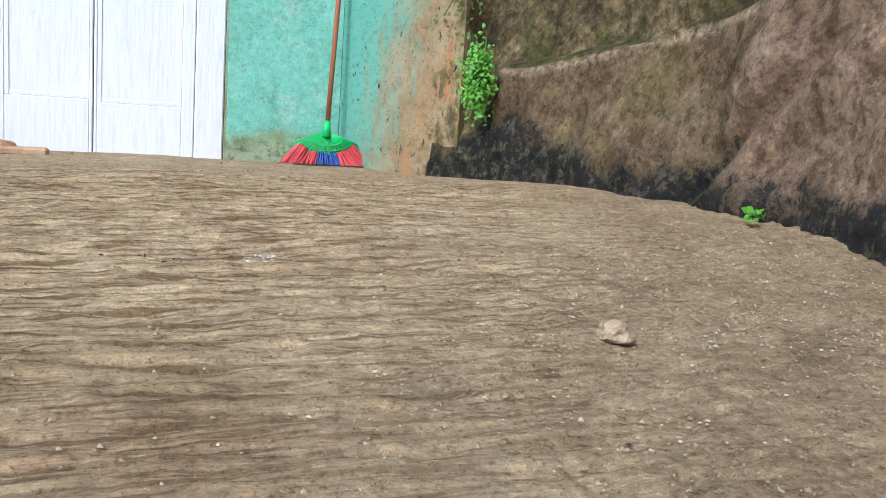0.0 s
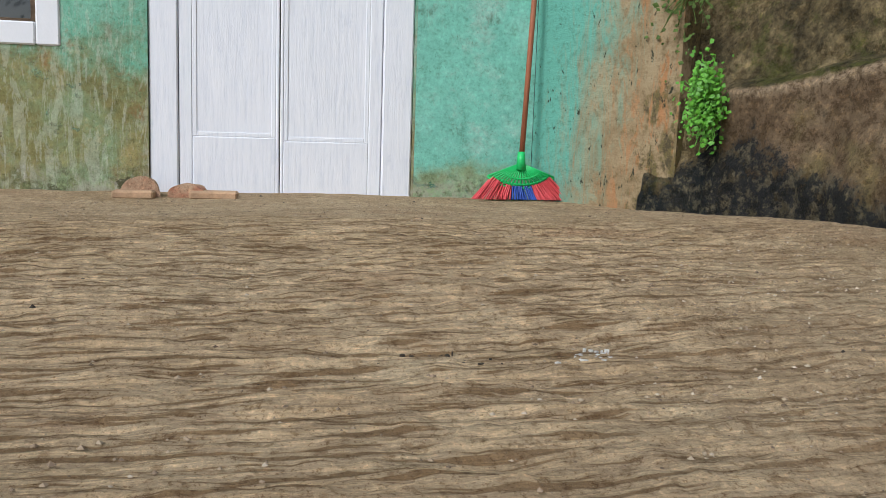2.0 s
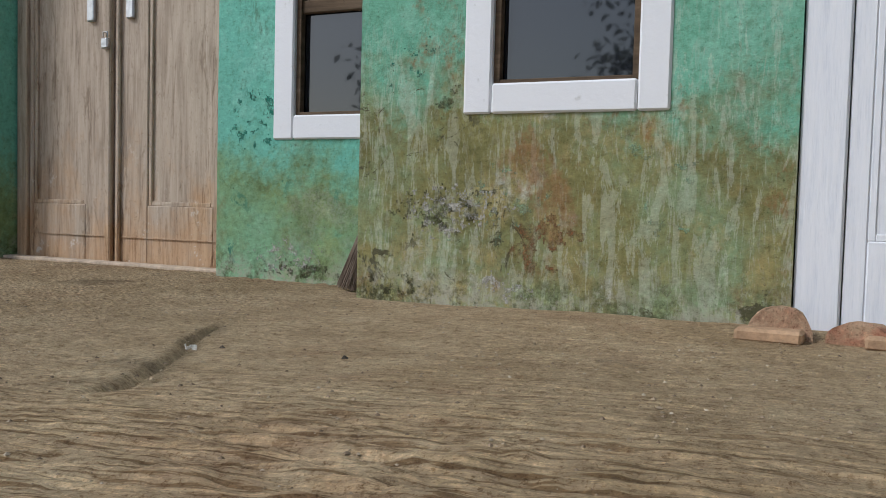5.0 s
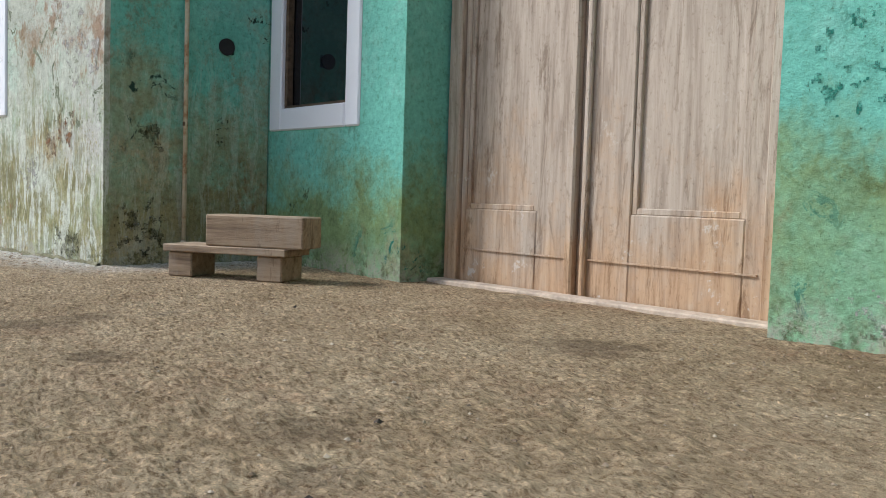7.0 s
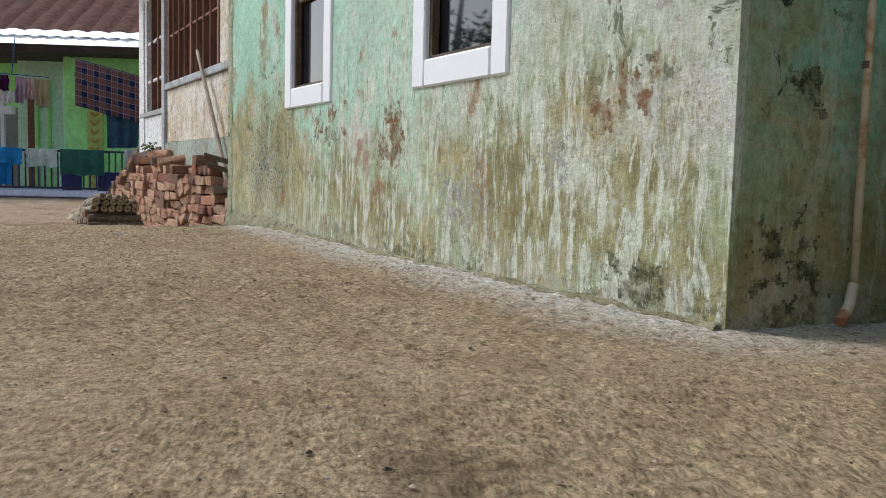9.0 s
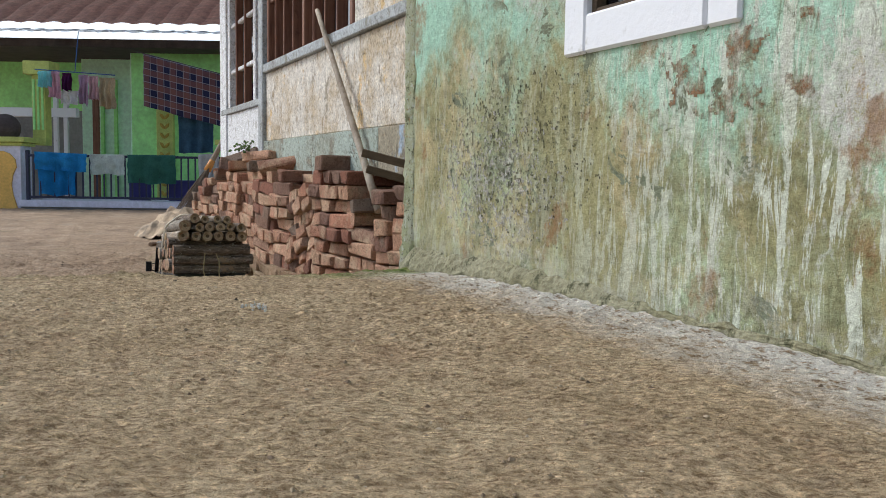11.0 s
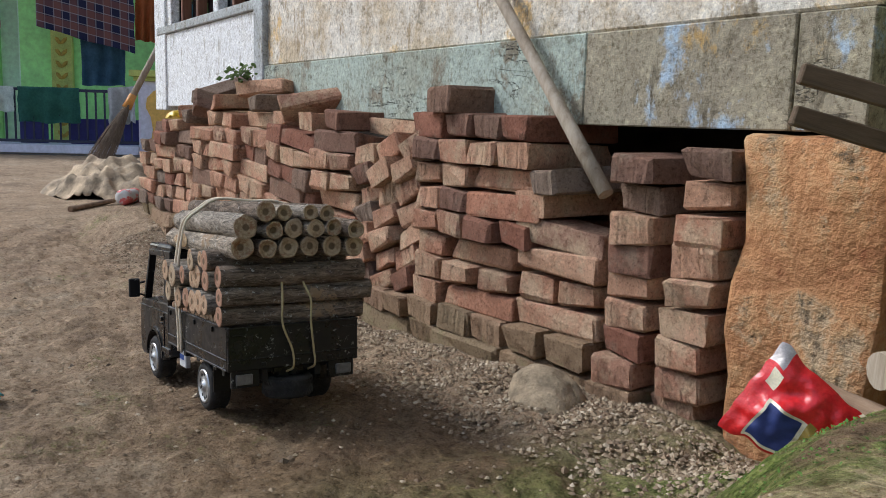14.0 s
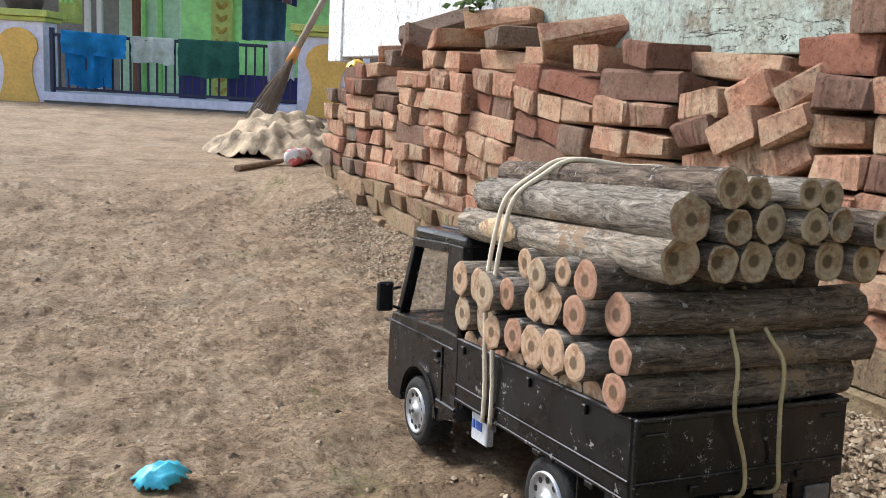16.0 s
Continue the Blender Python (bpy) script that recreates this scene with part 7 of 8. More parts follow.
    # load bed
    bed = part("bed_floor", boxed((-0.192, -0.078, 0.0625), (0.027, 0.078, 0.068), bevel=0.001), M_BLACK, t, "black load-bed floor")

    def bed_panel(lo, hi, ridges, name="side_panel"):
        bm = boxed(lo, hi, bevel=0.001)
        for a, c in ridges:
            box(bm, a, c, bevel=0.0006)
        part(name, bm, M_BLACK, bed)

    for s2 in (-1, 1):
        y0, y1 = sorted((s2 * 0.0745, s2 * 0.0785))
        yr0, yr1 = sorted((s2 * 0.0785, s2 * 0.0797))
        bed_panel((-0.192, y0, 0.060), (0.026, y1, 0.1085), [((-0.192, yr0, 0.0715), (0.026, yr1, 0.0735)), ((-0.192, yr0, 0.1062), (0.026, yr1, 0.1087)), ((-0.192, yr0, 0.0600), (0.026, yr1, 0.0625))] +
                  [((x, yr0, 0.0985), (x + 0.004, yr1 + (0.0012 if s2 > 0 else 0), 0.1045)) for x in (-0.15, -0.085, -0.02, 0.012)] +
                  [((x, yr0, 0.0565), (x + 0.009, yr1, 0.0605)) for x in (-0.16, -0.10, -0.03)])
    bed_panel((-0.1965, -0.0785, 0.060), (-0.1925, 0.0785, 0.1085), [((-0.1978, -0.0785, 0.0715), (-0.1965, 0.0785, 0.0735)), ((-0.1978, -0.0785, 0.1062), (-0.1965, 0.0785, 0.1087))] +
              [((-0.1985, y, 0.064), (-0.1965, y + 0.006, 0.068)) for y in (-0.045, -0.005, 0.035)] + [((-0.1982, s2 * 0.066 - 0.008, 0.0985), (-0.1965, s2 * 0.066 + 0.008, 0.1005)) for s2 in (-1, 1)], "tailgate")
    bed_panel((0.0265, -0.0785, 0.060), (0.0305, 0.0785, 0.1285), [], "headboard")
    # chassis
    bm = bmesh.new()
    for s2 in (-1, 1):
        box(bm, (-0.185, s2 * 0.032 - 0.004, 0.044), (0.15, s2 * 0.032 + 0.004, 0.0605), bevel=0.001)
    for x in (-0.17, -0.105, -0.03, 0.04):
        box(bm, (x - 0.004, -0.075, 0.052), (x + 0.004, 0.075, 0.0595))
    tube(bm, [(-0.105, -0.06, 0.0285), (-0.105, 0.06, 0.0285)], 0.005, 8)
    tube(bm, [(0.1085, -0.06, 0.0285), (0.1085, 0.06, 0.0285)], 0.004, 8)
    tube(bm, [(-0.105, 0, 0.0285), (0.04, 0, 0.042)], 0.004, 8)
    box(bm, (-0.02, -0.030, 0.034), (0.05, 0.030, 0.056), bevel=0.002)
    part("chassis", bm, M_HOLE, t, "black chassis rails and axles")
    bm = bmesh.new()
    box(bm, (-0.004, 0.060, 0.0305), (0.0215, 0.0665, 0.0555), bevel=0.001)
    plate = part("side_plate", bm, M_PLATE, t, "worn white plate with blue print")
    bm = bmesh.new()
    for k, wd in enumerate((0.0045, 0.0035, 0.0035)):
        x = 0.0035 + k * 0.0058
        box(bm, (x, 0.0664, 0.0405), (x + wd, 0.0672, 0.0470))
    part("print_bar", bm, M_PRINT, plate)
    bm = bmesh.new()
    box(bm, (-0.004, -0.0665, 0.0305), (0.0215, -0.060, 0.0555), bevel=0.001)
    part("side_plate", bm, M_PLATE, t)
    for s2 in (-1, 1):
        part("lamp_bracket", boxed((-0.194, s2 * 0.058 - 0.016, 0.041), (-0.188, s2 * 0.058 + 0.016, 0.0605), bevel=0.001), M_BLACK, t)
        part("mud_flap", boxed((-0.140, s2 * 0.066 - 0.010, 0.028), (-0.1385, s2 * 0.066 + 0.010, 0.060)), M_BLACK, t)
    for s2 in (-1, 1):
        bm = bmesh.new()
        box(bm, (-0.1965, s2 * 0.060 - 0.0095, 0.0445), (-0.1935, s2 * 0.060 + 0.0095, 0.0560), bevel=0.0008)
        part("rear_lamp", bm, M_LAMP, t, "dull grey rear lamp")
    bm = bmesh.new()
    box(bm, (-0.176, -0.018, 0.042), (-0.168, 0.018, 0.0600))
    part("spare_bracket", bm, M_BLACK, t)
    for nm, x, s2 in (("wheel", 0.1085, 1), ("wheel", 0.1085, -1), ("wheel", -0.105, 1), ("wheel", -0.105, -1)):
        wheel(t, nm, Matrix.Translation((x, s2 * 0.064, 0.0285)) @ Matrix.Rotation(0 if s2 > 0 else math.pi, 4, 'Z') @ Matrix.Rotation(0.3 * x * 10, 4, 'Y'))
    wheel(t, "spare_wheel", Matrix.Translation((-0.172, 0.0, 0.0345)) @ Matrix.Rotation(math.pi / 2, 4, 'X'), True)
    return tagged(t, "scuffed black model pickup truck loaded high with logs", "model truck")


truck()


def bark(name, tint):
    m = Mat(name, 0.92, 0.0, 0.15)
    fur = m.noise(1.0, 7, 0.8, at=m.scaled(190, 190, 40), distort=1.0)
    c = m.ramp(fur, (0.36, tuple(0.22 * q for q in tint)), (0.48, tuple(0.85 * q for q in tint)), (0.62, tuple(1.7 * q for q in tint)))
    c = m.mix(m.math('MULTIPLY', m.mask(m.noise(30.0, 7, 0.78), 0.52, 0.60), 0.75), c, m.mix(1.0, c, (1.5, 1.55, 1.6), 'MULTIPLY'))
    c = m.mix(m.mask(m.noise(24.0, 6, 0.75), 0.59, 0.63), c, (0.36, 0.25, 0.16))
    c = m.mix(m.mask(m.noise(140.0, 5, 0.75), 0.60, 0.65), c, (0.48, 0.45, 0.40))
    m.colour(c)
    m.bump(fur, 1.0, 0.005)
    return m.m


def cut(name, a, c2, red=0.0):
    m = Mat(name, 0.9, 0.0, 0.15)
    sep = m.t.nodes.new("ShaderNodeTexGradient")
    sep.gradient_type = 'SPHERICAL'
    m.link(m.scaled(48, 48, 0), sep.inputs[0])
    rad = m.math('ADD', m.math('MULTIPLY', sep.outputs["Fac"], 30.0), m.math('MULTIPLY', m.noise(60.0, 4), 3.0))
    rings_ = m.math('SINE', rad)
    c = m.mix(m.math('MULTIPLY', m.math('ADD', rings_, 1.0), 0.22), a, c2)
    c = m.mix(m.mask(m.noise(110.0, 6, 0.78), 0.48, 0.60), c, m.mix(1.0, c, (0.68, 0.62, 0.55), 'MULTIPLY'))
    c = m.mix(m.mask(m.noise(45.0, 6, 0.75), 0.54, 0.62), c, (0.24, 0.13, 0.075))
    c = m.mix(m.math('MULTIPLY', m.mask(m.math('ADD', sep.outputs["Fac"], m.math('MULTIPLY', m.noise(90.0, 4), 0.16)), 0.86, 0.93), 0.85), c, (0.09, 0.06, 0.035))
    m.colour(c)
    m.bump(m.noise(240.0, 4), 0.4, 0.001)
    return m.m


BARKS = [bark("grey_brown_bark", (0.30, 0.255, 0.205)), bark("dark_bark", (0.185, 0.14, 0.105)), bark("pale_peeled_bark", (0.34, 0.28, 0.215))]
CUTS = [cut("fresh_cut_wood", (0.44, 0.30, 0.195), (0.31, 0.20, 0.125)), cut("reddish_cut_wood", (0.37, 0.215, 0.145), (0.26, 0.135, 0.085)), cut("pale_cut_wood", (0.40, 0.305, 0.205), (0.25, 0.175, 0.11))]
M_SCAR = cut("peeled_wood_scar", (0.55, 0.42, 0.27), (0.42, 0.30, 0.18))


def log(r_, length, m, seed, bark_k, cut_k, label, group, bend=0.0, hollow=0.0, scar=None):
    """A length of branch along z with sawn ends, placed on the truck."""
    rnd = random.Random(seed)
    th = empty("log", TRUCK @ m)
    n, sides = 9, 16
    lump = [rnd.uniform(0.93, 1.08) for _ in range(sides)]
    bm = bmesh.new()
    rings_ = []
    for i in range(n):
        z = -length / 2 + length * i / (n - 1)
        rr = r_ * (1.04 - 0.10 * i / (n - 1)) * (1 + 0.05 * noise.noise((seed, z * 30, 0)))
        bx = bend * (1 - (2 * i / (n - 1) - 1) ** 2)
        rings_.append([bm.verts.new((bx + rr * lump[k] * (1 + 0.05 * noise.noise((k, z * 60, seed))) * math.cos(2 * math.pi * k / sides), rr * lump[k] * math.sin(2 * math.pi * k / sides), z)) for k in range(sides)])
    for r0, r1 in zip(rings_, rings_[1:]):
        for k in range(sides):
            f = bm.faces.new((r0[k], r0[(k + 1) % sides], r1[(k + 1) % sides], r1[k]))
            f.smooth = True
    ends = [[v.co.copy() for v in rings_[0]], [v.co.copy() for v in rings_[-1]]]
    part("bark", bm, BARKS[bark_k], th)
    for q, rim_ in ((-1, ends[0]), (1, ends[1])):
        bm = bmesh.new()
        o = [bm.verts.new(Vector((v.x, v.y, v.z))) for v in rim_]
        inn = [bm.verts.new(Vector((v.x * 0.86, v.y * 0.86, v.z + q * 0.0006))) for v in rim_]
        core = [bm.verts.new(Vector((v.x * 0.3, v.y * 0.3, v.z + q * 0.0006 - q * hollow * 0.006))) for v in rim_]
        for k in range(sides):
            bm.faces.new((o[k], o[(k + 1) % sides], inn[(k + 1) % sides], inn[k]))
            bm.faces.new((inn[k], inn[(k + 1) % sides], core[(k + 1) % sides], core[k]))
        bm.faces.new(core)
        bmesh.ops.recalc_face_normals(bm, faces=bm.faces[:])
        if (bm.faces[0].normal.z > 0) != (q > 0):
            bmesh.ops.reverse_faces(bm, faces=bm.faces[:])
        part("sawn_end", bm, CUTS[cut_k], th, ("reddish", "reddish", "pale")[cut_k] + " sawn end grain")
    if scar:
        a0, z0, z1 = scar
        bm = bmesh.new()
        rows_ = []
        for i in range(7):
            z = z0 + (z1 - z0) * i / 6
            wid = 0.75 * math.sin(math.pi * (i + 0.6) / 7.2) + 0.05 * math.sin(i * 3)
            rows_.append([bm.verts.new((r_ * 1.06 * math.cos(a0 + wid * u), r_ * 1.06 * math.sin(a0 + wid * u), z)) for u in (-1, -0.5, 0, 0.5, 1)])
        for r0, r1 in zip(rows_, rows_[1:]):
            for k in range(4):
                bm.faces.new((r0[k], r0[k + 1], r1[k + 1], r1[k]))
        part("peeled_patch", bm, M_SCAR, th, "pale patch where the bark is peeled")
    return tagged(th, label, "log", group)


def load():
    rnd = random.Random(21)
    across = Matrix.Rotation(-math.pi / 2, 4, 'X')      # log's z to the truck's y
    lying = Matrix.Rotation(math.pi / 2, 4, 'Y')        # log's z to the truck's x
    k = 0
    # short logs across the bed, laid in rows
    rows_ = ((0.0815, -0.176, 0.014, 9, 0.0122), (0.1040, -0.168, 0.016, 9, 0.0122), (0.1290, -0.172, 0.014, 8, 0.0138), (0.1555, -0.160, 0.016, 8, 0.0132), (0.1770, -0.150, -0.07, 4, 0.0100))
    for zc, xa, xb, n, r_ in rows_:
        for i in range(n):
            x = xa + (xb - xa) * i / (n - 1)
            rr = r_ * rnd.uniform(0.82, 1.12) * (0.92 if i == 0 else 1.0)
            ln = rnd.uniform(0.146, 0.150) if zc < 0.12 else rnd.uniform(0.160, 0.172)
            yo = rnd.uniform(-0.004, 0.006) if zc > 0.12 else 0.0
            if i == 0 and zc < 0.17:
                continue
            m = Matrix.Translation((x + rnd.uniform(-0.003, 0.003), yo, zc + rnd.uniform(-0.003, 0.003))) @ Matrix.Rotation(rnd.uniform(-0.03, 0.03), 4, 'Z') @ across @ Matrix.Rotation(rnd.uniform(0, 6), 4, 'Z')
            log(rr, ln, m, 100 + k, rnd.choice((0, 0, 1, 2)), rnd.choice((0, 0, 1, 2)), "short sawn log stacked across the truck bed", "short logs across the bed", rnd.uniform(-0.002, 0.002))
            k += 1
    # longer logs across the tail, leaning on the tailgate
    for x, y, z, rr, ln in ((-0.1775, -0.004, 0.1195, 0.0118, 0.172), (-0.1850, -0.007, 0.1405, 0.0112, 0.180), (-0.1800, -0.004, 0.1625, 0.0128, 0.172), (-0.1560, 0.006, 0.1790, 0.0122, 0.168), (-0.1640, 0.0, 0.0830, 0.0122, 0.146)):
        m = Matrix.Translation((x, y, z)) @ Matrix.Rotation(rnd.uniform(-0.03, 0.03), 4, 'Z') @ across @ Matrix.Rotation(rnd.uniform(0, 6), 4, 'Z')
        log(rr, ln, m, 200 + k, 1, 1, "log laid across the tail above the tailgate", "logs across the tail", 0.003)
        k += 1
    # long logs lengthwise on top
    top_rows = (((0.063, 0.1955, 0.0135), (0.034, 0.1935, 0.0115), (0.010, 0.1940, 0.0125), (-0.016, 0.1945, 0.0120), (-0.040, 0.1940, 0.0130), (-0.066, 0.1935, 0.0125)),
                ((0.058, 0.2205, 0.0145), (0.029, 0.2160, 0.0110), (0.006, 0.2185, 0.0115), (-0.017, 0.2180, 0.0110), (-0.038, 0.2185, 0.0105), (-0.060, 0.2160, 0.0110)),
                ((0.040, 0.2400, 0.0115), (0.015, 0.2385, 0.0100), (-0.008, 0.2385, 0.0095), (-0.032, 0.2370, 0.0100)))
    for j, row in enumerate(top_rows):
        for i, (y, z, r_) in enumerate(row):
            ln = rnd.uniform(0.222, 0.238) + (0.012 if i == 0 else 0)
            xo = -0.080 + rnd.uniform(-0.008, 0.008) - 0.0045 * i - 0.004 * j
            m = Matrix.Translation((xo, y, z - 0.003 * j)) @ Matrix.Rotation(rnd.uniform(-0.02, 0.02), 4, 'Z') @ lying @ Matrix.Rotation(0.0 if (j == 0 and i == 0) else rnd.uniform(0, 6), 4, 'Z')
            log(r_ * 0.9, ln, m, 300 + k, (0, 1, 2)[(i + 2 * j) % 3] if i else (2, 0, 1)[j], 2, "long log laid lengthwise on top of the load", "long logs on top", rnd.uniform(-0.003, 0.003),
                rnd.choice((0, 0.4, 1.0)), (math.pi / 2, 0.03, 0.085) if (j == 0 and i == 0) else None)
            k += 1


load()


def eased(pts, n=6):
    """A smooth line through the given points."""
    q = [Vector(p) for p in pts]
    q = [q[0] * 2 - q[1]] + q + [q[-1] * 2 - q[-2]]
    out = []
    for k in range(1, len(q) - 2):
        a, b2, c, d = q[k - 1:k + 3]
        for j in range(n):
            t = j / n
            out.append(0.5 * (b2 * 2 + (c - a) * t + (a * 2 - b2 * 5 + c * 4 - d) * t * t + (b2 * 3 - a - c * 3 + d) * t ** 3))
    return out + [q[-2]]


def bands():
    """Pale elastic cords drawn round the load."""
    m_band = plain("cream_elastic", (0.66, 0.56, 0.42), 0.7, 0, 0.15, 90, 0.1)
    m_cord = plain("tan_cord", (0.42, 0.33, 0.17), 0.8, 0, 0.2, 90, 0.1)
    for off in (0.0, 0.011):
        x = -0.030 - off
        path = [(x + 0.006, 0.081, 0.058), (x + 0.004, 0.0815, 0.085), (x + 0.003, 0.0835, 0.12), (x + 0.002, 0.0845, 0.16), (x, 0.080, 0.197), (x - 0.004, 0.0745, 0.220), (x - 0.012, 0.060, 0.2345), (x - 0.02, 0.040, 0.2465),
                (x - 0.028, 0.0, 0.2435), (x - 0.03, -0.032, 0.2425), (x - 0.03, -0.066, 0.227), (x - 0.02, -0.079, 0.187), (x, -0.086, 0.15), (x + 0.004, -0.081, 0.058)]
        bm = bmesh.new()
        tube(bm, eased(path), 0.0017, 8)
        ob = part("elastic_band", bm, m_band)
        ob.matrix_basis = TRUCK
        tagged(ob, "cream elastic band stretched over the log load", "elastic band", "bands holding the load")
    for y0, y1 in ((0.018, 0.006), (-0.016, -0.020)):
        path = [(-0.176, y0 * 0.5, 0.176), (-0.194, y0 * 0.8, 0.150), (-0.2035, y0, 0.135), (-0.2035, y0, 0.109), (-0.2010, y1, 0.080), (-0.1995, y1 - 0.002, 0.060), (-0.185, y1, 0.052)]
        bm = bmesh.new()
        tube(bm, eased(path), 0.0013, 8)
        ob = part("cord", bm, m_cord)
        ob.matrix_basis = TRUCK
        tagged(ob, "tan cord tying the rear logs to the tailgate", "cord", "bands holding the load")


bands()

# ---- the bright green house behind the fence ----
FAR = Matrix(((0.291, -0.957, 0, -9.9), (0.957, 0.291, 0, 0.92), (0, 0, 1, 0), (0, 0, 0, 1)))
GZ = -0.20
M_GREEN = plain("bright_green_paint", (0.38, 0.80, 0.28), 0.7, 0, 0.15, 3, 0.1)
M_MINT = plain("mint_paint", (0.62, 0.88, 0.66), 0.7, 0, 0.1, 3, 0.1)
M_LILAC = plain("pale_lilac_paint", (0.66, 0.67, 0.80), 0.7, 0, 0.12, 4, 0.1)
M_OCHRE = plain("ochre_paint", (0.74, 0.46, 0.12), 0.7, 0, 0.12, 6, 0.1)
M_YELLOW = plain("yellow_green_paint", (0.46, 0.52, 0.14), 0.7, 0, 0.2, 12, 0.2)
M_GOLD = plain("gilded_moulding", (0.42, 0.30, 0.05), 0.6, 0, 0.25, 30, 0.2)
M_NAVY = plain("navy_fence_paint", (0.02, 0.025, 0.06), 0.5, 0, 0.2, 20, 0.1)
# grey with the porch's shade put into its colour
M_GREY = plain("shade_darkened_grey", (0.22, 0.22, 0.22), 0.9, 0, 0.2, 5, 0.1)
# dark tone carrying the eaves' shade in its colour; the finial shares it
M_DARKBEAM = plain("eave_shade_brown", (0.07, 0.055, 0.05), 0.9, 0, 0.3, 10, 0.2)
M_SHEET = plain("white_corrugated_sheet", (0.62, 0.64, 0.66), 0.6, 0, 0.2, 8, 0.1)
M_BLUEBOARD = plain("blue_board", (0.03, 0.03, 0.16), 0.6, 0, 0.2, 8, 0.1)


def green_house():
    h = empty("green_house", FAR)

    def piece(name, lo, hi, mat, parent=h, label="", bevel=0.004):
        return part(name, boxed(lo, hi, bevel=bevel), mat, parent, label)

    piece("front_wall", (-3.19, 1.2, GZ), (-1.2, 1.35, 1.69), M_GREEN, label="bright green painted wall")
    piece("mint_panel", (-4.0, 1.8, GZ), (-3.19, 1.9, 1.69), M_MINT, label="mint green wall at the porch back")
    piece("grey_bay", (-6.0, 2.2, GZ), (-4.0, 2.3, 0.95), M_GREY, label="grey porch wall with shade put into its colour")
    piece("upper_wall", (-6.0, 2.18, 0.95), (-4.0, 2.3, 1.69), M_GREEN, label="bright green wall over the porch")
    piece("wall_return", (-3.20, 1.202, GZ), (-3.12, 1.9, 1.688), M_MINT)
    for u in (-3.74, -3.58, -3.34):
        piece("pilaster", (u - 0.02, 1.76, GZ), (u + 0.02, 1.8, 1.3), M_GREEN)
    for u in (-4.20, -4.08):
        piece("white_post", (u - 0.025, 1.5, GZ), (u + 0.025, 1.55, 1.2), M_WHITE)
    piece("door_post", (-3.74, 1.45, GZ), (-3.67, 1.5, 1.15), M_FRAME_WOOD)
    ornate = piece("ornate_column", (-2.885, 1.13, GZ), (-2.695, 1.2, 0.93), M_YELLOW, label="yellow-green moulded pilaster")
    for k in range(9):
        for e in (-1, 1):
            bm = bmesh.new()
            bmesh.ops.create_icosphere(bm, subdivisions=1, radius=0.03)
            bmesh.ops.transform(bm, matrix=Matrix.Translation((-2.79 + 0.026 * e, 1.128, -0.05 + 0.11 * k)) @ Matrix.Rotation(0.7 * e, 4, 'Y') @ Matrix.Diagonal((0.7, 0.5, 1.5, 1)), verts=bm.verts[:])
            part("moulded_leaf", bm, M_GOLD, ornate)
    piece("white_ledge", (-6.0, 1.0, 0.80), (-3.75, 1.1, 0.90), M_WHITE)
    col = piece("porch_column", (-3.95, 0.35, 0.46), (-3.81, 0.50, 1.20), M_YELLOW, label="fluted yellow-green porch column")
    for k in range(3):
        piece("flute", (-3.94 + 0.045 * k, 0.338, 0.62), (-3.915 + 0.045 * k, 0.35, 1.15), M_GREEN, col)
    piece("capital", (-4.02, 0.30, 1.20), (-3.74, 0.56, 1.34), M_YELLOW, col)
    for lo, hi, mid, ball in ((-4.75, -3.92, -4.125, 0.15), (-1.86, -1.25, -1.63, 0.0)):
        base = piece("gate_pillar", (lo, 0.0, GZ - 0.08), (hi, 0.25, 0.44), M_LILAC, label="lilac pillar with an ochre vase motif")
        piece("pillar_cap", (lo - 0.03, -0.03, 0.44), (hi + 0.03, 0.28, 0.475), M_YELLOW, base)
        piece("pillar_cap", (lo - 0.06, -0.06, 0.477), (hi + 0.06, 0.31, 0.53), M_YELLOW, base)
        bm = bmesh.new()
        prof = [(0.17, GZ - 0.01), (0.125, -0.06), (0.11, 0.04), (0.125, 0.14), (0.165, 0.22), (0.155, 0.30), (0.10, 0.36), (0.03, 0.385)]
        outline = [(mid + a, z) for a, z in prof] + [(mid - a, z) for a, z in prof[::-1]]
        prism(bm, outline, -0.02, 0.0)
        part("vase_motif", bm, M_OCHRE, base, "ochre painted vase outline")
        if ball:
            bm = bmesh.new()
            bmesh.ops.create_uvsphere(bm, u_segments=20, v_segments=12, radius=ball)
            bmesh.ops.transform(bm, matrix=Matrix.Translation((mid, 0.12, 0.53 + ball * 0.6)), verts=bm.verts[:])
            part("ball_finial", bm, M_DARKBEAM, base, "dark rounded finial")
    piece("porch_step", (-3.92, -0.05, GZ + 0.02), (-1.86, 1.2, GZ + 0.09), M_LILAC, label="pale lilac porch edge")
    # dark strip for the shade beneath the porch edge
    piece("porch_footing", (-3.92, -0.02, GZ - 0.10), (-1.86, 1.2, GZ + 0.02), M_GREY, label="strip under the porch edge with its shade in the colour")
    for lo, hi in ((-2.92, -2.69), (-2.50, -1.90)):
        piece("blue_board", (lo, 0.30, GZ + 0.09), (hi, 0.33, 0.11), M_BLUEBOARD, label="blue boards behind the fence")
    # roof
    # soffit slab, its underside's shade painted in
    piece("eave_beam", (-6.0, 0.75, 1.55), (-1.2, 2.3, 1.64), M_DARKBEAM, label="underside of the eaves with shade put into its colour")
    bm = bmesh.new()
    n = 90
    prev = None
    for k in range(n + 1):
        u = -6.0 + 4.8 * k / n
        dz = 0.012 * math.sin(k * 1.9)
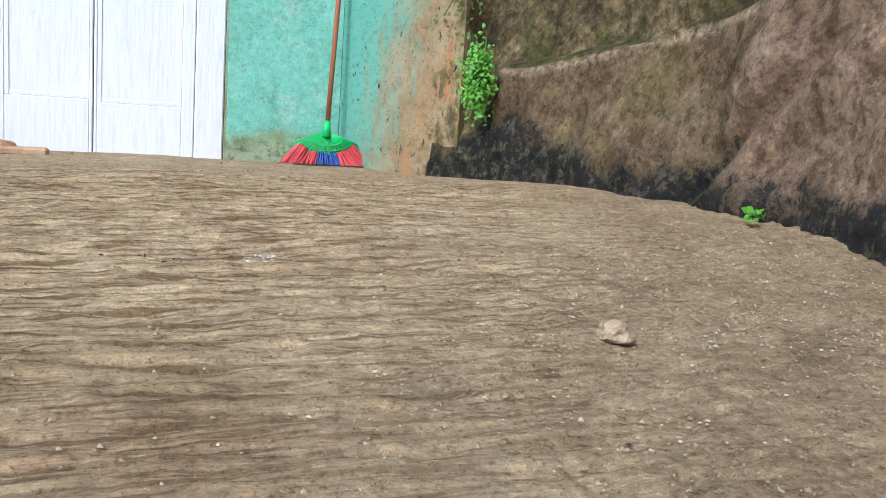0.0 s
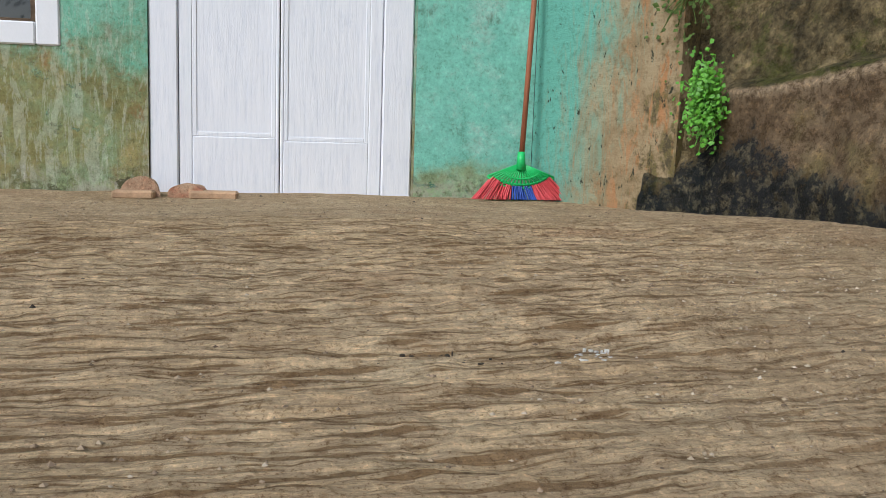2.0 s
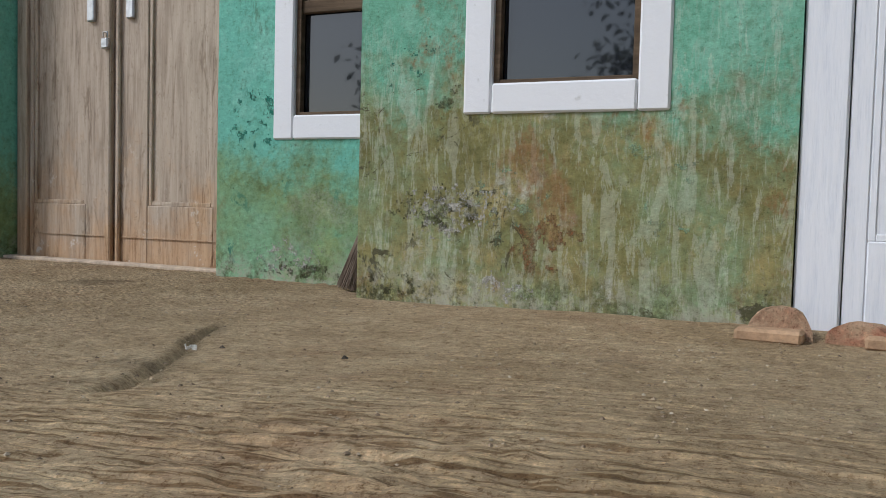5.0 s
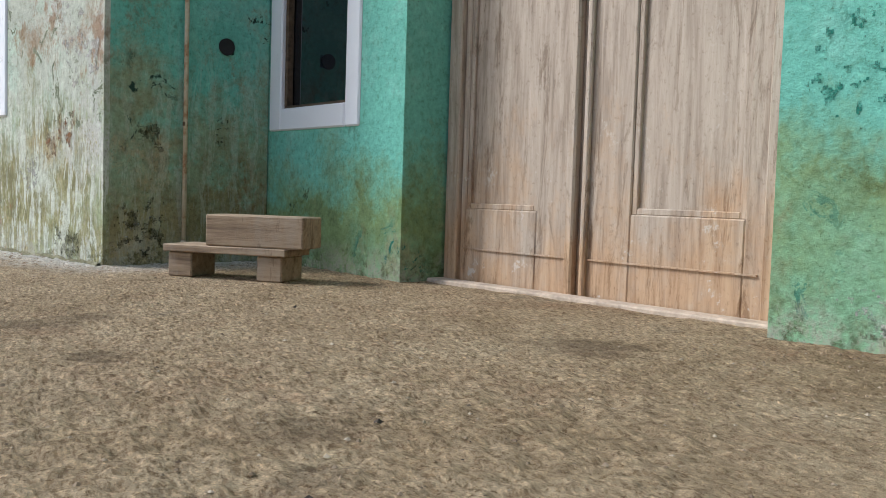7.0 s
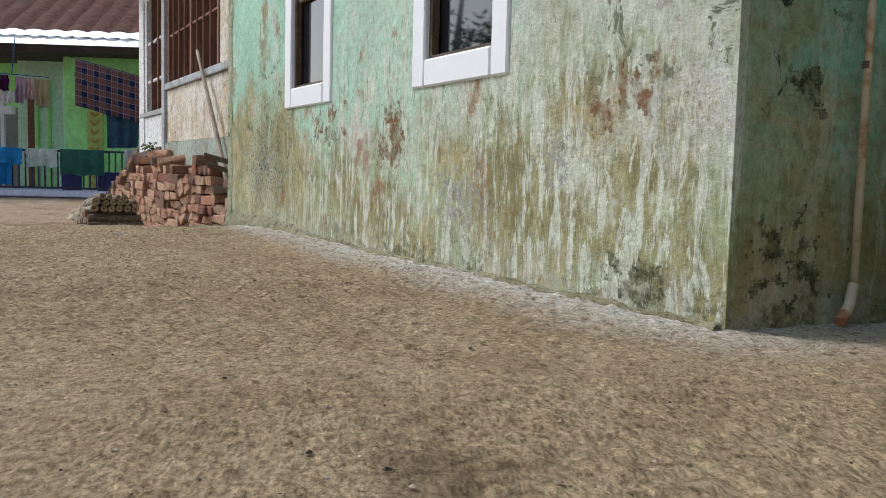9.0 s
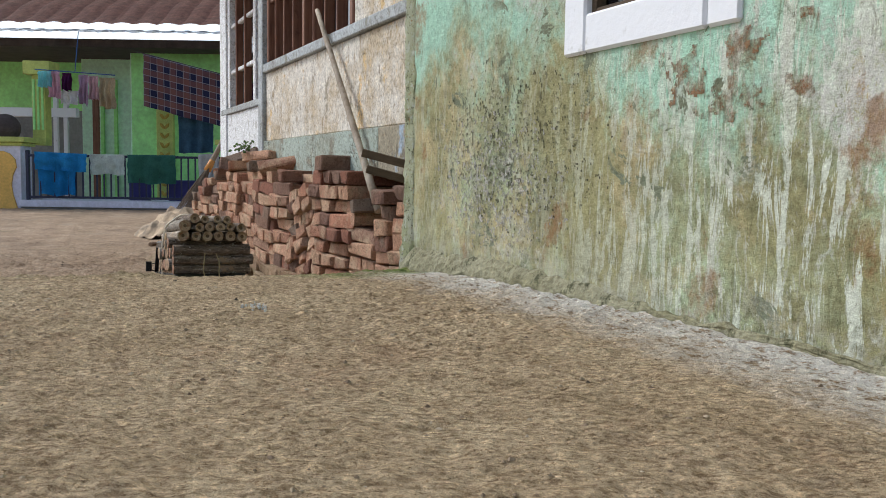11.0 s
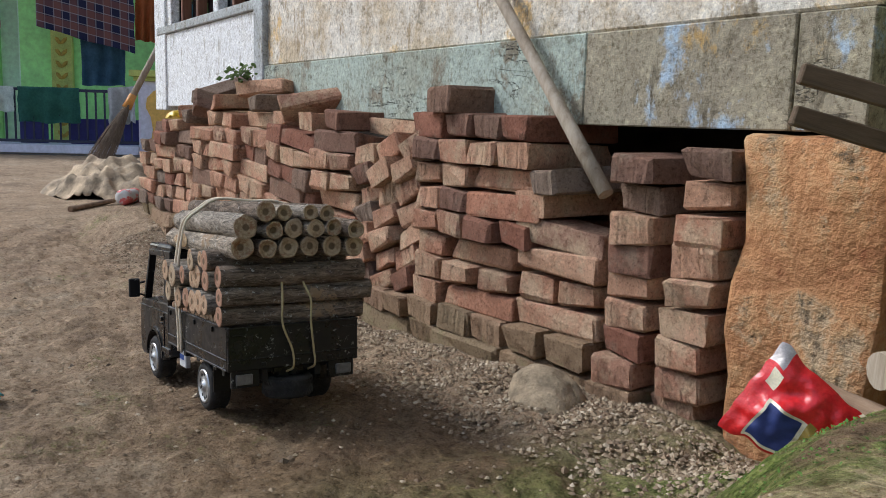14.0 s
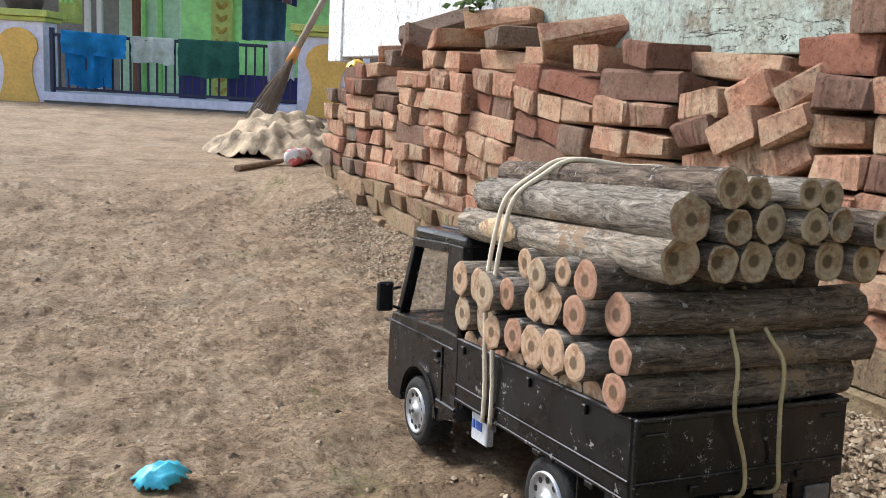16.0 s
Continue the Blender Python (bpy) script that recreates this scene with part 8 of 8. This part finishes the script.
        cur = [bm.verts.new((u, 0.30, 1.65 + dz)), bm.verts.new((u, 0.85, 1.75 + dz))]
        if prev:
            bm.faces.new((prev[0], cur[0], cur[1], prev[1]))
        prev = cur
    bmesh.ops.solidify(bm, geom=bm.faces[:], thickness=0.01)
    part("corrugated_edge", bm, M_SHEET, h, "white corrugated roofing sheet")
    bm = bmesh.new()
    prev = None
    for k in range(121):
        u = -6.2 + 5.2 * k / 120
        cur = []
        for j in range(9):
            cur.append(bm.verts.new((u, 0.7 + 0.28 * j, 1.79 + 0.14 * j + 0.022 * abs(math.sin(k * 0.55)) - 0.02 * (j % 2))))
        if prev:
            for j in range(8):
                bm.faces.new((prev[j], cur[j], cur[j + 1], prev[j + 1]))
        prev = cur
    bmesh.ops.solidify(bm, geom=bm.faces[:], thickness=0.02)
    part("tile_roof", bm, M_ROOF, h, "brown clay tile roof")
    return tagged(h, "bright green house with a porch and corrugated eaves", "house")


green_house()


def fence():
    f = empty("porch_fence", FAR)
    z0, z1 = GZ + 0.12, 0.345
    for z in (z0, z1):
        part("rail", boxed((-3.83, -0.012, z - 0.012), (-1.86, 0.012, z + 0.012), bevel=0.003), M_NAVY, f)
    part("end_post", boxed((-3.865, -0.02, GZ + 0.09), (-3.832, 0.02, 0.40), bevel=0.004), M_NAVY, f)
    for k in range(27):
        u = -3.79 + k * 0.072
        part("bar", boxed((u - 0.007, -0.007, z0), (u + 0.007, 0.007, z1)), M_NAVY, f)
    return tagged(f, "dark navy metal porch fence with upright bars", "fence")


fence()


def hung(name, u0, u1, z_top, z_bot, y, mat, label, cat, seed, slope=0.0, wave=0.02, ragged=0.03):
    """Cloth hanging in folds from a line or rail."""
    bm = bmesh.new()
    nu, nz = 22, 14
    grid = []
    for j in range(nz + 1):
        v = j / nz
        row = []
        for i in range(nu + 1):
            u = i / nu
            z = z_top + slope * u + (z_bot - z_top) * v + ragged * v * noise.noise((u * 3, seed, 0))
            fold = wave * math.sin(u * 17 + seed) * (0.3 + v) + wave * noise.noise((u * 5, v * 3, seed))
            row.append(bm.verts.new((u0 + (u1 - u0) * u + 0.01 * noise.noise((v * 4, seed, u)), y + fold, z)))
        grid.append(row)
    for j in range(nz):
        for i in range(nu):
            fc = bm.faces.new((grid[j][i], grid[j][i + 1], grid[j + 1][i + 1], grid[j + 1][i]))
            fc.smooth = True
    bmesh.ops.solidify(bm, geom=bm.faces[:], thickness=0.004)
    ob = part(name, bm, mat)
    ob.matrix_basis = FAR
    return tagged(ob, label, cat)


def cloth(name, col):
    return plain(name, col, 0.95, 0, 0.2, 9, 0.2, 0.1)


BLUE_CLOTH = cloth("blue_cloth", (0.03, 0.28, 0.62))
hung("towel", -3.74, -3.35, 0.355, -0.06, -0.025, BLUE_CLOTH, "bright blue towel hanging on the fence", "towel", 1.0)
hung("blue_shirt", -3.76, -3.22, 0.385, 0.20, -0.055, cloth("light_blue_cloth", (0.04, 0.34, 0.70)), "light blue shirt folded over the fence rail", "shirt", 7.0, -0.02, 0.03, 0.07)
hung("towel", -3.205, -2.85, 0.366, 0.16, -0.03, cloth("pale_cloth", (0.72, 0.80, 0.76)), "pale mint towel hanging on the fence", "towel", 2.0)
hung("towel", -2.82, -2.33, 0.366, 0.075, -0.03, cloth("green_cloth", (0.06, 0.20, 0.16)), "dark green towel hanging on the fence", "towel", 3.0)
hung("white_shirt", -2.10, -1.88, 0.375, 0.06, -0.03, cloth("off_white_cloth", (0.62, 0.62, 0.63)), "grey-white shirt hanging at the end of the fence", "shirt", 8.0, 0.02, 0.03, 0.09)
pl = Mat("plaid_blanket", 0.95, 0.0, 0.1)
pc = (0.04, 0.045, 0.10)
for axis_k, slant in ((0, 0.0), (2, 0.24)):
    q = pl.axis(axis_k) if not slant else pl.math('ADD', pl.axis(2), pl.math('MULTIPLY', pl.axis(0), slant))
    wv = pl.math('SINE', pl.math('MULTIPLY', q, 46.0))
    fine = pl.math('SINE', pl.math('ADD', pl.math('MULTIPLY', q, 92.0), 1.2))
    pc = pl.mix(pl.math('MULTIPLY', pl.mask(wv, 0.1, 0.35), 0.55), pc, (0.33, 0.15, 0.12))
    pc = pl.mix(pl.math('MULTIPLY', pl.mask(fine, 0.90, 0.97), 0.6), pc, (0.50, 0.48, 0.52))
pl.colour(pc)
hung("plaid_blanket", -2.73, -1.93, 1.42, 0.88, 0.24, pl.m, "navy and red plaid blanket hanging from a line", "blanket", 4.0, -0.20, 0.015, 0.02)
hung("cloth", -1.925, -1.74, 1.20, 0.79, 0.28, cloth("rust_cloth", (0.40, 0.13, 0.05)), "rust orange cloth hanging on the line", "cloth", 5.0)
hung("trousers", -2.40, -2.03, 0.84, 0.40, 0.34, cloth("denim_cloth", (0.08, 0.16, 0.24)), "faded blue trousers hanging on the line", "trousers", 6.0)
for k, (u, w2, zt, zb, c, nm) in enumerate(((-3.80, 0.13, 1.16, 1.0, (0.35, 0.75, 0.80), "cyan"), (-3.70, 0.11, 1.16, 0.90, (0.78, 0.50, 0.60), "pink"), (-3.58, 0.10, 1.15, 0.97, (0.13, 0.03, 0.12), "plum"), (-3.62, 0.20, 0.97, 0.83, (0.82, 0.80, 0.80), "white"),
                                         (-3.44, 0.11, 1.14, 0.84, (0.60, 0.42, 0.55), "mauve"), (-3.34, 0.10, 1.13, 0.88, (0.80, 0.55, 0.60), "rose"), (-3.24, 0.16, 1.12, 0.80, (0.62, 0.50, 0.34), "tan"))):
    hung("garment", u, u + w2, zt + 0.06, zb + 0.06, 0.18 + 0.03 * k, cloth(nm + "_cloth", c), nm + " garment pegged on the clothes rack", "garment", 10.0 + k, 0, 0.03, 0.06)
bm = bmesh.new()
tube(bm, [(-3.85, 0.21, 1.24), (-3.05, 0.30, 1.20)], 0.006, 6)
tube(bm, [(-3.45, 0.25, 1.22), (-3.45, 0.36, 1.66)], 0.005, 6)
ob = part("clothes_rack", bm, cloth("blue_line", (0.05, 0.12, 0.3)))
ob.matrix_basis = FAR
tagged(ob, "blue hanging rack under the eaves holding clothes", "clothes rack")
bm = bmesh.new()
tube(bm, [(-2.80, 0.245, 1.44), (-1.5, 0.245, 1.12)], 0.005, 6)
ob = part("clothes_line", bm, cloth("line", (0.1, 0.1, 0.1)))
ob.matrix_basis = FAR
tagged(ob, "thin washing line under the eaves", "clothes line")


# ---- trees across the yard, mirrored in the window panes ----
M_TREE_LEAF = plain("broad_leaf", (0.06, 0.11, 0.03), 0.6, 0, 0.4, 8, 0.1)
M_TRUNK = wood("tree_bark", (0.08, 0.06, 0.04), (0.15, 0.11, 0.08), (0.22, 0.17, 0.13), 2, 0.9)


def tree(x, y, h, seed):
    """A trunk with limbs and a loose crown of many small leaves."""
    rnd = random.Random(seed)
    th = empty("tree", Matrix.Translation((x, y, ground_z(x, y) - 0.03)))
    bm, lv = bmesh.new(), bmesh.new()
    tube(bm, [(0, 0, 0), (0.05, 0.03, h * 0.3), (-0.03, 0.05, h * 0.6), (0.04, 0, h * 0.85)], [0.11, 0.085, 0.055, 0.02], 10, wob=0.1, seed=seed)
    for k in range(13):
        a, z0 = rnd.uniform(0, 6.283), h * rnd.uniform(0.25, 0.75)
        reach = h * rnd.uniform(0.22, 0.36)
        tip = Vector((math.cos(a) * reach, math.sin(a) * reach, z0 + h * rnd.uniform(0.1, 0.3)))
        mid = Vector((tip.x * 0.45, tip.y * 0.45, z0 + (tip.z - z0) * 0.6))
        tube(bm, [(0, 0, z0), mid, tip], [0.035, 0.022, 0.008], 6)
        for q in range(110):
            base = mid.lerp(tip, rnd.random()) + Vector((rnd.gauss(0, 1), rnd.gauss(0, 1), rnd.gauss(0, 0.7))) * h * 0.06
            d = Vector((rnd.uniform(-1, 1), rnd.uniform(-1, 1), rnd.uniform(-0.9, 0.4))).normalized()
            w2 = d.cross(Vector((rnd.uniform(-1, 1), rnd.uniform(-1, 1), 1))).normalized()
            ln = rnd.uniform(0.09, 0.17)
            lv.faces.new([lv.verts.new(base + v) for v in (Vector((0, 0, 0)), d * ln * 0.5 + w2 * ln * 0.22, d * ln, d * ln * 0.5 - w2 * ln * 0.22)])
    part("trunk", bm, M_TRUNK, th)
    part("crown", lv, M_TREE_LEAF, th, "loose crown of dark green leaves")
    return tagged(th, "leafy green tree standing across the yard", "tree", "trees across the yard")


for spot in ((-2.6, -8.6, 3.2, 1), (0.3, -9.6, 3.6, 2), (-9.5, -6.8, 3.4, 3)):
    tree(*spot)
